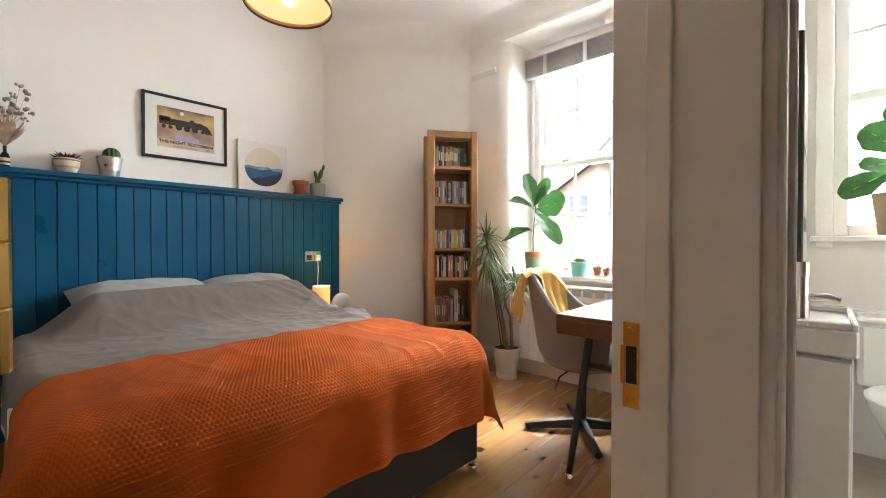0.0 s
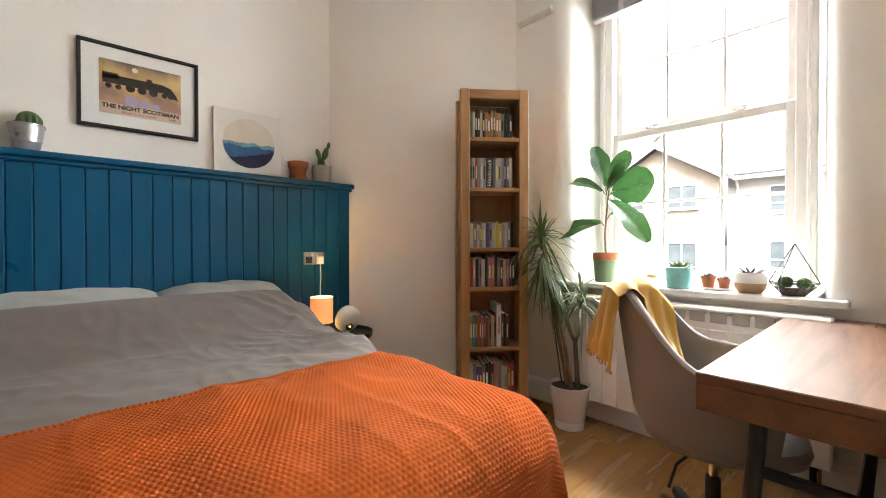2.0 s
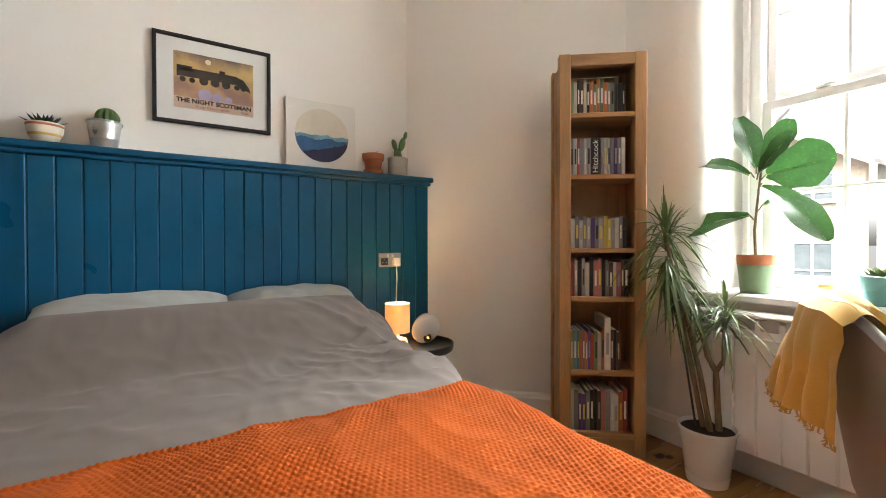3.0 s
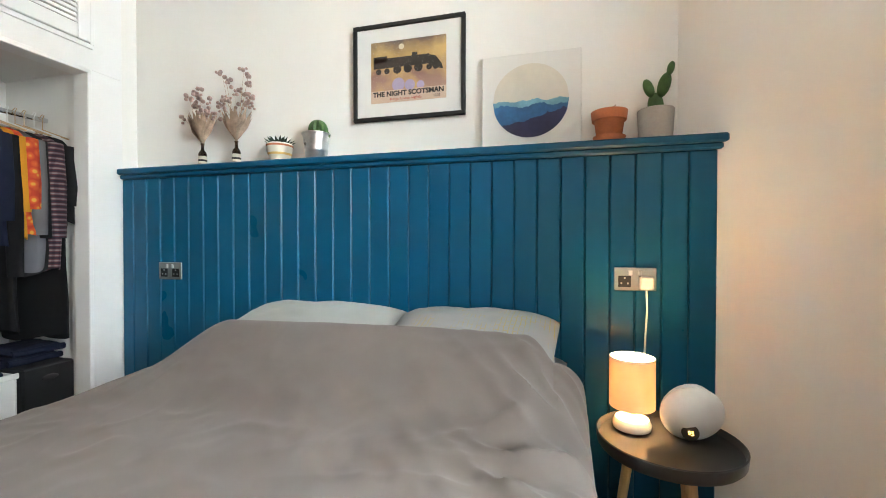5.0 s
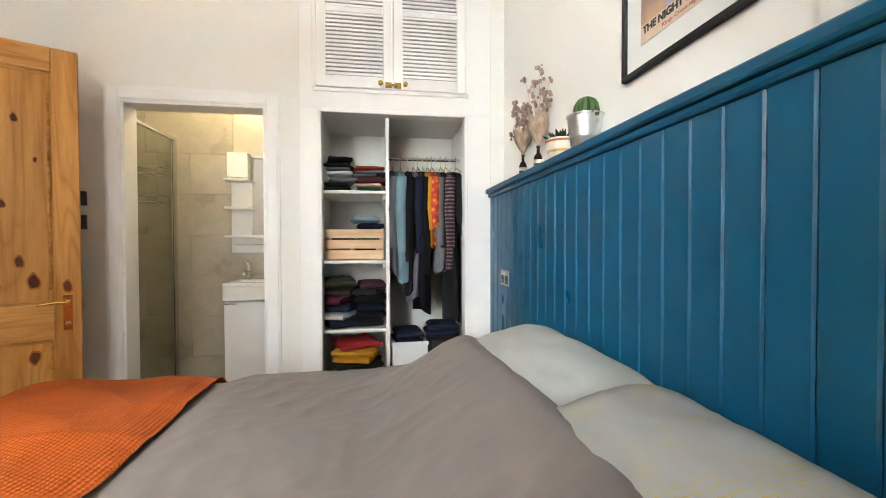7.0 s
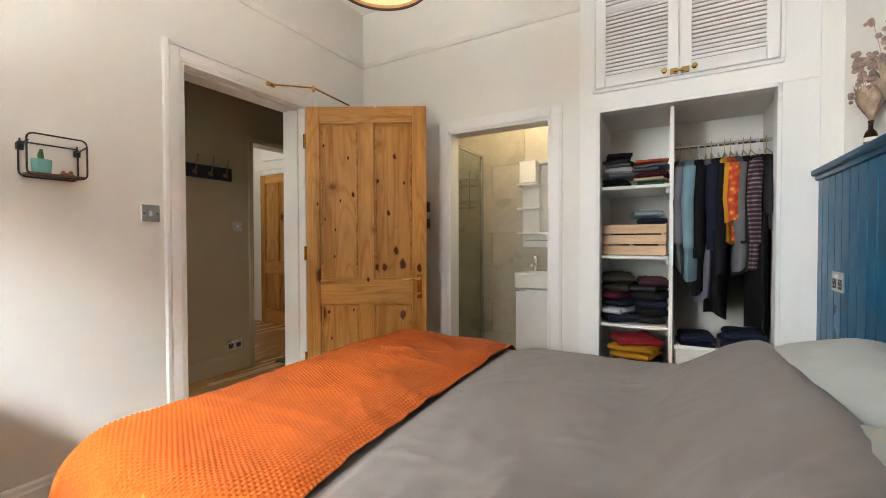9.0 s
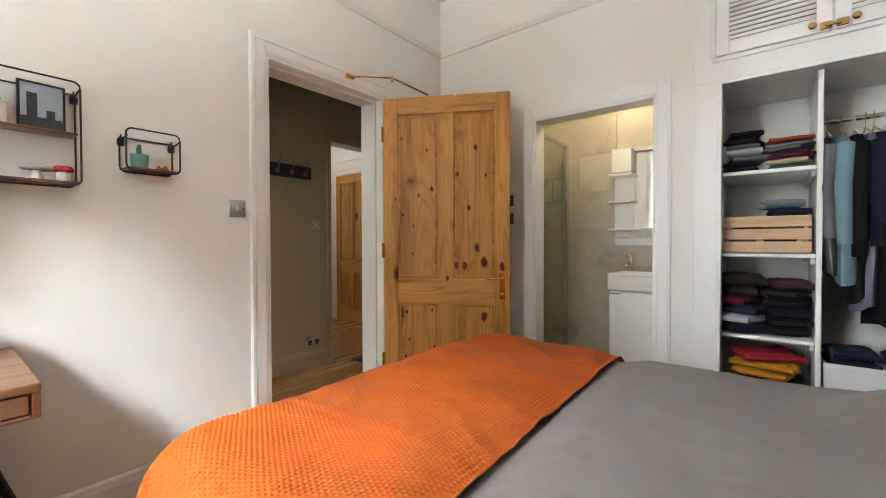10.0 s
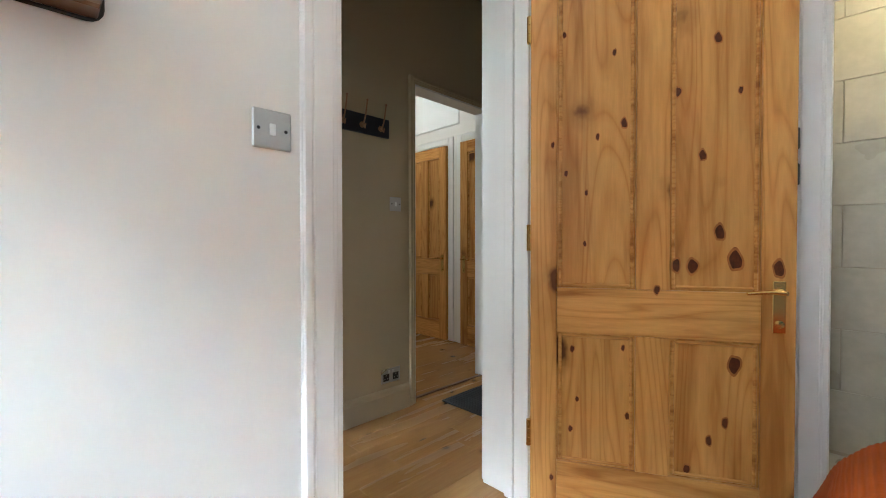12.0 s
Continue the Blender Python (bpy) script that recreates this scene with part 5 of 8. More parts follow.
fig_leaf(fg, (0.03, -0.01, 0.42), (0.12, -0.03, 0.46), 0.018, (0, -0.8, 0.6))
fig_leaf(fg, (0.02, -0.03, 0.57), (0.16, -0.10, 0.72), 0.062, (-0.2, -0.8, 0.4))

# ---- small pots on the sill ----
tp = pot("succulent_pot", "turquoise glazed pot with a pale green succulent", (-1.33, 3.03, SZ), [(0.052, 0), (0.058, 0.004), (0.066, 0.11), (0.062, 0.112), (0.057, 0.09), (0, 0.09)], TEAL, 0.057, 0.10, "succulent")
rosette(tp, 0.105, 26, 0.075, 0.022, surf("pale_succulent", (0.24, 0.33, 0.14), 0.5, var=0.2), 5, 1.0)
ty = thing("pot_tray", "oval white saucer under two terracotta pots", "saucer", (-1.165, 3.06, SZ))
part("dish", Shape().lathe([(0.05, 0), (0.075, 0.004), (0.08, 0.014), (0.075, 0.014), (0.07, 0.008), (0, 0.008)], 30, Matrix.Diagonal((1.0, 0.6, 1, 1))), CERAM, ty, smooth=True)
TP2 = [(0.021, 0), (0.024, 0.002), (0.03, 0.045), (0.034, 0.046), (0.035, 0.062), (0.031, 0.062), (0.028, 0.05), (0, 0.05)]
for px, sc, sd in ((-1.20, 1.0, 3), (-1.13, 0.85, 8)):
    q = pot("terracotta_pot", "tiny terracotta pot with a dark succulent", (px, 3.06, SZ + 0.009), [(r * sc, z * sc) for r, z in TP2], TERRA, 0.028 * sc, 0.055 * sc, "succulent", "tiny pots on the sill")
    rosette(q, 0.058 * sc, 14, 0.045 * sc, 0.016, surf("dusky_succulent", (0.14, 0.10, 0.09), 0.5, var=0.3), sd, 0.8)
tw = pot("succulent_bowl", "round white and natural two-tone pot with a spiky succulent", (-1.02, 3.045, SZ), [(0.040, 0), (0.050, 0.004), (0.062, 0.025), (0.065, 0.048)], surf("natural_clay", (0.50, 0.31, 0.16), 0.7, var=0.1), 0, 0, "succulent")
part("upper", Shape().lathe([(0.065, 0.0482), (0.066, 0.07), (0.060, 0.095), (0.054, 0.096), (0.052, 0.08), (0, 0.08)], 28), CERAM, tw, "white glazed upper half", smooth=True)
part("soil", Shape().lathe([(0, 0.083), (0.053, 0.083), (0.053, 0.087), (0, 0.09)], 18), SOIL, tw)
rosette(tw, 0.09, 18, 0.10, 0.016, surf("purple_succulent", (0.20, 0.13, 0.12), 0.5, var=0.3), 12, 0.65)
te = thing("terrarium", "geometric brass and glass terrarium with two cacti", "terrarium", (-0.86, 3.05, SZ))
rim = [Vector((0.09 * math.cos(radians(60 * k)), 0.09 * math.sin(radians(60 * k)), 0.06)) for k in range(6)]
bas = [Vector((0.045 * math.cos(radians(60 * k + 30)), 0.045 * math.sin(radians(60 * k + 30)), 0.003)) for k in range(6)]
apex = Vector((0.0, 0.02, 0.235))
wire = Shape()
for k in range(6):
    wire.tube([rim[k], rim[(k + 1) % 6]], 0.002, 6).tube([bas[k], bas[(k + 1) % 6]], 0.002, 6).tube([rim[k], bas[k]], 0.002, 6).tube([rim[(k + 1) % 6], bas[k]], 0.002, 6)
wire.tube([rim[0], apex], 0.002, 6).tube([rim[3], apex], 0.002, 6).tube([rim[4], apex], 0.002, 6)
part("wire_frame", wire, BLACKM, te)
gs = Shape()
for k in range(6):
    gs.add([rim[k], rim[(k + 1) % 6], bas[k]], [(0, 1, 2)])
    gs.add([bas[k], bas[(k + 1) % 6], rim[(k + 1) % 6]], [(0, 1, 2)])
g1 = part("glass", gs, SCREEN, te)
g1.visible_shadow = False
part("gravel", Shape().lathe([(0.04, 0.004), (0.07, 0.04), (0.0, 0.045)], 12), surf("grey_gravel", (0.20, 0.18, 0.15), 0.9, var=0.5, scale=80, fine=200, relief=0.8), te)
cactus_ball(te, (-0.03, 0, 0.062), 0.026, 10)
cactus_ball(te, (0.035, 0.01, 0.058), 0.024, 10)

# ---- blind ----
vb = thing("venetian_blind", "grey slatted blind drawn up at the window head with white tapes", "blind", (-1.385, 3.27, 2.565))
SLAT = surf("grey_blind_slat", (0.42, 0.42, 0.42), 0.5, var=0.05)
part("head_rail", Shape().box(-0.565, 0.565, -0.03, 0.03, 0.175, 0.225, 0.003), GLOSS, vb, "white painted head rail")
slm = mesh_of("slat", Shape().box(-0.56, 0.56, -0.025, 0.025, 0, 0.004, 0.001), SLAT)
for k in range(16):
    o = new("slat", slm)
    o.parent = vb
    o.location = (0, 0.001 * (k % 3), 0.018 + k * 0.0098)
part("bottom_rail", Shape().box(-0.56, 0.56, -0.026, 0.026, 0.0, 0.016, 0.003), SLAT, vb)
for x in (-0.36, 0.0, 0.36):
    part("tape", Shape().box(x - 0.016, x + 0.016, -0.030, -0.0275, 0.0, 0.178), WHITEC, vb, "white cloth tape")
part("cord", Shape().tube([(0.53, -0.02, 0.18), (0.535, -0.02, -0.5), (0.56, -0.03, -1.3), (0.585, -0.03, -1.75)], 0.0018, 6), WHITEP, vb)

# ---- radiator ----
rd = thing("radiator", "long white electric panel radiator under the window", "radiator", (-1.33, 2.93, 0))
part("panel", Shape().box(-0.61, 0.61, -0.055, 0.045, 0.145, 0.735, 0.008), GLOSS, rd)
for k in range(14):
    x = -0.605 + k * 0.0871
    part("fin", Shape().box(x + 0.003, x + 0.0841, -0.064, -0.053, 0.15, 0.66, 0.004), GLOSS, rd)
    part("grille_cell", Shape().box(x + 0.008, x + 0.079, -0.058, 0.03, 0.69, 0.742, 0.004), SLAT, rd, "grey louvre cell")
part("top_cap", Shape().box(-0.615, 0.615, -0.066, 0.04, 0.742, 0.762, 0.008), GLOSS, rd)
for x in (-0.5, 0.5):
    part("wall_bracket", Shape().box(x - 0.02, x + 0.02, 0.03, 0.072, 0.3, 0.34).box(x - 0.02, x + 0.02, 0.03, 0.072, 0.6, 0.64), STEEL, rd)
for x in (-0.57, 0.57):
    part("pipe", Shape().tube([(x, 0.02, 0.0), (x, 0.02, 0.16)], 0.008, 8), CHROME, rd, smooth=True)

# ---- desk chair with a throw ----
CT = 14
ch = thing("desk_chair", "grey felt tub swivel chair on a black four-star base", "chair", (-0.965, 2.265, 0), CT)


def tub_h(p):
    a = abs(math.degrees(p))
    t = min(1.0, max(0.0, (a - 28) / 62))
    return 0.905 - 0.235 * t * t * (3 - 2 * t) - 0.02 * max(0.0, (a - 95) / 40)


def tub(p, f, off):
    hh = tub_h(p)
    z = 0.405 + (hh - 0.405) * f
    r = 0.235 + 0.060 * f ** 0.8 + 0.02 * math.cos(p) * f - off
    if f < 0.12:
        r *= 0.86 + 0.14 * math.sqrt(f / 0.12)
    sx = 1.0 + 0.10 * max(0.0, -math.cos(p))
    return Vector((-r * math.cos(p) * sx, r * math.sin(p), z))


PM = radians(128)
sh = Shape().sheet(lambda u, v: tub((u * 2 - 1) * PM, v, 0.0), 44, 14).sheet(lambda u, v: tub((u * 2 - 1) * PM, v, 0.035), 44, 14)
sh.sheet(lambda u, v: tub((u * 2 - 1) * PM, 1.0, 0.035 * v) + Vector((0, 0, 0.012 * math.sin(math.pi * v))), 44, 4)
for e0 in (-PM, PM):
    sh.sheet(lambda u, v, e0=e0: tub(e0, u, 0.035 * v), 14, 2)
part("shell", sh, CHAIRC, ch, smooth=True)
part("seat", Shape().ball((0.02, 0, 0.435), 0.235, 0.225, 0.055, 28, 10, 0.7), CHAIRC, ch, "grey felt seat cushion", smooth=True)
part("underside", Shape().lathe([(0.16, 0.375), (0.20, 0.39), (0.215, 0.42), (0, 0.42)], 30), CHAIRC, ch, smooth=True)
part("gas_lift", Shape().lathe([(0.014, 0.24), (0.014, 0.38)], 16), CHROME, ch, "chrome gas lift", smooth=True)
part("column", Shape().lathe([(0.028, 0.055), (0.028, 0.075), (0.024, 0.08), (0.023, 0.26), (0.016, 0.265)], 18), BLACKM, ch, smooth=True)
part("lever", Shape().tube([(-0.04, -0.06, 0.375), (-0.10, -0.13, 0.33), (-0.12, -0.16, 0.26)], 0.005, 8), BLACKM, ch, smooth=True)
for k in range(4):
    t = radians(90 * k + 36 - CT + 2)
    d, q = Vector((math.cos(t), math.sin(t), 0)), Vector((-math.sin(t), math.cos(t), 0))
    leg = Shape().add([d * 0.015 - q * 0.022 + Vector((0, 0, 0.02)), d * 0.015 + q * 0.022 + Vector((0, 0, 0.02)), d * 0.015 + q * 0.016 + Vector((0, 0, 0.075)), d * 0.015 - q * 0.016 + Vector((0, 0, 0.075)),
                       d * 0.325 - q * 0.020 + Vector((0, 0, 0.012)), d * 0.325 + q * 0.020 + Vector((0, 0, 0.012)), d * 0.325 + q * 0.013 + Vector((0, 0, 0.036)), d * 0.325 - q * 0.013 + Vector((0, 0, 0.036))],
                      [(0, 1, 5, 4), (1, 2, 6, 5), (2, 3, 7, 6), (3, 0, 4, 7), (4, 5, 6, 7), (3, 2, 1, 0)])
    lg = part("star_leg", leg, BLACKM, ch)
    part("glide", Shape().lathe([(0.014, 0), (0.016, 0.004), (0.012, 0.014)], 12, Matrix.Translation(d * 0.305)), RUBBER, lg)

th = thing("throw_blanket", "mustard wool throw with a fringe draped over the chair back", "throw", (-0.965, 2.265, 0), CT)


def throw_pt(u, v, off=0.0):
    """u across the back, v from the seat side up, over and down the outside."""
    p = radians(-44 + 96 * u * (1 if v < 0.5 else 1 - 0.42 * min(1, (v - 0.5) * 3)) + 5 * math.sin(v * 4))
    k = 0.010 * math.sin(u * 19 + 2 * math.sin(v * 5)) + 0.008 * noise.noise(Vector((u * 7, v * 5, 3)))
    if v < 0.45:
        f = v / 0.45
        q = tub(p, 0.42 + 0.58 * f, 0.045)
        q = q + Vector((math.cos(p), -math.sin(p), 0)) * (0.006 + abs(k) + 0.13 * (1 - f) ** 2)
        q.z -= 0.06 * (1 - f)
    elif v < 0.55:
        f = (v - 0.45) / 0.10
        q = tub(p, 1.0, 0.045 - 0.062 * f) + Vector((0, 0, 0.018 * math.sin(math.pi * f) + 0.008 + k * 0.3))
    else:
        f = (v - 0.55) / 0.45
        q = tub(p, 1.0, -0.017) + Vector((-math.cos(p), math.sin(p), 0)) * (0.012 + 0.05 * f + abs(k) * (0.6 + 1.6 * f))
        q.z -= 0.205 * f + 0.03 * math.sin(u * 3) * f - 0.008
        q += Vector((0, -0.03 * f * (u - 0.5), 0))
    return q + Vector((-math.cos(p), math.sin(p), 0)) * off


part("weave", Shape().sheet(lambda u, v: throw_pt(u, v), 48, 70), YELLOW, th, smooth=True)
part("inner_fold", Shape().sheet(lambda u, v: throw_pt(u * 0.94 + 0.03, v, -0.007 if v > 0.5 else 0.006), 30, 50), YELLOW, th, smooth=True)
fr = Shape()
for k in range(60):
    p0 = throw_pt(k / 59, 1.0)
    fr.tube([p0, p0 + Vector((0.004 * math.sin(k * 2.3), 0.004 * math.cos(k * 1.7), -0.012)), p0 + Vector((0.008 * math.sin(k * 1.3), 0.006 * math.cos(k), -0.014))], [0.0024, 0.002, 0.0012], 5)
part("fringe", fr, YELLOW, th, "knotted yellow fringe")

# ---- on the desk ----
bw = thing("bread_crock", "cream ceramic crock with diamond cut-outs and a wooden lid", "crock", (-0.395, 1.93, 0.750))
bw.scale = (0.80, 0.80, 0.86)
prof = [(0.085, 0), (0.094, 0.004), (0.100, 0.03), (0.103, 0.155), (0.098, 0.155), (0.095, 0.02), (0, 0.02)]
part("crock", Shape().lathe(prof, 48), surf("cream_enamel", (0.74, 0.69, 0.60), 0.3, var=0.04), bw, smooth=True)
# flat black diamonds paint the dark inside of each cut-out
dm = Shape()
for r in range(4):
    for k in range(30):
        t = radians(12 * k + 6 * (r % 2))
        m1 = pose(0, 0, 0.094 + 0.0125 * r, 0, 0, math.degrees(t))
        dm.add([(0.1032, -0.0085, 0), (0.1032, 0, -0.0042), (0.1032, 0.0085, 0), (0.1032, 0, 0.0042)], [(0, 1, 2, 3)], m1)
part("pierced_band", dm, INK, bw, "rows of black diamonds for the shade in the cut-outs")
part("lid", Shape().lathe([(0.094, 0.152), (0.102, 0.155), (0.104, 0.164), (0.103, 0.170), (0.0, 0.171)], 48), wood("acacia_lid", (0.60, 0.38, 0.18), (0.45, 0.26, 0.11), 0, 20, 0.4), bw, "pale wooden lid", smooth=True)
tv = thing("monitor", "thin black computer monitor seen from the side on its stand", "monitor", (-0.41, 2.49, 0.750), 4)
part("screen", Shape().box(-0.010, 0.010, -0.27, 0.27, 0.05, 0.425, 0.006), INK, tv)
part("panel", Shape().box(-0.0120, -0.0095, -0.262, 0.262, 0.058, 0.417), surf("dark_screen_glass", (0.012, 0.013, 0.015), 0.08, var=0.1, relief=0), tv, "dark glossy screen")
part("back_shell", Shape().ball((0.010, 0.02, 0.22), 0.016, 0.20, 0.12, 24, 12, 0.45), surf("grey_plastic_shell", (0.12, 0.14, 0.15), 0.4), tv, smooth=True)
part("stand", Shape().tube([(0.014, 0, 0.2), (0.022, 0, 0.05), (0.022, 0, 0.01)], 0.010, 10), BLACKM, tv, smooth=True)
part("foot", Shape().box(-0.05, 0.07, -0.11, 0.11, 0, 0.012, 0.004), BLACKM, tv)
pb = thing("computer_box", "flat black computer box beside the monitor", "computer", (-0.43, 2.32, 0.750))
part("case", Shape().box(-0.09, 0.09, -0.06, 0.06, 0.002, 0.035, 0.005), BLACKM, pb)
part("foot_pad", Shape().box(-0.08, 0.08, -0.05, 0.05, 0, 0.003), RUBBER, pb)
cb = thing("cable_tangle", "tangle of black cables hanging behind the desk", "cables", (-0.29, 2.15, 0))
rc = random.Random(5)
for k in range(11):
    y, pts = rc.uniform(-0.18, 0.35), []
    for i in range(9):
        f = i / 8
        pts.append((0.0 + rc.uniform(-0.025, 0.022), y + 0.09 * math.sin(f * 6 + k) + rc.uniform(-0.02, 0.02), 0.76 - 0.70 * f if k % 3 else 0.55 - 0.45 * math.sin(f * math.pi)))
    part("cable", Shape().tube(pts, 0.0032, 6), RUBBER, cb, smooth=True)
# ---- door leaf ----
def panel_door(name, label, at, turn, w, h, handle=True, side=-1, category="door"):
    """A four-panelled pine door, hinged at its local x = 0; local y is its thickness."""
    e = thing(name, label, category, at, turn)
    st, t = 0.098, 0.040
    mid = w / 2
    rails = ((0.006, 0.205), (0.70, 0.87), (h - 0.115, h))
    for x0, x1 in ((0, st), (w - st, w)):
        part("stile", Shape().box(x0, x1, -t / 2, t / 2, 0.006, h, 0.003), PINE, e)
    for z0, z1 in rails:
        part("rail", Shape().box(st + 0.0005, w - st - 0.0005, -t / 2 + 0.0005, t / 2 - 0.0005, z0, z1, 0.002), PINER, e)
    for z0, z1 in ((0.205, 0.70), (0.87, h - 0.115)):
        part("muntin", Shape().box(mid - 0.055, mid + 0.055, -t / 2 + 0.0005, t / 2 - 0.0005, z0 + 0.0005, z1 - 0.0005, 0.002), PINE, e)
        for x0, x1 in ((st, mid - 0.055), (mid + 0.055, w - st)):
            p = part("panel", Shape().box(x0, x1, -0.006, 0.006, z0, z1), PINE, e)
            for s in (-1, 1):
                f = Shape()
                b, d = 0.019, s * 0.0135
                for a0, a1, c0, c1 in ((x0 + 0.006, x0 + b, z0 + 0.006, z1 - 0.006), (x1 - b, x1 - 0.006, z0 + 0.006, z1 - 0.006), (x0 + b, x1 - b, z0 + 0.006, z0 + b), (x0 + b, x1 - b, z1 - b, z1 - 0.006)):
                    f.box(a0, a1, s * 0.005, d, c0, c1, 0.004)
                part("bead", f, PINER, p)
    if handle:
        for s in (-1, 1):
            hp = part("handle_plate", Shape().box(w - 0.068, w - 0.030, s * t / 2, s * (t / 2 + 0.004), 0.738, 0.912, 0.008), BRASS, e, "polished brass backplate")
            part("lever", Shape().lathe([(0.011, 0), (0.011, 0.012), (0.008, 0.014), (0.008, 0.045)], 14, pose(w - 0.049, s * (t / 2 + 0.003), 0.876, -90 * s, 0, 0)).tube([(w - 0.049, s * (t / 2 + 0.045), 0.876), (w - 0.09, s * (t / 2 + 0.047), 0.879), (w - 0.155, s * (t / 2 + 0.043), 0.872)], [0.008, 0.007, 0.006], 10), BRASS, hp, "brass lever handle", smooth=True)
            part("key_rose", Shape().lathe([(0.014, 0), (0.014, 0.003), (0.006, 0.005)], 16, pose(w - 0.049, s * (t / 2 + 0.003), 0.768, -90 * s, 0, 0)), BRASS, hp, smooth=True)
    return e


dturn = math.degrees(math.atan2(-0.411, -0.754))
DOOR = panel_door("pine_door", "open knotty pine four-panel door with brass lever handles", (-0.262, -0.047, 0), dturn, 0.858, 2.10)
for z in (0.305, 1.06, 1.855):
    hg = part("hinge", Shape().lathe([(0.0085, -0.05), (0.0085, -0.018), (0.0075, -0.017), (0.0085, -0.016), (0.0085, 0.016), (0.0075, 0.017), (0.0085, 0.018), (0.0085, 0.05)], 12, pose(-0.006, -0.026, z)).box(-0.003, 0.003, -0.024, 0.018, z - 0.05, z + 0.05), BRASS, DOOR, "brass butt hinge")
for z in (1.27, 1.39):
    part("bolt", Shape().box(0.79, 0.882, 0.021, 0.040, z - 0.036, z + 0.036, 0.003), BLACKM, DOOR, "small black bolt fitting")
part("latch_plate", Shape().box(0.857, 0.860, -0.012, 0.012, 0.80, 0.96, 0.001), BRASS, DOOR)
part("paint_patch", Shape().box(0.49, 0.50, -0.021, 0.0, 2.088, 2.102), GLOSS, DOOR, "small white paint chip")
# knots in the pine, the larger ones first
rk = random.Random(3)
for k, (kx, kz) in enumerate(((0.641, 1.075), (0.808, 0.952), (0.688, 0.619), (0.505, 0.96), (0.559, 0.957), (0.689, 0.979), (0.632, 1.745), (0.509, 1.573), (0.661, 0.415), (0.612, 0.346), (0.544, 0.235), (0.334, 1.477), (0.443, 0.872), (0.587, 1.345),
                              (0.243, 1.435), (0.131, 1.304), (0.204, 1.228), (0.334, 0.653), (0.156, 0.636), (0.174, 0.446), (0.35, 0.401), (0.081, 0.138), (0.124, 1.827), (0.199, 1.036), (0.082, 1.412), (0.30, 1.74), (0.70, 1.56), (0.15, 0.33))):
    on_panel = (0.098 < kx < 0.374 or 0.484 < kx < 0.76) and (0.205 < kz < 0.70 or 0.87 < kz < 1.985)
    near_bead = on_panel and (min(abs(kx - e) for e in (0.098, 0.374, 0.484, 0.76)) < 0.022)
    ky = -0.0061 if on_panel and not near_bead else -0.0136 if near_bead else -0.0201
    kr, ph = (0.020 if k < 6 else 0.0115 if k < 14 else 0.0075) * rk.uniform(0.8, 1.15), rk.uniform(0, 6)
    def knot_shape(size, lift):
        ring = []
        for i in range(18):
            q = i * math.pi / 9
            ring.append((kx + kr * size * 0.78 * math.cos(q) * (1 + 0.16 * math.sin(2 * q + ph)), kz + kr * size * 1.35 * math.sin(q) * (1 + 0.14 * math.sin(3 * q + ph))))
        return Shape().add([(a, ky - lift, b) for a, b in ring] + [(a, ky + 0.0004, b) for a, b in ring], [tuple(range(18))] + [(i, i + 18, (i + 1) % 18 + 18, (i + 1) % 18) for i in range(18)])
    kn = part("knot", knot_shape(1.0, 0.0007), KNOT, DOOR, "dark red-brown pine knot")
    part("knot_ring", knot_shape(1.35, 0.0004), HALO, kn)
# door closer arm
dc = thing("door_closer", "slim brass overhead door closer arm", "door closer", (-0.30, 0.27, 2.155))
part("bracket", Shape().box(0.0, 0.022, -0.03, 0.03, -0.012, 0.012, 0.003), BRASS, dc)
part("arm", Shape().tube([(0.0, 0, 0), (-0.16, -0.20, 0.012)], 0.006, 8), BRASS, dc, smooth=True)
part("forearm", Shape().tube([(-0.16, -0.20, 0.012), (-0.255, -0.44, -0.052)], 0.007, 8), BRASS, dc, smooth=True)
part("pivot", Shape().lathe([(0.010, -0.012), (0.010, 0.022)], 12, pose(-0.16, -0.20, 0.0)), BRASS, dc)
# strike plate in the lining
sp = thing("strike_plate", "polished brass strike plate on the white door lining", "strike plate", (-0.218, 0.785, 0.85))
sp.scale = (1.15, 1.0, 1.3)
part("plate", Shape().box(-0.012, 0.014, -0.003, 0.0, -0.062, -0.028, 0.001).box(-0.012, 0.014, -0.003, 0.0, 0.028, 0.062, 0.001).box(-0.016, -0.008, -0.003, 0.0, -0.028, 0.028, 0.001).box(0.009, 0.014, -0.003, 0.0, -0.028, 0.028, 0.001), BRASS, sp)
# no hole is cut: a black sheet paints its dark inside
part("recess", Shape().box(-0.0075, 0.0085, -0.0012, 0.0, -0.027, 0.027), INK, sp, "black patch for the shade in the latch hole")
for z in (-0.05, 0.05):
    part("screw", Shape().lathe([(0.005, 0), (0.004, 0.001)], 10, pose(0.0, -0.003, z, 90, 0, 0)), BRASS, sp)


def switch_plate(label, at, turn):
    e = thing("light_switch", label, "light switch", at, turn, "steel light switches")
    part("plate", Shape().box(-0.043, 0.043, -0.007, 0, -0.043, 0.043, 0.003), STEEL, e)
    part("rocker", Shape().box(-0.007, 0.007, -0.011, -0.006, -0.013, 0.013, 0.002), WHITEP, e, "white rocker")
    for k in (-0.03, 0.03):
        part("screw", Shape().lathe([(0.004, 0), (0.0035, 0.001)], 10, pose(k, -0.007, 0, 90, 0, 0)), INK, e)
    return e


switch_plate("brushed steel single light switch beside the doorway", (XE, 0.960, 1.288), -90)


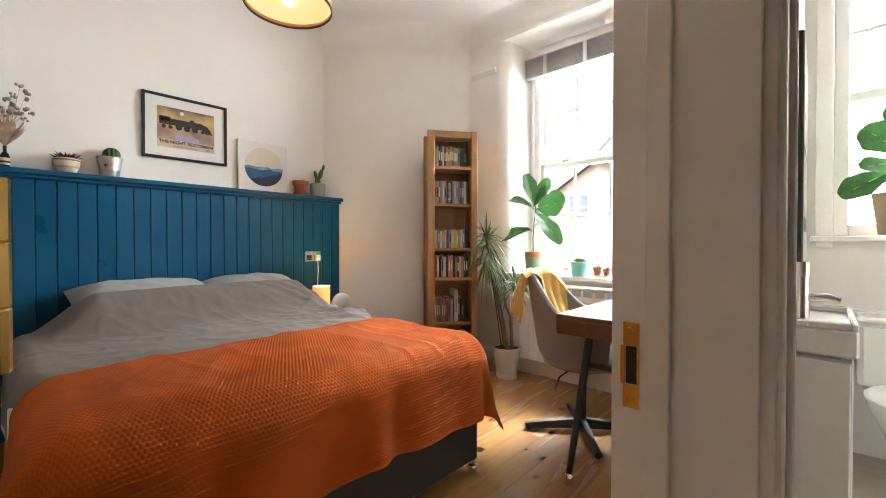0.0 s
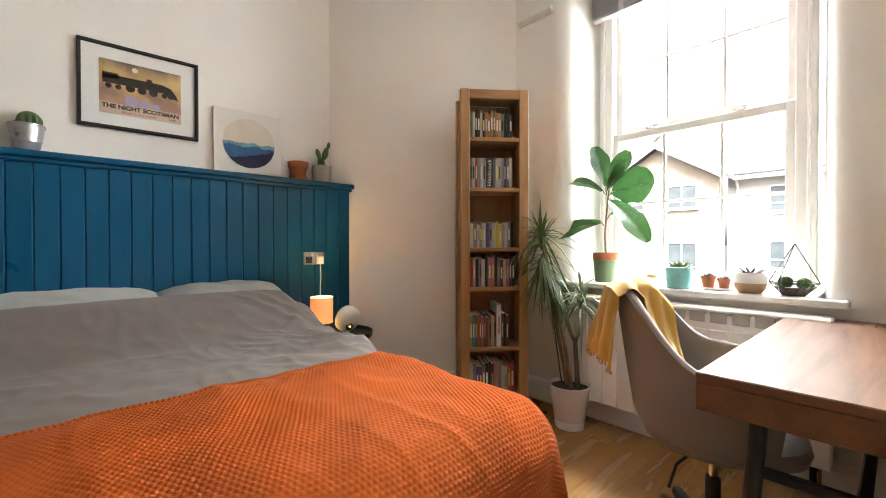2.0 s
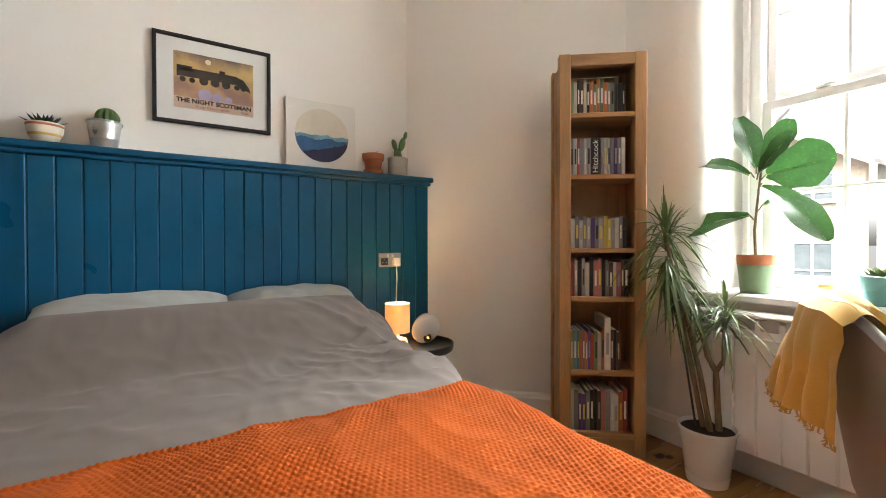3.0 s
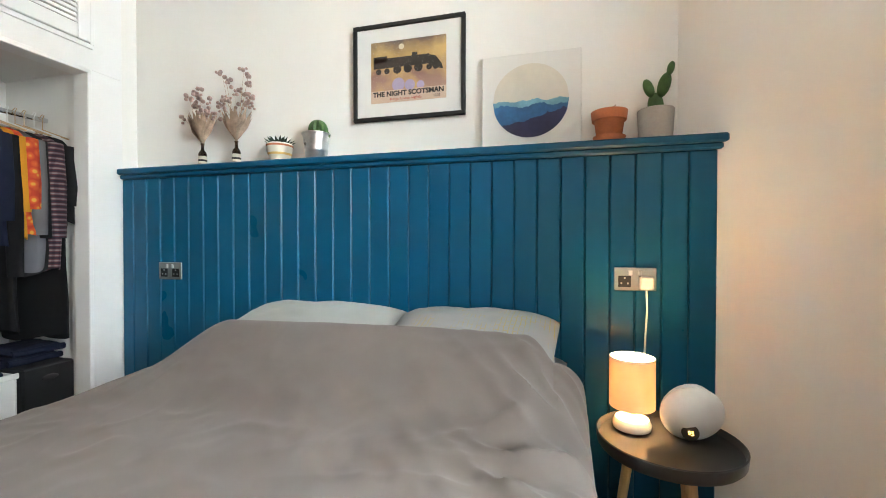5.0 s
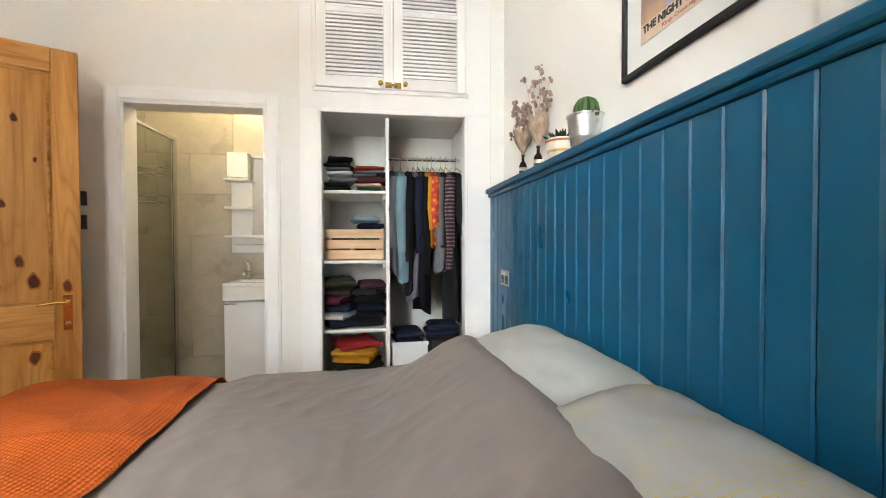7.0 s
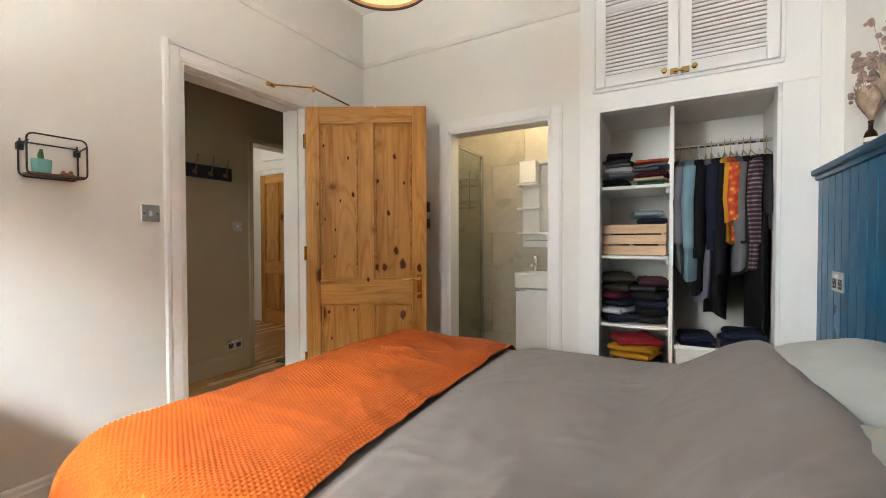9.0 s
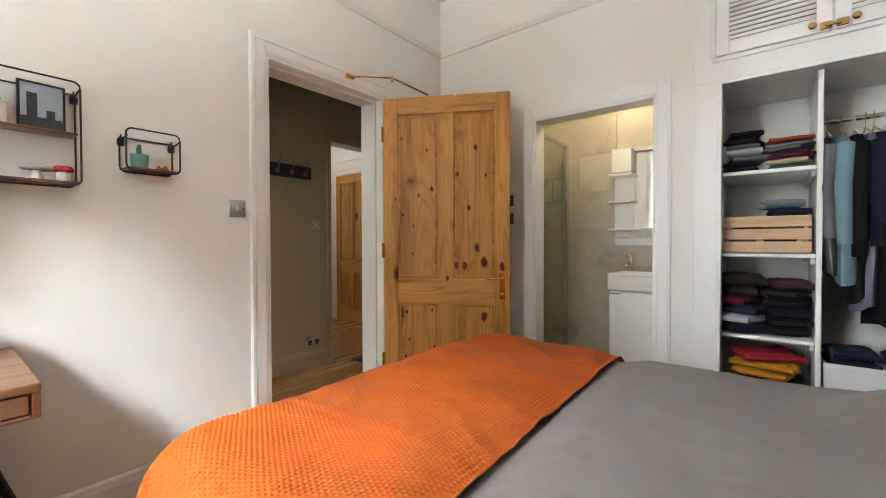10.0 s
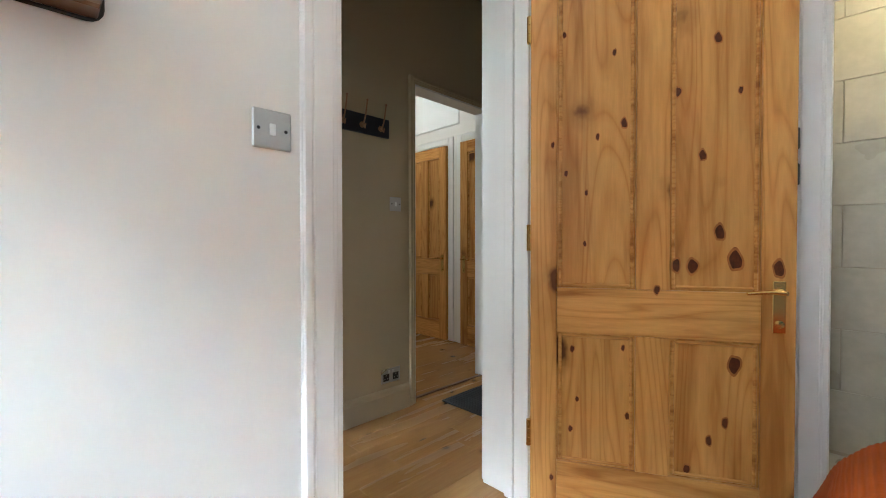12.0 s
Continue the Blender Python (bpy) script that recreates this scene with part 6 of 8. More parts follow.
# ---- wire wall shelves ----
def wire_shelf(name, label, y0, y1, z0, z1, tiers, depth=0.10):
    e = thing(name, label, "wall shelf", (XE, (y0 + y1) / 2, z0), 0, "black wire wall shelves")
    w, h, r = (y1 - y0) / 2, z1 - z0, 0.0035

    def loop(x, c=0.022):
        pts = []
        for cy, cz, a0 in ((w - c, h - c, 0), (-w + c, h - c, 90), (-w + c, c, 180), (w - c, c, 270)):
            pts += [(x, cy + c * math.cos(radians(a0 + 22.5 * k)), cz + c * math.sin(radians(a0 + 22.5 * k))) for k in range(5)]
        return pts + [pts[0]]
    part("front_loop", Shape().tube(loop(-depth), r, 8), BLACKM, e, smooth=True)
    part("back_loop", Shape().tube([(x, y, min(z, h - 0.025)) for x, y, z in loop(-0.006)], r, 8), BLACKM, e, smooth=True)
    for y in (-w + 0.004, w - 0.004):
        part("side_rod", Shape().tube([(-depth, y, h - 0.03), (-0.006, y, h - 0.04)], r, 8), BLACKM, e)
        part("hook", Shape().box(-0.014, 0.0, y - 0.012, y + 0.012, h - 0.06, h - 0.03, 0.003).tube([(-0.008, y, h - 0.03), (-0.012, y, h - 0.012)], 0.003, 6), BLACKM, e)
    for z in tiers:
        part("board", Shape().box(-depth + 0.004, -0.004, -w + 0.006, w - 0.006, z, z + 0.009, 0.002), WALNUT, e, "thin brown shelf board")
    return e


wire_shelf("wire_shelf", "two-tier black wire wall shelf with brown boards", 1.575, 2.02, 1.33, 1.71, (0.004, 0.185))
wire_shelf("wire_shelf", "small square black wire wall shelf", 1.247, 1.438, 1.412, 1.578, (0.004,))
TZ = 1.33 + 0.0145
UZ = 1.33 + 0.1945
pp = thing("framed_photo", "small black framed photograph of a stone tower", "picture frame", (-0.285, 1.672, UZ), 4)
part("frame", Shape().box(-0.01, 0.004, -0.064, -0.057, 0, 0.17).box(-0.01, 0.004, 0.057, 0.064, 0, 0.17).box(-0.01, 0.004, -0.0568, 0.0568, 0.163, 0.17).box(-0.01, 0.004, -0.0568, 0.0568, 0, 0.007), INK, pp)
part("photo", Shape().box(-0.007, 0.002, -0.057, 0.057, 0.007, 0.163), surf("pale_sky_photo", (0.36, 0.42, 0.50), 0.4, var=0.25, scale=9), pp)
part("tower_shape", Shape().box(-0.0078, -0.0068, 0.012, 0.040, 0.03, 0.13).box(-0.0079, -0.0069, -0.056, 0.056, 0.008, 0.045).box(-0.0078, -0.0068, -0.035, -0.012, 0.03, 0.075), surf("dark_stone_photo", (0.045, 0.05, 0.058), 0.4, var=0.4, scale=40), pp, "dark tower and roofs")
wc = pot("cactus_pot", "white pot with a small dark cactus", (-0.30, 1.80, UZ), [(0.035, 0), (0.038, 0.003), (0.042, 0.07), (0.038, 0.07), (0.036, 0.06), (0, 0.06)], CERAM, 0.036, 0.064, "cactus")
cactus_ball(wc, (0, 0, 0.085), 0.024, 10, 1.2)
DUCK = surf("yellow_plastic_duck", (0.70, 0.50, 0.03), 0.4, var=0.06)
for yy, a in ((1.80, 20), (1.865, -15)):
    d = thing("toy_duck", "small yellow toy duck", "toy", (-0.30, yy, TZ), a, "toy ducks")
    part("body", Shape().ball((0, 0, 0.012), 0.012, 0.020, 0.012, 14, 8), DUCK, d, smooth=True)
    part("head", Shape().ball((0, -0.011, 0.030), 0.009, n=12, k=8), DUCK, d, smooth=True)
    part("beak", Shape().ball((0, -0.021, 0.029), 0.005, 0.006, 0.002, 10, 6), surf("orange_beak", (0.6, 0.2, 0.03), 0.4), d, smooth=True)
ms = thing("stone_mushroom", "speckled grey stone mushroom ornament", "ornament", (-0.31, 1.69, TZ))
part("stalk", Shape().lathe([(0.017, 0), (0.019, 0.003), (0.014, 0.02), (0.013, 0.035)], 18), CERAM, ms, smooth=True)
part("cap", Shape().lathe([(0.013, 0.03), (0.042, 0.033), (0.046, 0.038), (0.040, 0.048), (0.022, 0.056), (0, 0.058)], 24), CONC, ms, smooth=True)
mr2 = thing("red_mushroom_jar", "small white jar with a red mushroom lid", "jar", (-0.30, 1.618, TZ))
part("jar", Shape().lathe([(0.020, 0), (0.022, 0.003), (0.022, 0.032), (0.018, 0.036)], 20), CERAM, mr2, smooth=True)
part("lid", Shape().lathe([(0.020, 0.036), (0.030, 0.038), (0.031, 0.046), (0.024, 0.056), (0, 0.060)], 20), surf("red_glaze", (0.60, 0.02, 0.03), 0.3), mr2, "glossy red lid", smooth=True)
tq = pot("cactus_pot", "pale turquoise pot with a small upright cactus", (-0.305, 1.382, 1.4265), [(0.026, 0), (0.029, 0.003), (0.033, 0.055), (0.030, 0.055), (0.028, 0.045), (0, 0.045)], TEAL, 0.028, 0.05, "cactus")
part("stalk", Shape().tube([(0, 0, 0.045), (0.001, 0.002, 0.075), (0, 0, 0.098)], [0.009, 0.010, 0.005], 9), CACTUS, tq, smooth=True)
sc = thing("curio", "small brown carved curio", "ornament", (-0.305, 1.30, 1.4265))
part("base", Shape().ball((0, 0, 0.006), 0.016, 0.026, 0.006, 14, 6).ball((0, -0.012, 0.014), 0.008, n=8, k=6).ball((0.003, 0.012, 0.013), 0.007, n=8, k=6), surf("brown_carving", (0.30, 0.14, 0.07), 0.5, var=0.3), sc, smooth=True)
# trailing plant from the shelf
tr2 = pot("trailing_plant", "pale trailing plant hanging from the wall shelf", (-0.30, 1.955, TZ), [(0.035, 0), (0.038, 0.003), (0.042, 0.06), (0.038, 0.06), (0.036, 0.05), (0, 0.05)], CERAM, 0.036, 0.056, "plant")
rt = random.Random(8)
lv = Shape()
for k in range(9):
    l, y = rt.uniform(0.18, 0.36), rt.uniform(-0.05, 0.05)
    pts = [(0, 0, 0.056), (-0.035, y, 0.07)] + [(-0.055 + 0.008 * math.sin(i + k), y + 0.010 * math.sin(i * 1.3 + k), 0.04 - l * i / 8) for i in range(9)]
    part("strand", Shape().tube(pts, 0.0011, 5), STEM, tr2)
    for p in pts[2:]:
        for j in range(4):
            lv.ball((p[0] + rt.uniform(-0.011, 0.011), p[1] + rt.uniform(-0.013, 0.013), p[2] + rt.uniform(-0.015, 0.015)), 0.0065, 0.0065, 0.003, 6, 4)
part("leaves", lv, leaf_mat("pale_trailing_leaf", (0.34, 0.37, 0.26), (0.52, 0.53, 0.44)), tr2, smooth=True)

# ---- pendant ----
pd = thing("pendant_light", "lit drum pendant light with a dark-rimmed linen shade", "pendant light", (-1.63, 0.83, 2.085))
part("shade", Shape().lathe([(0.178, 0.0), (0.178, 0.20), (0.175, 0.20), (0.175, 0.0)], 56, cap=False), PSHADE, pd, smooth=True)
part("lower_rim", Shape().lathe([(0.1795, -0.002), (0.1795, 0.006), (0.1735, 0.006), (0.1735, -0.002), (0.1795, -0.002)], 56, cap=False), surf("dark_shade_trim", (0.05, 0.03, 0.02), 0.8), pd, "dark lower trim", smooth=True)
part("diffuser", Shape().lathe([(0.0, 0.018), (0.1725, 0.018), (0.1725, 0.020), (0.0, 0.020)], 56), glow("pendant_diffuser", (1.0, 0.50, 0.18), 0.14, (0.8, 0.75, 0.65)), pd, "glowing cream diffuser")
part("finial", Shape().lathe([(0.012, 0.008), (0.02, 0.012), (0.02, 0.018), (0.0, 0.018)], 16), glow("bright_lamp_centre", (1.0, 0.85, 0.6), 1.5), pd)
part("flex", Shape().tube([(0, 0, 0.02), (0, 0, H - 2.085)], 0.004, 8), WHITEP, pd)
part("ceiling_rose", Shape().lathe([(0.045, H - 2.085 - 0.028), (0.05, H - 2.085 - 0.02), (0.05, H - 2.085)], 24), WHITEP, pd, smooth=True)

# ---- louvred cupboard over the wardrobe ----
lc = thing("louvred_cupboard", "white louvred cupboard doors with brass knobs and latch", "cupboard", (0, YS + 0.012, 0))
part("cupboard_frame", Shape().box(-3.04, -2.11, 0.0, 0.012, 2.055, 2.075, 0.002).box(-2.125, -2.105, 0.0, 0.012, 2.075, 2.93, 0.002).box(-3.045, -3.025, 0.0, 0.012, 2.075, 2.93, 0.002).box(-3.045, -2.105, 0.0, 0.012, 2.93, 2.95, 0.002), GLOSS, lc)
for x0, x1 in ((-3.022, -2.580), (-2.572, -2.128)):
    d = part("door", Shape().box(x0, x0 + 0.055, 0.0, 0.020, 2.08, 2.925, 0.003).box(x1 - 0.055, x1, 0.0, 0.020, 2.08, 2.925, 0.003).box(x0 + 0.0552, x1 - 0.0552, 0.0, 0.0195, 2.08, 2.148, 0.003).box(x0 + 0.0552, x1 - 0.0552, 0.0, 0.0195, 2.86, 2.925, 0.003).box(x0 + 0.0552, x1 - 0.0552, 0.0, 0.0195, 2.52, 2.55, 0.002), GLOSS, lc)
    # grey sheet: the shade between the slats is put into its colour
    part("door_backing", Shape().box(x0 + 0.05, x1 - 0.05, 0.0, 0.003, 2.145, 2.865), CONC, d, "grey sheet giving the shade behind the louvres")
    w = x1 - x0 - 0.1108
    me = mesh_of("louvre", Shape().box(0, w, -0.002, 0.002, -0.0115, 0.0115, 0.001, pose(0, 0.0115, 0, 30, 0, 0)), GLOSS)
    for k in range(30):
        o = new("louvre", me)
        o.parent = d
        o.location = (x0 + 0.0554, 0, 2.162 + k * 0.0235)
    kx = -2.648 if x0 < -2.6 else -2.502
    part("knob", Shape().lathe([(0.007, 0), (0.006, 0.012), (0.014, 0.018), (0.016, 0.026), (0.010, 0.033), (0, 0.034)], 18, pose(kx, 0.020, 2.106, -90, 0, 0)), BRASS, d, "round brass knob", smooth=True)
part("latch", Shape().box(-2.625, -2.585, 0.020, 0.026, 2.086, 2.120, 0.002).box(-2.568, -2.53, 0.020, 0.026, 2.086, 2.120, 0.002).box(-2.60, -2.545, 0.026, 0.032, 2.096, 2.110, 0.002), BRASS, lc, "brass box latch")
# ---- wardrobe fittings and clothes ----
WY0, WY1 = -1.30, -0.745
wd = thing("wardrobe_fittings", "white open wardrobe shelving with a divider and rail", "shelving", (0, 0, 0))
part("divider", Shape().box(-2.553, -2.531, WY0, WY1, 0, 1.955, 0.002), GLOSS, wd)
SHZ = (1.485, 1.052, 0.622, 0.20)
for z in SHZ:
    part("shelf", Shape().box(-2.5305, -2.131, WY0, WY1 - 0.005, z - 0.02, z, 0.003), GLOSS, wd)
    part("batten", Shape().box(-2.5300, -2.512, WY0 + 0.02, WY1 - 0.04, z - 0.052, z - 0.0205, 0.002), GLOSS, wd)
part("rail", Shape().tube([(-3.05, -1.0, 1.735), (-2.5535, -1.0, 1.735)], 0.0125, 14), CHROME, wd, "chrome hanging rail", smooth=True)
part("base_shelf", Shape().box(-3.05, -2.5535, WY0, WY1 - 0.005, 0.30, 0.32, 0.003), GLOSS, wd)

CL = {"black": (0.010, 0.010, 0.012), "navy": (0.012, 0.016, 0.035), "grey": (0.14, 0.14, 0.155), "charcoal": (0.022, 0.022, 0.024), "white": (0.48, 0.49, 0.51), "red": (0.34, 0.022, 0.030), "rust": (0.32, 0.055, 0.025),
      "maroon": (0.10, 0.012, 0.030), "mustard": (0.55, 0.25, 0.02), "olive": (0.030, 0.028, 0.018), "denim": (0.16, 0.26, 0.31), "paleblue": (0.22, 0.30, 0.34), "green": (0.03, 0.09, 0.06), "cream": (0.60, 0.47, 0.33), "lilac": (0.17, 0.16, 0.21), "orange": (0.60, 0.10, 0.012), "plum": (0.075, 0.028, 0.040)}
CM = {k: cloth(k + "_garment", c, 0.92, 500, 0.2, 0.35, 0.0) for k, c in CL.items()}
WORD = {"paleblue": "pale blue"}


def folded(col, at, size, turn, seed, mess=1.0):
    """A folded garment: a soft rounded slab with layered edges."""
    e = thing("folded_garment", "%s folded garment in a wardrobe pile" % WORD.get(col, col), "clothes", at, turn, "folded clothes")
    sx, sy, sz = size
    rnd = random.Random(seed)

    def fn(sgn):
        def f(u, v):
            x, y = u * 2 - 1, v * 2 - 1
            ed = max(0.0, 1 - abs(x) ** 6) ** 0.5 * max(0.0, 1 - abs(y) ** 6) ** 0.5
            n0 = noise.noise(Vector((x * 2.2 + seed, y * 2.2, 0))) * 0.30 * mess + noise.noise(Vector((x * 5 + seed, y * 5, 4))) * 0.12 * mess
            return Vector((sx * x * (1 + 0.03 * math.sin(y * 4 + seed)), sy * y * (1 + 0.04 * math.sin(x * 5 + seed)), sz * (0.5 + 0.5 * sgn * ed * (1 + n0 * 0.7) if sgn > 0 else 0.5 - 0.5 * ed)))
        return f
    part("cloth", Shape().sheet(fn(1), 14, 14).sheet(fn(-1), 14, 14), CM[col], e, smooth=True)
    part("fold_edge", Shape().tube([(-sx * 0.94, sy * 0.97, sz * 0.5), (-sx * 0.3, sy * 1.0, sz * 0.56), (sx * 0.4, sy * 1.0, sz * 0.48), (sx * 0.94, sy * 0.97, sz * 0.52)], sz * 0.34, 8), CM[col], e, smooth=True)
    return e


def pile(x, y, z, cols, sx, sy, seed, hs=(0.024, 0.045), mess=1.0):
    rnd = random.Random(seed)
    for k, c in enumerate(cols):
        h = rnd.uniform(*hs)
        folded(c, (x + rnd.uniform(-0.018, 0.018), y + rnd.uniform(-0.022, 0.018), z), (sx * rnd.uniform(0.82, 1.05), sy * rnd.uniform(0.86, 1.08), h), rnd.uniform(-14, 14) * mess, seed * 10 + k, mess)
        z += h * 0.93
    return z


pile(-2.235, -0.90, 1.485, ["black", "black", "grey", "white", "grey", "charcoal", "black"], 0.088, 0.12, 1, (0.022, 0.042))
pile(-2.43, -0.90, 1.485, ["green", "cream", "maroon", "plum", "grey", "lilac", "rust"], 0.092, 0.12, 2, (0.016, 0.03))
# crate with clothes
cr = thing("wooden_crate", "small slatted pine crate on the wardrobe shelf", "crate", (-2.335, -0.93, 1.052))
for yy in (0.14, -0.14):
    for k in range(3):
        part("slat", Shape().box(-0.182, 0.182, yy - 0.006, yy + 0.006, 0.006 + k * 0.066, 0.062 + k * 0.066, 0.002), CRATEW, cr)
for xx in (-0.174, 0.174):
    for k in range(3):
        part("slat", Shape().box(xx - 0.006, xx + 0.006, -0.133, 0.133, 0.006 + k * 0.066, 0.062 + k * 0.066, 0.002), CRATEW, cr)
    for yy in (0.121, -0.121):
        part("corner_post", Shape().box(xx - 0.02 if xx > 0 else xx + 0.0065, xx - 0.0065 if xx > 0 else xx + 0.02, yy - 0.012, yy + 0.012, 0, 0.19, 0.002), CRATEW, cr)
part("floor_board", Shape().box(-0.165, 0.165, -0.132, 0.132, 0.006, 0.014), CRATEW, cr)
z = pile(-2.41, -0.93, 1.068, ["black", "black", "green", "rust", "navy", "paleblue"], 0.085, 0.10, 3, (0.042, 0.055))
pile(-2.24, -0.93, 1.068, ["maroon", "paleblue", "charcoal"], 0.075, 0.10, 4, (0.04, 0.05))
pile(-2.24, -0.90, 0.622, ["navy", "white", "navy", "maroon", "olive", "olive"], 0.096, 0.13, 5, (0.045, 0.066), 2.0)
pile(-2.43, -0.91, 0.622, ["black", "black", "navy", "black", "charcoal", "plum"], 0.092, 0.13, 6, (0.04, 0.06), 2.0)
pile(-2.34, -0.90, 0.20, ["black", "navy", "charcoal", "black", "olive", "mustard", "mustard", "red"], 0.15, 0.13, 7, (0.035, 0.055), 2.0)


def hung(col, x, length, width, seed, shirt=True, mat=None, word=None):
    """A garment on a hanger: shoulders, hanging folds and sleeves, seen edge on."""
    e = thing("hanging_garment", "%s garment on a hanger" % (word or WORD.get(col, col)), "clothes", (x, -0.98, 1.735), 0, "hanging clothes")
    rnd = random.Random(seed)
    mt = mat or CM[col]
    th = rnd.uniform(0.032, 0.050)

    def fn(u, v):
        a = u * 2 * math.pi
        z = -0.10 - length * 1.08 * v
        sh = min(1.0, 0.35 + 1.3 * v ** 0.5) if v < 0.3 else 1.0
        wy = width * (0.45 + 0.55 * min(1.0, v / 0.14) ** 0.5) * (1 + 0.10 * v)
        wx = th * (0.55 + 0.6 * sh) * (1 + 0.25 * math.sin(a * 3 + seed + v * 2) * v)
        n0 = 0.012 * noise.noise(Vector((math.cos(a) * 1.5 + seed, math.sin(a) * 2, v * 3)))
        return Vector((wx * math.cos(a) + n0 + 0.012 * math.sin(v * 3 + seed), wy * math.sin(a) * (1 + 0.04 * math.sin(a * 5 + seed)), z + 0.02 * math.sin(a * 2 + seed) * v))
    part("cloth", Shape().sheet(fn, 36, 22), mt, e, smooth=True)
    if shirt:
        part("sleeve", Shape().tube([(0.0, width * 0.93, -0.16), (0.012, width * 1.12, -0.36), (0.004, width * 1.10, -0.16 - length * 0.72)], [0.036, 0.034, 0.027], 12), mt, e, smooth=True)
    part("hanger", Shape().tube([(0, 0.0, -0.055), (0, 0.0, 0.0), (0, 0.012, 0.0175), (0, 0.0, 0.022), (0, -0.014, 0.012)], 0.0018, 6).tube([(0, -0.18, -0.115), (0, 0, -0.055), (0, 0.18, -0.115)], 0.004, 6), BEECH if seed % 3 else WHITEP, e)
    return e


PLAID, nt, bb = nodes_of("plaid_flannel", 0.9)
co = coords(nt, jitter=False)
wv1, wv2 = nt.nodes.new("ShaderNodeTexWave"), nt.nodes.new("ShaderNodeTexWave")
wv1.bands_direction, wv2.bands_direction = "Z", "Y"
for wvx in (wv1, wv2):
    wvx.inputs["Scale"].default_value, wvx.inputs["Distortion"].default_value = 13.0, 0.8
    nt.links.new(co, wvx.inputs["Vector"])
c1 = ramp(nt, wv1.outputs["Fac"], [(0.1, (0.028, 0.018, 0.030)), (0.6, (0.10, 0.026, 0.036)), (0.97, (0.22, 0.18, 0.18))])
c2 = ramp(nt, wv2.outputs["Fac"], [(0.2, (0.45, 0.4, 0.5)), (0.8, (1, 1, 1))])
nt.links.new(mixed(nt, c1, c2, 0.8, "MULTIPLY"), bb.inputs["Base Color"])
PATT, nt, bb = nodes_of("orange_patterned_cotton", 0.85)
co = coords(nt, jitter=False)
vo = nt.nodes.new("ShaderNodeTexVoronoi")
vo.inputs["Scale"].default_value = 32
nt.links.new(co, vo.inputs["Vector"])
nt.links.new(ramp(nt, vo.outputs["Distance"], [(0.2, (0.62, 0.33, 0.04)), (0.35, (0.58, 0.09, 0.015)), (0.7, (0.40, 0.03, 0.01))]), bb.inputs["Base Color"])

hung("grey", -2.585, 0.62, 0.19, 1)
hung("denim", -2.635, 0.66, 0.21, 2, word="light denim")
hung("black", -2.685, 0.74, 0.20, 3)
hung("lilac", -2.722, 0.78, 0.19, 4, False)
hung("navy", -2.752, 0.52, 0.21, 5)
hung("black", -2.788, 0.86, 0.20, 6)
hung("mustard", -2.818, 0.46, 0.20, 7)
hung("orange", -2.848, 0.44, 0.21, 8, True, PATT, "orange patterned")
hung("grey", -2.880, 0.60, 0.20, 9)
hung("charcoal", -2.910, 0.62, 0.19, 10)
hung("plum", -2.945, 0.62, 0.215, 11, True, PLAID, "red and grey plaid")
hung("black", -2.985, 0.92, 0.20, 12, False)
hung("charcoal", -3.02, 0.40, 0.19, 13)
bx = thing("storage_box", "white plastic storage box holding dark jeans", "storage box", (-2.68, -0.93, 0.32))
part("tub", Shape().box(-0.112, 0.112, -0.15, 0.15, 0, 0.008, 0.003).box(-0.115, -0.108, -0.15, 0.15, 0.005, 0.20, 0.003).box(0.108, 0.115, -0.15, 0.15, 0.005, 0.20, 0.003).box(-0.1078, 0.1078, 0.143, 0.15, 0.005, 0.20, 0.003).box(-0.1078, 0.1078, -0.15, -0.143, 0.005, 0.20, 0.003), WHITEP, bx)
part("rim", Shape().box(-0.12, 0.12, 0.1505, 0.158, 0.18, 0.205, 0.003), WHITEP, bx)
pile(-2.68, -0.93, 0.335, ["navy", "navy", "navy", "navy", "navy"], 0.097, 0.13, 8, (0.045, 0.065))
b2 = thing("fabric_box", "grey fabric storage box with dark clothes", "storage box", (-2.92, -0.93, 0.32))
part("body", Shape().box(-0.105, 0.105, -0.15, 0.15, 0, 0.21, 0.008), CM["charcoal"], b2)
# black oval on the solid side paints the shade of a hand hole
part("handle_hole", Shape().ball((0, 0.151, 0.15), 0.035, 0.004, 0.014, 16, 6), INK, b2)
pile(-2.90, -0.95, 0.53, ["navy", "navy"], 0.11, 0.14, 9, (0.04, 0.05))
# ---- shower room ----


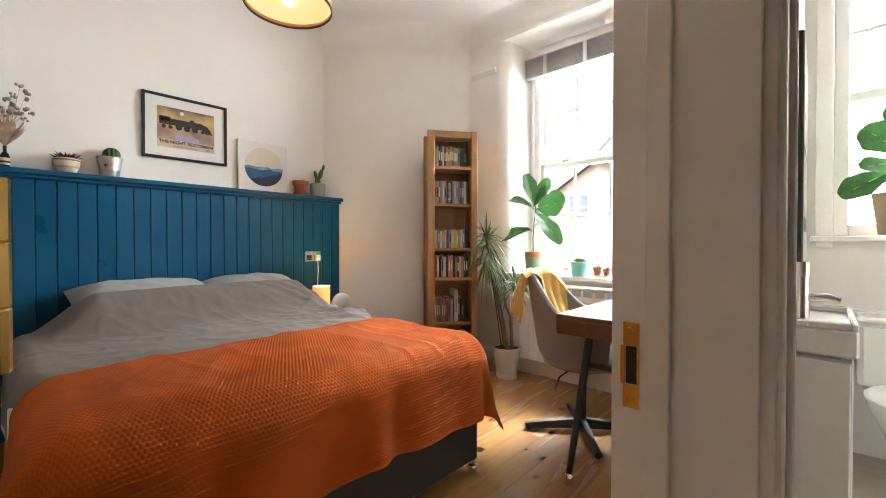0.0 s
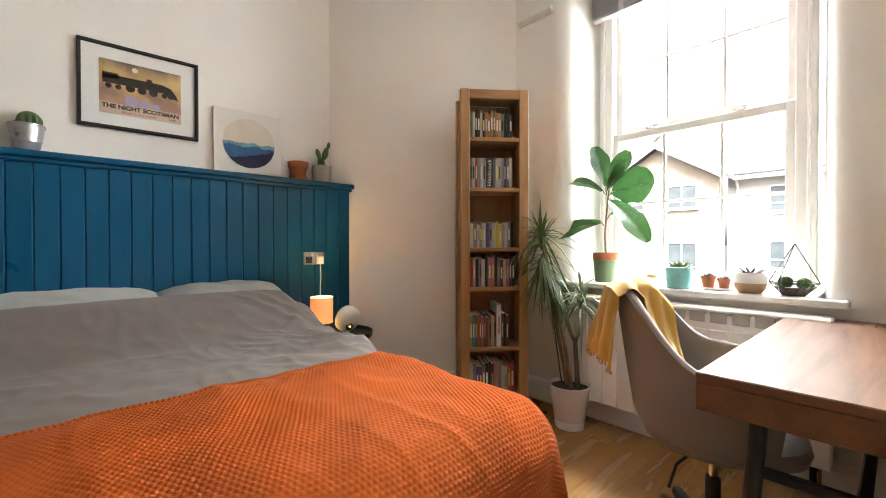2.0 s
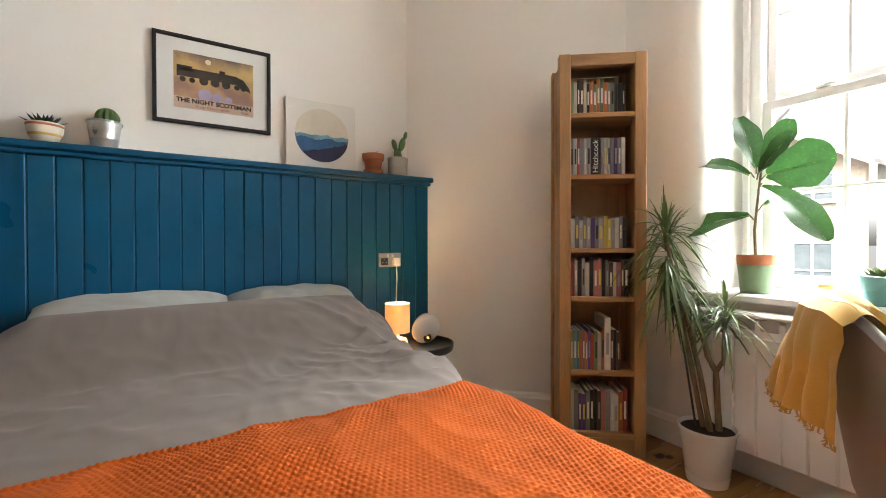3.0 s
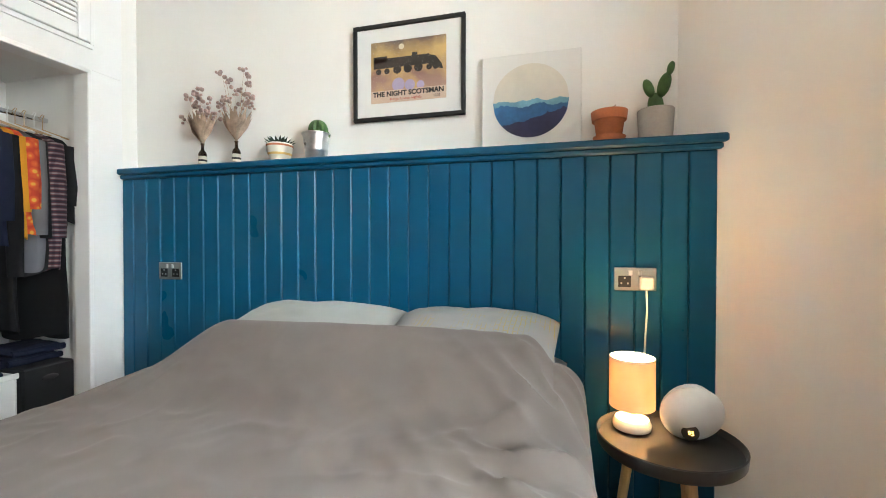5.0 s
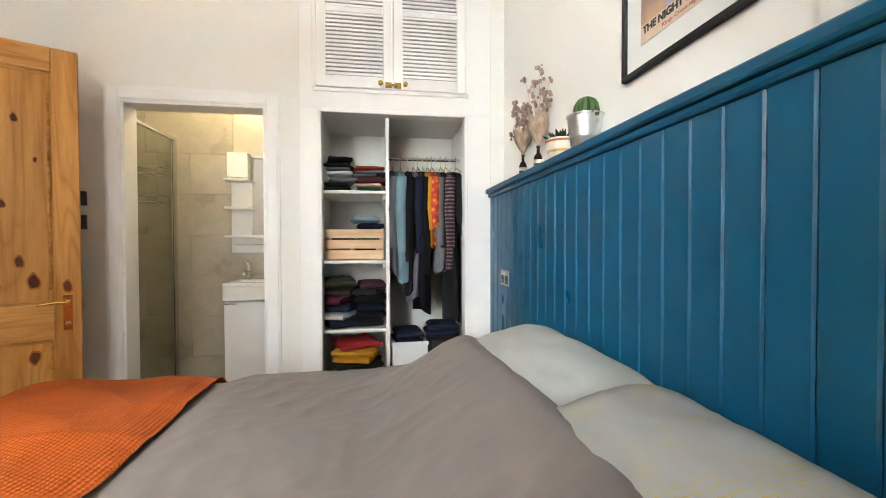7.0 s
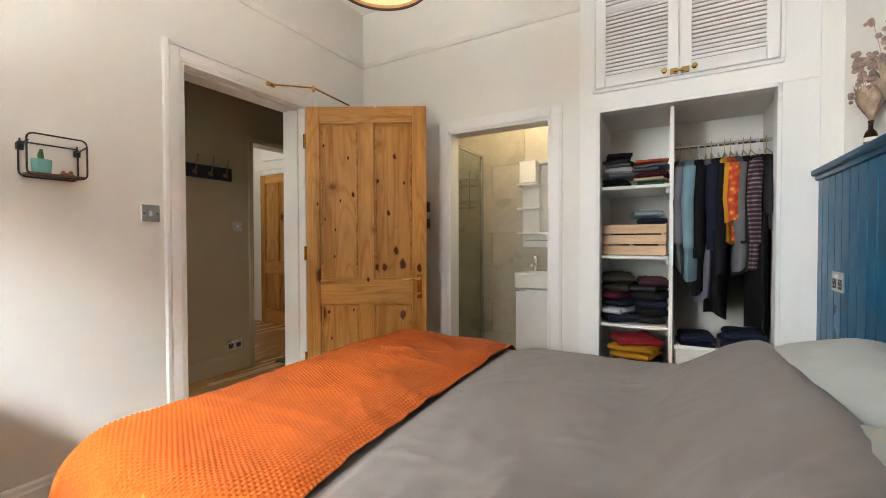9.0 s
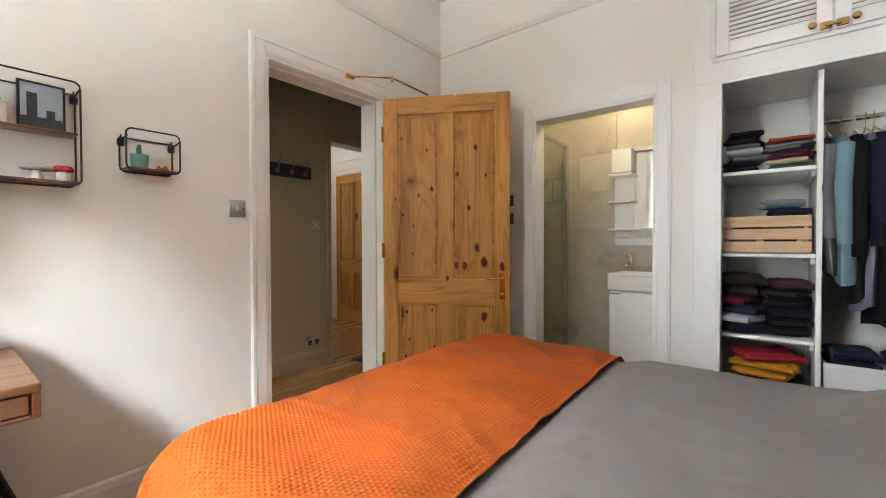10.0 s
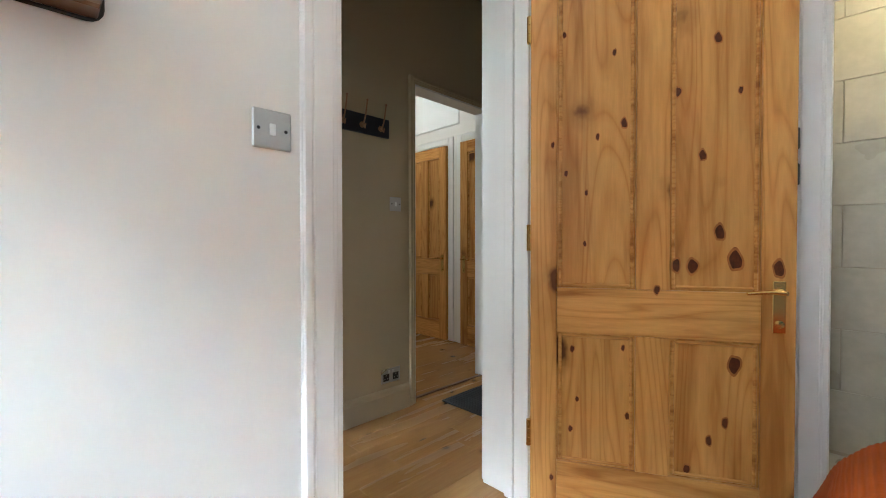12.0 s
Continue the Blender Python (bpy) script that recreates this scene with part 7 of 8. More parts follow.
tiles = setting("tiling", Shape().box(-2.015, -0.255, -1.4485, -1.4445, 0, 2.42).box(-2.0185, -2.0145, -1.44, -0.81, 0, 2.42).box(-0.2555, -0.2515, -1.44, -0.81, 0, 2.42), GROUT, "large beige stone-look shower room tiles", "tiles")
tw, thh = 0.60, 0.30
tmesh = {}
for row in range(8):
    z0 = row * thh + 0.02
    h = min(thh, 2.42 - z0)
    for k in range(4):
        x0 = -2.012 + (k - (0.5 if row % 2 else 0)) * tw
        a, b = max(x0, -2.012), min(x0 + tw, -0.258)
        if b - a > 0.03:
            key = (round(b - a, 3), round(h, 3))
            if key not in tmesh:
                tmesh[key] = mesh_of("tile", Shape().box(0.0015, b - a - 0.0015, 0, 0.008, 0.0015, h - 0.0015, 0.0015), TILE)
            o = new("tile", tmesh[key])
            o.parent, o.location = tiles, (a, -1.4445, z0)
    for k in range(2):
        for xx, sgn in ((-2.0145, 1), (-0.2555, -1)):
            key = ("s", sgn, round(h, 3))
            if key not in tmesh:
                tmesh[key] = mesh_of("tile", Shape().box(0, 0.008 * sgn, 0.0015, 0.310, 0.0015, h - 0.0015, 0.0015), TILE)
            o = new("tile", tmesh[key])
            o.parent, o.location = tiles, (xx, -1.436 + 0.3125 * k, z0)
setting("shower_room_floor", Shape().box(-2.02, -0.25, -1.44, -0.79, -0.012, 0.004), TILE, "beige tiled shower room floor", "floor")

ss = thing("shower_screen", "glass shower screen in a chrome frame", "shower screen", (-1.012, 0, 0))
part("wall_profile", Shape().box(-0.014, 0.014, -1.4345, -1.395, 0.04, 1.93, 0.003), CHROME, ss, "chrome upright")
part("near_profile", Shape().box(-0.012, 0.012, -0.84, -0.815, 0.04, 1.93, 0.003), CHROME, ss)
part("top_rail", Shape().box(-0.012, 0.012, -1.395, -0.84, 1.905, 1.93, 0.003), CHROME, ss)
sg = part("glass", Shape().box(-0.003, 0.003, -1.395, -0.84, 0.06, 1.905), SCREEN, ss)
sg.visible_shadow = False
part("sill", Shape().box(-0.02, 0.02, -1.4345, -0.81, 0.0, 0.06, 0.004), CERAM, ss)
cdy = thing("shower_caddy", "chrome wire shower caddy with two baskets", "shower caddy", (-0.86, -1.405, 1.45))
for z in (0.0, 0.2):
    bsk = Shape()
    for zz in (0.0, 0.05):
        bsk.tube([(-0.10, 0.0, z + zz), (-0.10, 0.11, z + zz), (0.05, 0.11, z + zz), (0.05, 0.0, z + zz), (-0.10, 0.0, z + zz)], 0.0035, 6)
    for k in range(6):
        bsk.tube([(-0.10 + 0.03 * k, 0, z), (-0.10 + 0.03 * k, 0.11, z)], 0.002, 5)
    part("basket", bsk, CHROME, cdy, smooth=True)
part("hanger", Shape().tube([(-0.02, -0.03, -0.02), (-0.02, -0.03, 0.36)], 0.004, 6).tube([(-0.02, -0.03, 0.0), (-0.02, 0.01, 0.0)], 0.003, 6).tube([(-0.02, -0.03, 0.2), (-0.02, 0.01, 0.2)], 0.003, 6), CHROME, cdy)

vu = thing("vanity_unit", "slim white vanity unit with a ceramic basin", "vanity unit", (-1.725, -1.25, 0))
part("cabinet", Shape().box(-0.265, 0.265, -0.18, 0.155, 0.0, 0.765, 0.003), WHITEP, vu)
part("door", Shape().box(-0.262, 0.262, 0.156, 0.174, 0.02, 0.762, 0.003), WHITEP, vu)
part("door_handle", Shape().box(0.18, 0.255, 0.172, 0.19, 0.750, 0.758, 0.002), CHROME, vu, "slim chrome pull")
part("basin", Shape().box(-0.272, 0.272, -0.185, 0.178, 0.775, 0.872, 0.006).box(-0.272, 0.272, -0.185, -0.10, 0.872, 0.893, 0.004).box(-0.272, 0.272, 0.155, 0.178, 0.872, 0.893, 0.004).box(-0.272, -0.24, -0.0998, 0.1548, 0.872, 0.893, 0.004).box(0.24, 0.272, -0.0998, 0.1548, 0.872, 0.893, 0.004), CERAM, vu, "white ceramic basin")
tap = thing("basin_tap", "chrome single-lever basin tap", "tap", (-1.535, -1.355, 0.893))
part("body", Shape().lathe([(0.024, 0), (0.024, 0.005), (0.019, 0.01), (0.019, 0.10), (0.021, 0.105), (0.018, 0.125), (0, 0.127)], 20), CHROME, tap, smooth=True)
part("spout", Shape().tube([(0, 0.01, 0.055), (0, 0.06, 0.06), (0, 0.10, 0.048)], [0.014, 0.013, 0.011], 12), CHROME, tap, smooth=True)
part("lever", Shape().box(-0.008, 0.008, -0.005, 0.055, 0.125, 0.137, 0.003), CHROME, tap)
mc2 = thing("mirror_cabinet", "white shelf unit with an open side and a mirror", "bathroom cabinet", (-1.70, -1.4365, 0))
part("backboard", Shape().box(-0.30, 0.300, 0.0, 0.014, 1.088, 1.205, 0.002).box(0.150, 0.300, 0.0, 0.014, 1.205, 1.82, 0.002), WHITEP, mc2)
part("cupboard", Shape().box(0.158, 0.300, 0.0145, 0.10, 1.64, 1.82, 0.003), WHITEP, mc2)
for z in (1.615, 1.41, 1.20):
    part("shelf", Shape().box(0.150 if z > 1.3 else -0.30, 0.318, 0.0145, 0.115, z, z + 0.016, 0.002), WHITEP, mc2)
part("towel_rail", Shape().tube([(-0.28, 0.035, 1.15), (0.27, 0.035, 1.15)], 0.005, 8).tube([(0.27, 0.014, 1.15), (0.27, 0.035, 1.15)], 0.005, 8), CHROME, mc2, smooth=True)
part("mirror", Shape().box(-0.30, 0.148, 0.002, 0.018, 1.218, 1.79, 0.001), MIRROR, mc2, "clear mirror glass")
part("light_strip", Shape().box(-0.30, 0.148, 0.002, 0.05, 1.793, 1.82, 0.003), STEEL, mc2, "steel light bar")
dl = thing("downlight", "small warm recessed ceiling downlight", "ceiling light", (-1.45, -1.12, 2.405))
part("ring", Shape().lathe([(0.045, 0.0), (0.045, 0.015), (0.034, 0.015), (0.034, 0.0)], 24, cap=False), CHROME, dl)
part("lens", Shape().lathe([(0, 0.006), (0.033, 0.006), (0.033, 0.009), (0, 0.009)], 20), glow("downlight_lens", (1, 0.82, 0.55), 2), dl)

# ---- hall ----
HX = 0.85
hk = thing("coat_rack", "dark blue board with bronze coat hooks", "coat rack", (HX, 0.135, 1.725))
part("board", Shape().box(-0.02, 0.0, -0.325, 0.325, -0.055, 0.055, 0.003), surf("dark_navy_board", (0.012, 0.016, 0.026), 0.5, var=0.2), hk)
for k in range(5):
    y = -0.26 + k * 0.13
    h = part("hook", Shape().lathe([(0.017, 0), (0.017, 0.004), (0.006, 0.006), (0.006, 0.02)], 14, pose(-0.02, y, -0.01, 0, -90, 0)).tube([(-0.035, y, -0.01), (-0.055, y, 0.03), (-0.075, y, 0.115)], [0.005, 0.0045, 0.004], 8).tube([(-0.03, y, -0.01), (-0.05, y, -0.035), (-0.058, y, -0.01)], 0.004, 8), BRONZE, hk, "bronze coat hook", smooth=True)
    part("knob_end", Shape().ball((-0.0755, y, 0.117), 0.007, n=10, k=6), BRONZE, h, smooth=True)
switch_plate("steel switch on the hall wall", (HX, -0.247, 1.280), -90)
socket_plate("double steel socket low on the hall wall", (HX, -0.208, 0.23), -90)
mt2 = thing("door_mat", "dark grey ribbed door mat on the hall floor", "mat", (0.50, -0.86, 0))
part("mat", Shape().box(-0.25, 0.25, -0.31, 0.31, 0.0, 0.010, 0.004), RUBBER, mt2)
for k in range(24):
    part("rib", Shape().box(-0.235, 0.235, -0.295 + k * 0.025, -0.283 + k * 0.025, 0.0105, 0.014, 0.001), RUBBER, mt2)
setting("architrave_opening", casing(-1.15, -0.405, 2.06, 0.05, 0.848, "x", -1), HALLW, "painted casing of the hall opening", "trim")
setting("opening_lining", Shape().box(0.846, 0.974, -0.412, -0.392, 0, 2.07, 0.002).box(0.846, 0.974, -1.165, -1.145, 0, 2.07, 0.002).box(0.846, 0.974, -1.15, -0.41, 2.05, 2.072, 0.002), GLOSS, "white lining of the hall opening", "trim")
setting("threshold_strip", Shape().box(0.90, 0.93, -1.145, -0.412, 0, 0.006, 0.002), WALNUT, "dark wood threshold strip", "trim")
panel_door("pine_door", "closed knotty pine door in the lobby", (2.575, -1.775, 0), 180, 0.665, 2.07)
panel_door("pine_door", "closed knotty pine door beside the lobby post", (0.985, -1.775, 0), 0, 0.715, 2.07)
for nm, lo, hi in (("architrave_lobby_door", 1.905, 2.58), ("architrave_lobby_side_door", 0.98, 1.705)):
    setting(nm, casing(lo, hi, 2.085, 0.075, -1.80, "y", 1), GLOSS, "white gloss lobby door architrave", "trim")
setting("lobby_panel", Shape().box(1.75, 2.6, -1.8, -1.788, 2.28, 2.75, 0.003), GLOSS, "white boarded panel over the lobby doors", "trim")

# ---- bathroom seen from the hall ----
bwz = thing("window_2", "white painted bathroom sash window", "window", (0, 0, 0))
tagged(bwz, kind="structure")
part("window_frame", Shape().box(0.09, 0.15, 3.03, 3.13, 1.12, 2.6, 0.004).box(0.89, 0.95, 3.03, 3.13, 1.12, 2.6, 0.004).box(0.15, 0.89, 3.03, 3.13, 2.53, 2.6, 0.004).box(0.15, 0.89, 3.03, 3.13, 1.12, 1.18, 0.004), GLOSS, bwz)
part("sash_rail", Shape().box(0.15, 0.89, 3.06, 3.10, 1.83, 1.88, 0.004), GLOSS, bwz)
for z in (1.50, 2.2):
    part("glazing_bar", Shape().box(0.15, 0.89, 3.07, 3.09, z - 0.01, z + 0.01, 0.003), GLOSS, bwz)
part("glazing_bar", Shape().box(0.51, 0.53, 3.071, 3.089, 1.18, 2.53, 0.003), GLOSS, bwz)
bp = part("pane", Shape().box(0.15, 0.89, 3.078, 3.082, 1.18, 2.53), CLEAR, bwz)
bp.visible_shadow = False
setting("architrave_bathroom_window", Shape().box(0.02, 0.09, 2.975, 3.0, 1.06, 2.68, 0.004).box(0.95, 1.02, 2.975, 3.0, 1.06, 2.68, 0.004).box(0.09, 0.95, 2.975, 3.0, 2.6, 2.68, 0.004).box(0.0, 1.04, 2.95, 3.03, 1.09, 1.12, 0.005), GLOSS, "white moulded window surround", "trim")
setting("bathroom_dado", Shape().box(-0.028, 1.6, 2.97, 3.0, 0.0, 0.72, 0.002).box(-0.028, 1.6, 2.955, 3.0, 0.72, 0.745, 0.006).box(-0.028, 1.6, 2.962, 2.97, 0.63, 0.70, 0.003), GLOSS, "white tiled dado with a moulded cap", "trim")
v2 = thing("cloakroom_basin", "white cloakroom vanity with a square basin", "vanity unit", (0.045, 1.72, 0.01))
part("cabinet", Shape().box(-0.07, 0.065, -0.20, 0.20, 0.0, 0.755, 0.003), WHITEP, v2)
part("door", Shape().box(-0.065, 0.060, -0.214, -0.2005, 0.02, 0.75, 0.003), WHITEP, v2)
part("basin", Shape().box(-0.072, 0.075, -0.215, 0.215, 0.762, 0.835, 0.006).box(-0.072, -0.03, -0.215, 0.215, 0.835, 0.855, 0.004).box(0.062, 0.075, -0.215, 0.215, 0.835, 0.855, 0.004).box(-0.0298, 0.0618, -0.215, -0.19, 0.835, 0.855, 0.004).box(-0.0298, 0.0618, 0.19, 0.215, 0.835, 0.855, 0.004), CERAM, v2, "white ceramic basin")
t2 = thing("basin_tap", "chrome cylinder basin tap", "tap", (0.0, 1.56, 0.865))
part("body", Shape().lathe([(0.022, 0), (0.021, 0.005), (0.021, 0.12), (0.023, 0.122), (0.023, 0.16), (0.0, 0.162)], 20), CHROME, t2, smooth=True)
part("spout", Shape().tube([(0.01, 0, 0.06), (0.06, 0.0, 0.062), (0.085, 0, 0.055)], 0.011, 10), CHROME, t2, smooth=True)
for k, (z, h) in enumerate(((1.62, 0.42), (1.30, 0.30), (1.02, 0.27))):
    f = thing("wall_frame", "black framed print on the bathroom wall", "picture frame", (-0.03, 2.15, z), 0, "bathroom wall prints")
    part("frame", Shape().box(0.0, 0.026, -0.25, 0.25, -h / 2, h / 2, 0.004), INK, f)
    part("print", Shape().box(0.0262, 0.0272, -0.22, 0.22, -h / 2 + 0.03, h / 2 - 0.03), CONC, f)
wcx = thing("toilet", "white close-coupled toilet with a closed lid", "toilet", (0.38, 2.70, 0))
part("cistern", Shape().box(-0.20, 0.20, 0.09, 0.26, 0.38, 0.70, 0.02), CERAM, wcx)
part("cistern_lid", Shape().box(-0.21, 0.21, 0.08, 0.265, 0.701, 0.73, 0.01), CERAM, wcx)
part("pan", Shape().lathe([(0.11, 0), (0.12, 0.02), (0.10, 0.15), (0.14, 0.28), (0.185, 0.37), (0.185, 0.40), (0.14, 0.40), (0.10, 0.25), (0, 0.2)], 30, pose(0, -0.12, 0) @ Matrix.Diagonal((1, 1.25, 1, 1))), CERAM, wcx, smooth=True)
part("seat", Shape().lathe([(0.0, 0.402), (0.19, 0.402), (0.192, 0.415), (0.18, 0.425), (0, 0.428)], 30, pose(0, -0.12, 0) @ Matrix.Diagonal((1, 1.25, 1, 1))), WHITEP, wcx, smooth=True)
mz = pot("monstera", "large-leaved green plant in a woven hanging pot", (0.31, 2.86, 1.12), [(0.06, 0), (0.065, 0.003), (0.09, 0.20), (0.082, 0.2), (0.078, 0.18), (0, 0.18)], surf("woven_straw", (0.42, 0.30, 0.20), 0.9, var=0.2, fine=150, relief=0.6), 0.08, 0.19, "plant")
for root, tip, wd0, fc in (((-0.03, -0.02, 0.30), (-0.20, -0.05, 0.20), 0.07, (0, -0.9, 0.4)), ((-0.02, -0.03, 0.34), (-0.13, -0.08, 0.33), 0.06, (0, -0.8, 0.6)), ((0, -0.02, 0.40), (-0.12, -0.05, 0.52), 0.085, (0, -0.95, 0.2)),
                           ((0.02, -0.03, 0.40), (0.18, -0.04, 0.50), 0.085, (0, -0.9, 0.3)), ((0.03, -0.03, 0.30), (0.20, -0.08, 0.26), 0.075, (0, -0.8, 0.5)), ((0, -0.03, 0.42), (0.03, -0.08, 0.66), 0.08, (0, -1, 0.1))):
    fig_leaf(mz, root, tip, wd0, fc)

# unseen fitting added round the lobby fill lamp
cl = thing("lobby_fill_fitting", "unseen round fitting added to house the lobby fill lamp", "ceiling light", (2.2, -1.0, 2.985))
part("rim", Shape().lathe([(0.24, 0.0), (0.24, 0.065), (0.22, 0.065), (0.22, 0.0)], 30, cap=False), WHITEP, cl)
# ---- outside ----
ROOF = surf("grey_roof_tile", (0.20, 0.195, 0.19), 0.8, var=0.15, scale=3, fine=30, relief=0.3, piece=0.2)
BRICKM = surf("buff_brick", (0.44, 0.36, 0.29), 0.85, var=0.2, scale=2, fine=20, relief=0.3)
RENDERM = surf("pale_render", (0.58, 0.56, 0.52), 0.85, var=0.08, scale=1.0, fine=20, relief=0.2)
FASCIA = surf("white_fascia", (0.74, 0.74, 0.72), 0.5, var=0.04)
DARKGL = surf("far_window_glass", (0.10, 0.12, 0.13), 0.08, var=0.2, relief=0)
setting("ground", Shape().box(-3000, 3000, 3.7, 3000, -3.3, -3.2).box(-3000, 3000, -3000, 3.7, -3.3, -3.2), surf("car_park_asphalt", (0.06, 0.06, 0.06), 0.9, var=0.2, scale=0.4, fine=40, relief=0.4), "grey asphalt ground outside", "ground")

hs = thing("neighbour_building", "pale brick building with a gable and grey tiled roof", "building", (0, 16, -3.2))
B0 = 3.2  # height of the flat's floor over the ground
part("gable_wall", Shape().prism([(-8.2, 0), (-4.45, 0), (-4.45, B0 + 3.25), (-6.3, B0 + 4.45), (-8.2, B0 + 3.25)], 0, 0.3, Matrix(((1, 0, 0, 0), (0, 0, 1, 0), (0, 1, 0, 0), (0, 0, 0, 1)))), BRICKM, hs)
rows_b = Shape()
for r in range(60):
    z = B0 - 1.2 + r * 0.075
    off = 0.1125 * (r % 2)
    for k in range(18):
        x = -8.2 + k * 0.225 + off
        top = B0 + 3.25 + 1.2 * (1 - abs(x + 6.3) / 1.87)
        if x < -4.68 and z < top - 0.1 and not (-6.0 < x < -5.05):
            rows_b.box(x, x + 0.213, -0.012, 0.01, z, z + 0.064)
tagged(part("brickwork", rows_b, BRICKM, hs, "courses of buff brick"), kind="stuff")
part("wing_wall", Shape().box(-4.45, 9.0, 1.0, 1.3, 0, B0 + 3.3), RENDERM, hs)
part("left_wing_wall", Shape().box(-22, -8.2, 1.0, 1.3, 0, B0 + 3.3), RENDERM, hs)


def slope(x0, x1, y0, z0, y1, z1, name, rows):
    base = part(name, Shape().add([(x0, y0, z0), (x1, y0, z0), (x1, y1, z1), (x0, y1, z1), (x0, y0, z0 - 0.12), (x1, y0, z0 - 0.12), (x1, y1, z1 - 0.12), (x0, y1, z1 - 0.12)], [(0, 1, 2, 3), (7, 6, 5, 4), (0, 4, 5, 1), (1, 5, 6, 2), (2, 6, 7, 3), (3, 7, 4, 0)]), ROOF, hs)
    me = mesh_of("tile_course", Shape().box(x0, x1, 0, math.hypot(y1 - y0, z1 - z0) / rows * 1.08, 0.0, 0.035), ROOF)
    tilt = math.degrees(math.atan2(z1 - z0, y1 - y0))
    for k in range(rows):
        f = k / rows
        o = new("tile_course", me)
        o.parent = base
        o.matrix_basis = pose(0, y0 + (y1 - y0) * f, z0 + (z1 - z0) * f + 0.03, tilt - 1.5, 0, 0)
    return base


slope(-4.2, 9.4, 0.6, B0 + 3.30, 6.5, B0 + 6.9, "roof", 26)
slope(-22, -8.3, 0.6, B0 + 3.30, 6.5, B0 + 6.9, "roof", 26)
for s in (-1, 1):
    xe = -6.3 + s * 2.1
    part("gable_roof", Shape().add([(-6.3, -0.35, B0 + 4.62), (xe, -0.35, B0 + 3.30), (xe, 4.5, B0 + 3.30), (-6.3, 4.5, B0 + 4.62), (-6.3, -0.35, B0 + 4.50), (xe, -0.35, B0 + 3.18), (xe, 4.5, B0 + 3.18), (-6.3, 4.5, B0 + 4.50)], [(0, 1, 2, 3), (7, 6, 5, 4), (0, 4, 5, 1), (1, 5, 6, 2), (3, 2, 6, 7)]), ROOF, hs)
    part("barge_board", Shape().add([(-6.3, -0.37, B0 + 4.64), (xe, -0.37, B0 + 3.32), (xe, -0.37, B0 + 3.12), (-6.3, -0.37, B0 + 4.42), (-6.3, -0.33, B0 + 4.64), (xe, -0.33, B0 + 3.32), (xe, -0.33, B0 + 3.12), (-6.3, -0.33, B0 + 4.42)], [(0, 3, 2, 1), (4, 5, 6, 7), (0, 1, 5, 4), (3, 7, 6, 2), (1, 2, 6, 5)]), FASCIA, hs, "white barge board")
part("gutter", Shape().box(-4.2, 9.4, 0.5, 0.62, B0 + 3.16, B0 + 3.28, 0.02), FASCIA, hs, "white gutter")
part("downpipe", Shape().tube([(-4.15, 0.7, B0 + 3.2), (-4.15, 0.9, B0 + 2.9), (-4.15, 0.9, 0)], 0.045, 8), FASCIA, hs)


def far_window(x0, x1, z0, z1, y):
    w = part("window", Shape().box(x0 - 0.05, x1 + 0.05, y - 0.05, y - 0.002, z0 - 0.05, z0, 0.005).box(x0 - 0.05, x1 + 0.05, y - 0.05, y - 0.002, z1, z1 + 0.05, 0.005).box(x0 - 0.05, x0, y - 0.05, y - 0.002, z0, z1, 0.005).box(x1, x1 + 0.05, y - 0.05, y - 0.002, z0, z1, 0.005).box((x0 + x1) / 2 - 0.03, (x0 + x1) / 2 + 0.03, y - 0.048, y - 0.002, z0, z1, 0.005).box(x0, x1, y - 0.047, y - 0.002, z0 + (z1 - z0) * 0.3 - 0.025, z0 + (z1 - z0) * 0.3 + 0.025, 0.005), FASCIA, hs, "white framed window")
    part("pane", Shape().box(x0, x1, y - 0.02, y - 0.001, z0, z1), DARKGL, w)
    part("sill", Shape().box(x0 - 0.1, x1 + 0.1, y - 0.10, y - 0.002, z0 - 0.12, z0 - 0.052, 0.005), FASCIA, w)


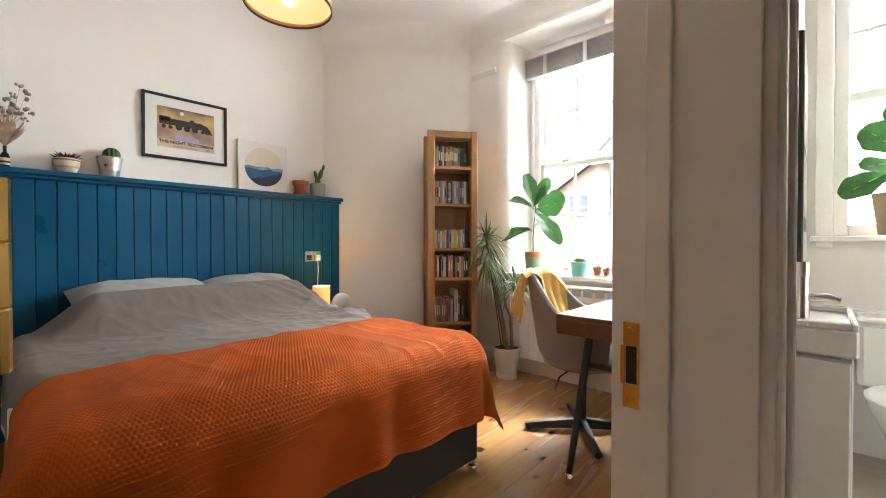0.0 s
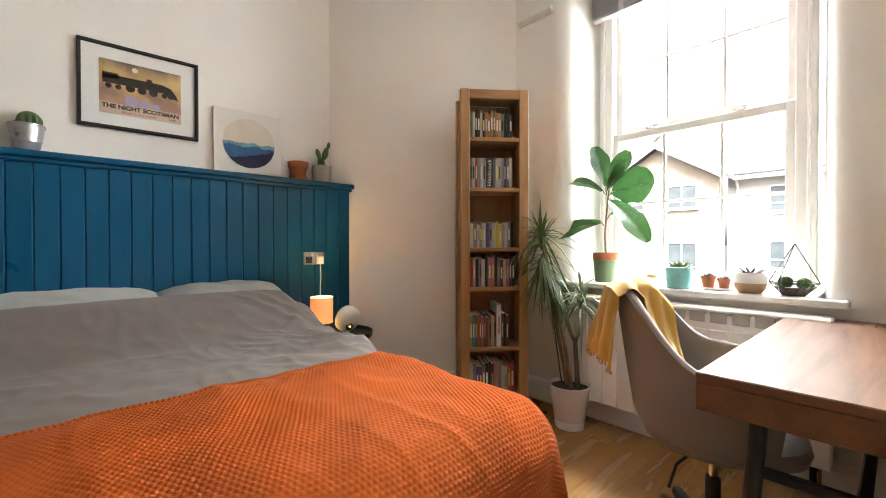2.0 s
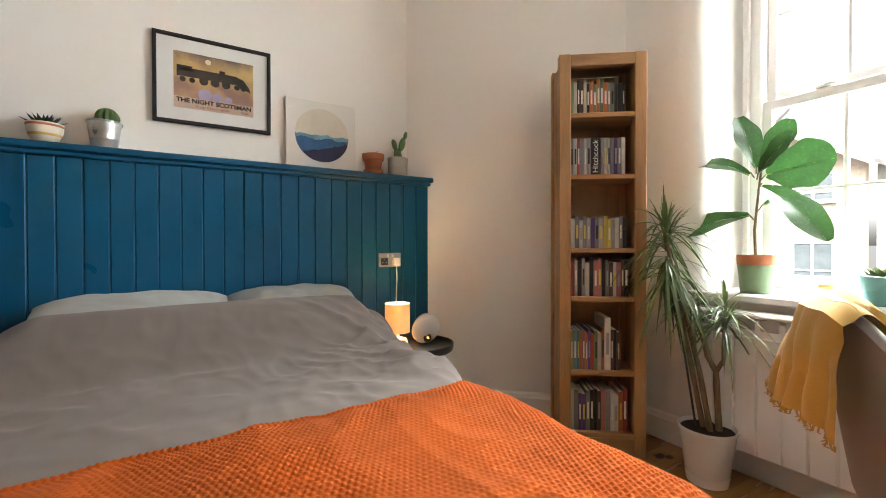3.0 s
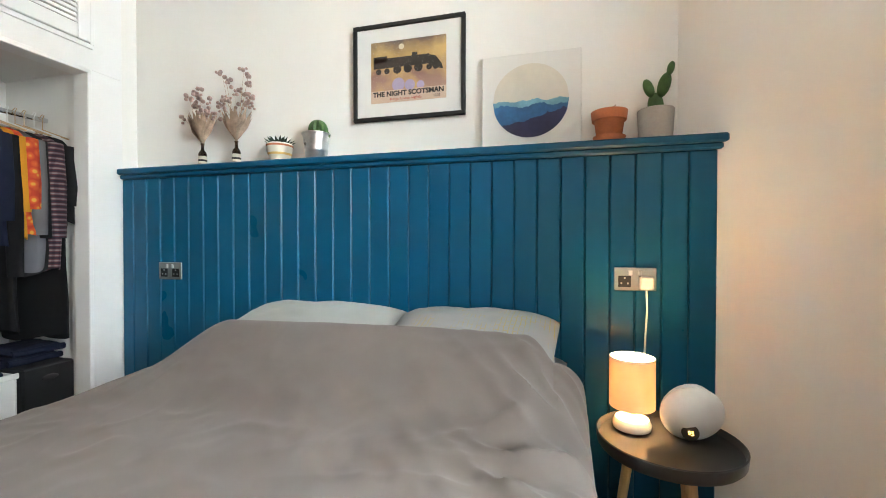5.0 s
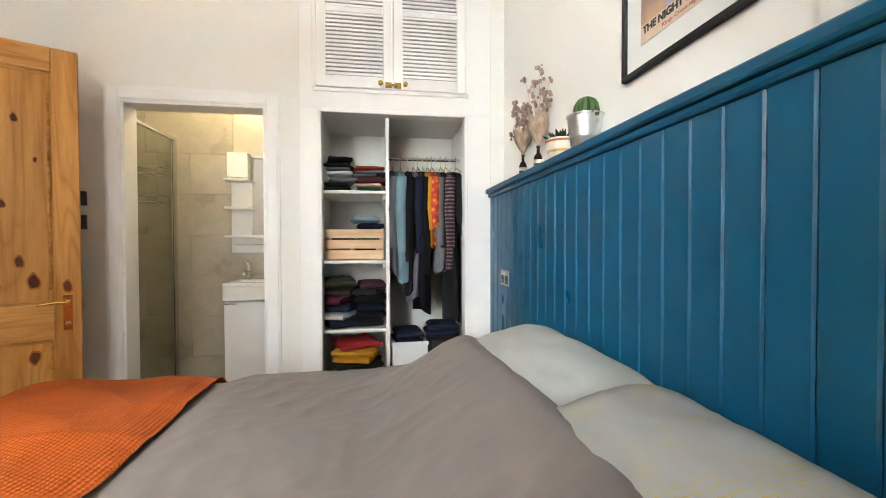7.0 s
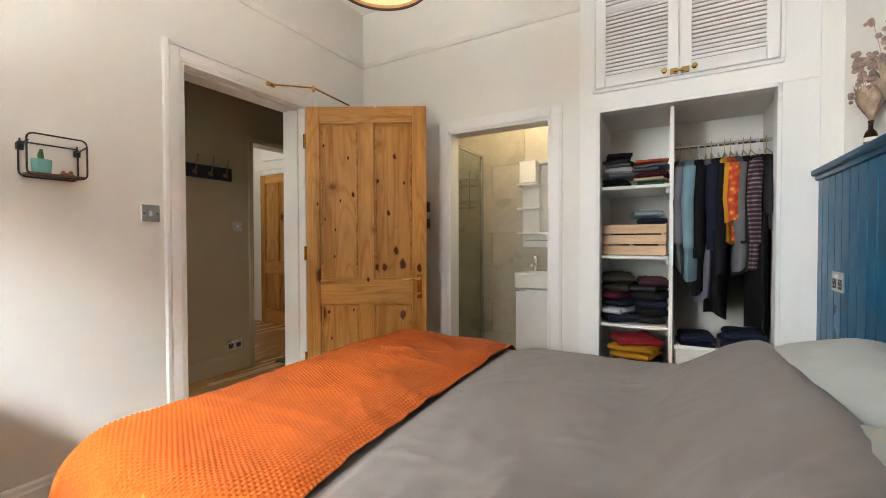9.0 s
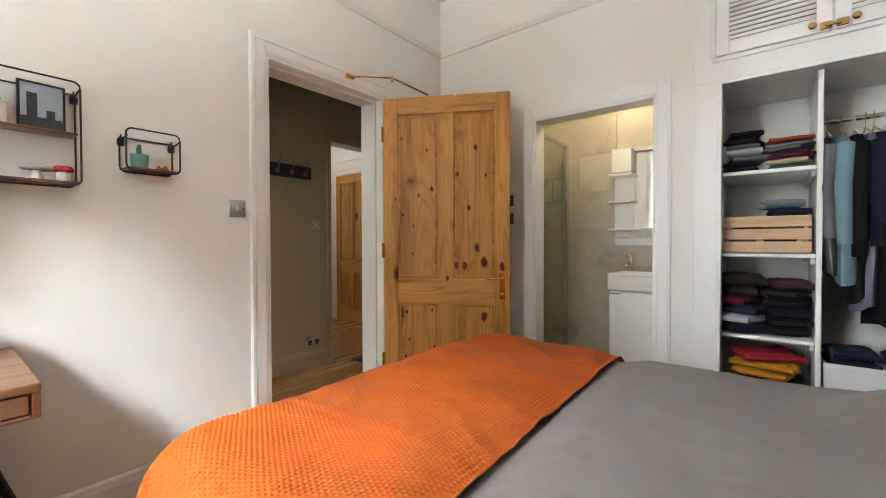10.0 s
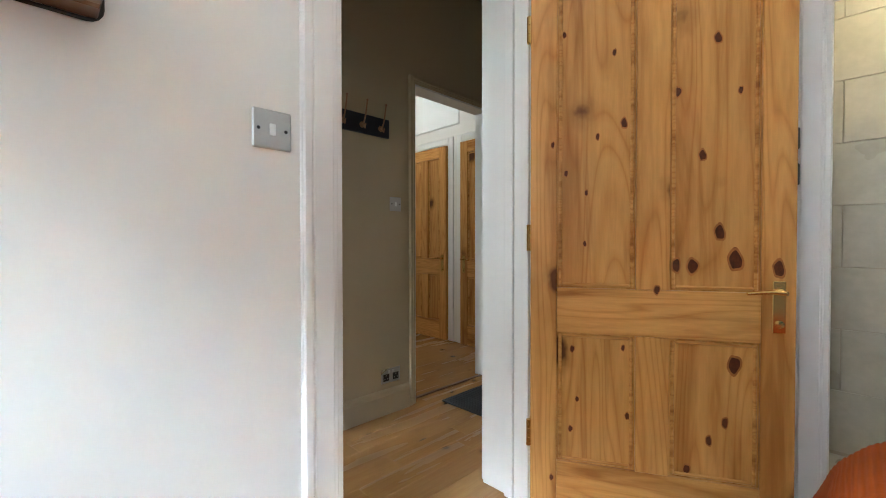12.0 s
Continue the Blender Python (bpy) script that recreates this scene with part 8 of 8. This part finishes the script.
for x0, x1, z0, z1, y in ((-5.95, -5.1, 2.35, 3.05, 0.0), (-5.95, -5.1, 0.0, 1.1, 0.0), (-3.3, -2.3, 2.15, 2.9, 1.0), (-3.3, -2.3, 0.35, 1.15, 1.0), (-1.4, -0.4, 2.15, 2.9, 1.0), (-1.4, -0.4, 0.35, 1.15, 1.0), (0.7, 1.7, 2.15, 2.9, 1.0), (0.7, 1.7, 0.35, 1.15, 1.0),
                          (-7.6, -6.8, 2.35, 3.05, 0.0), (-10.4, -9.4, 2.15, 2.9, 1.0), (-10.4, -9.4, 0.35, 1.15, 1.0), (-13, -12, 2.15, 2.9, 1.0)):
    far_window(x0, x1, B0 + z0, B0 + z1, y)
# ---- floor boards ----
floor = setting("floor", Shape().box(-3.45, 3.9, -3.1, 3.5, -0.012, -0.0085), SOIL, "honey-coloured oak board floor", "floor")
rf = random.Random(17)
PWD = 0.128
FM = {}


def board_mesh(l):
    k = round(l, 2)
    if k not in FM:
        FM[k] = mesh_of("plank", Shape().box(0.0002, PWD - 0.0002, 0.0002, k - 0.0002, -0.0085, 0.0, 0.0006), OAKF)
    return FM[k]


LENGTHS = (0.45, 0.6, 0.75, 0.9, 1.05)


def lay(x0, x1, y0, y1):
    x = x0
    while x < x1 - 0.005:
        y = y0 - rf.uniform(0, 0.5)
        while y < y1:
            l = rf.choice(LENGTHS)
            a = max(y, y0)
            b = min(y + l, y1)
            if b - a > 0.02:
                o = new("plank", board_mesh(b - a))
                o.parent, o.location = floor, (x, a, 0)
            y += l
        x += PWD


lay(-3.27, -0.03, -0.80, 3.0)
lay(0.0585, 0.90, -1.5, 1.25)
rest = Shape()
xx = 0.93
while xx < 3.4:
    y = -1.8 - rf.uniform(0, 0.5)
    while y < 0.5:
        l = rf.choice(LENGTHS)
        rest.box(xx + 0.0006, xx + PWD - 0.0006, max(y, -1.8), min(y + l, 0.5), -0.0085, -0.001, 0.0012)
        y += l
    xx += PWD
tagged(part("lobby_boards", rest, OAKF, floor), kind="stuff")
setting("bathroom_floor", Shape().box(-0.03, 1.6, 1.252, 3.0, -0.0085, 0.002), TILE, "pale tiled bathroom floor", "floor")
setting("closet_floor", Shape().box(-3.05, -2.13, -1.3, -0.802, -0.0085, 0.002), GLOSS, "white wardrobe floor", "floor")
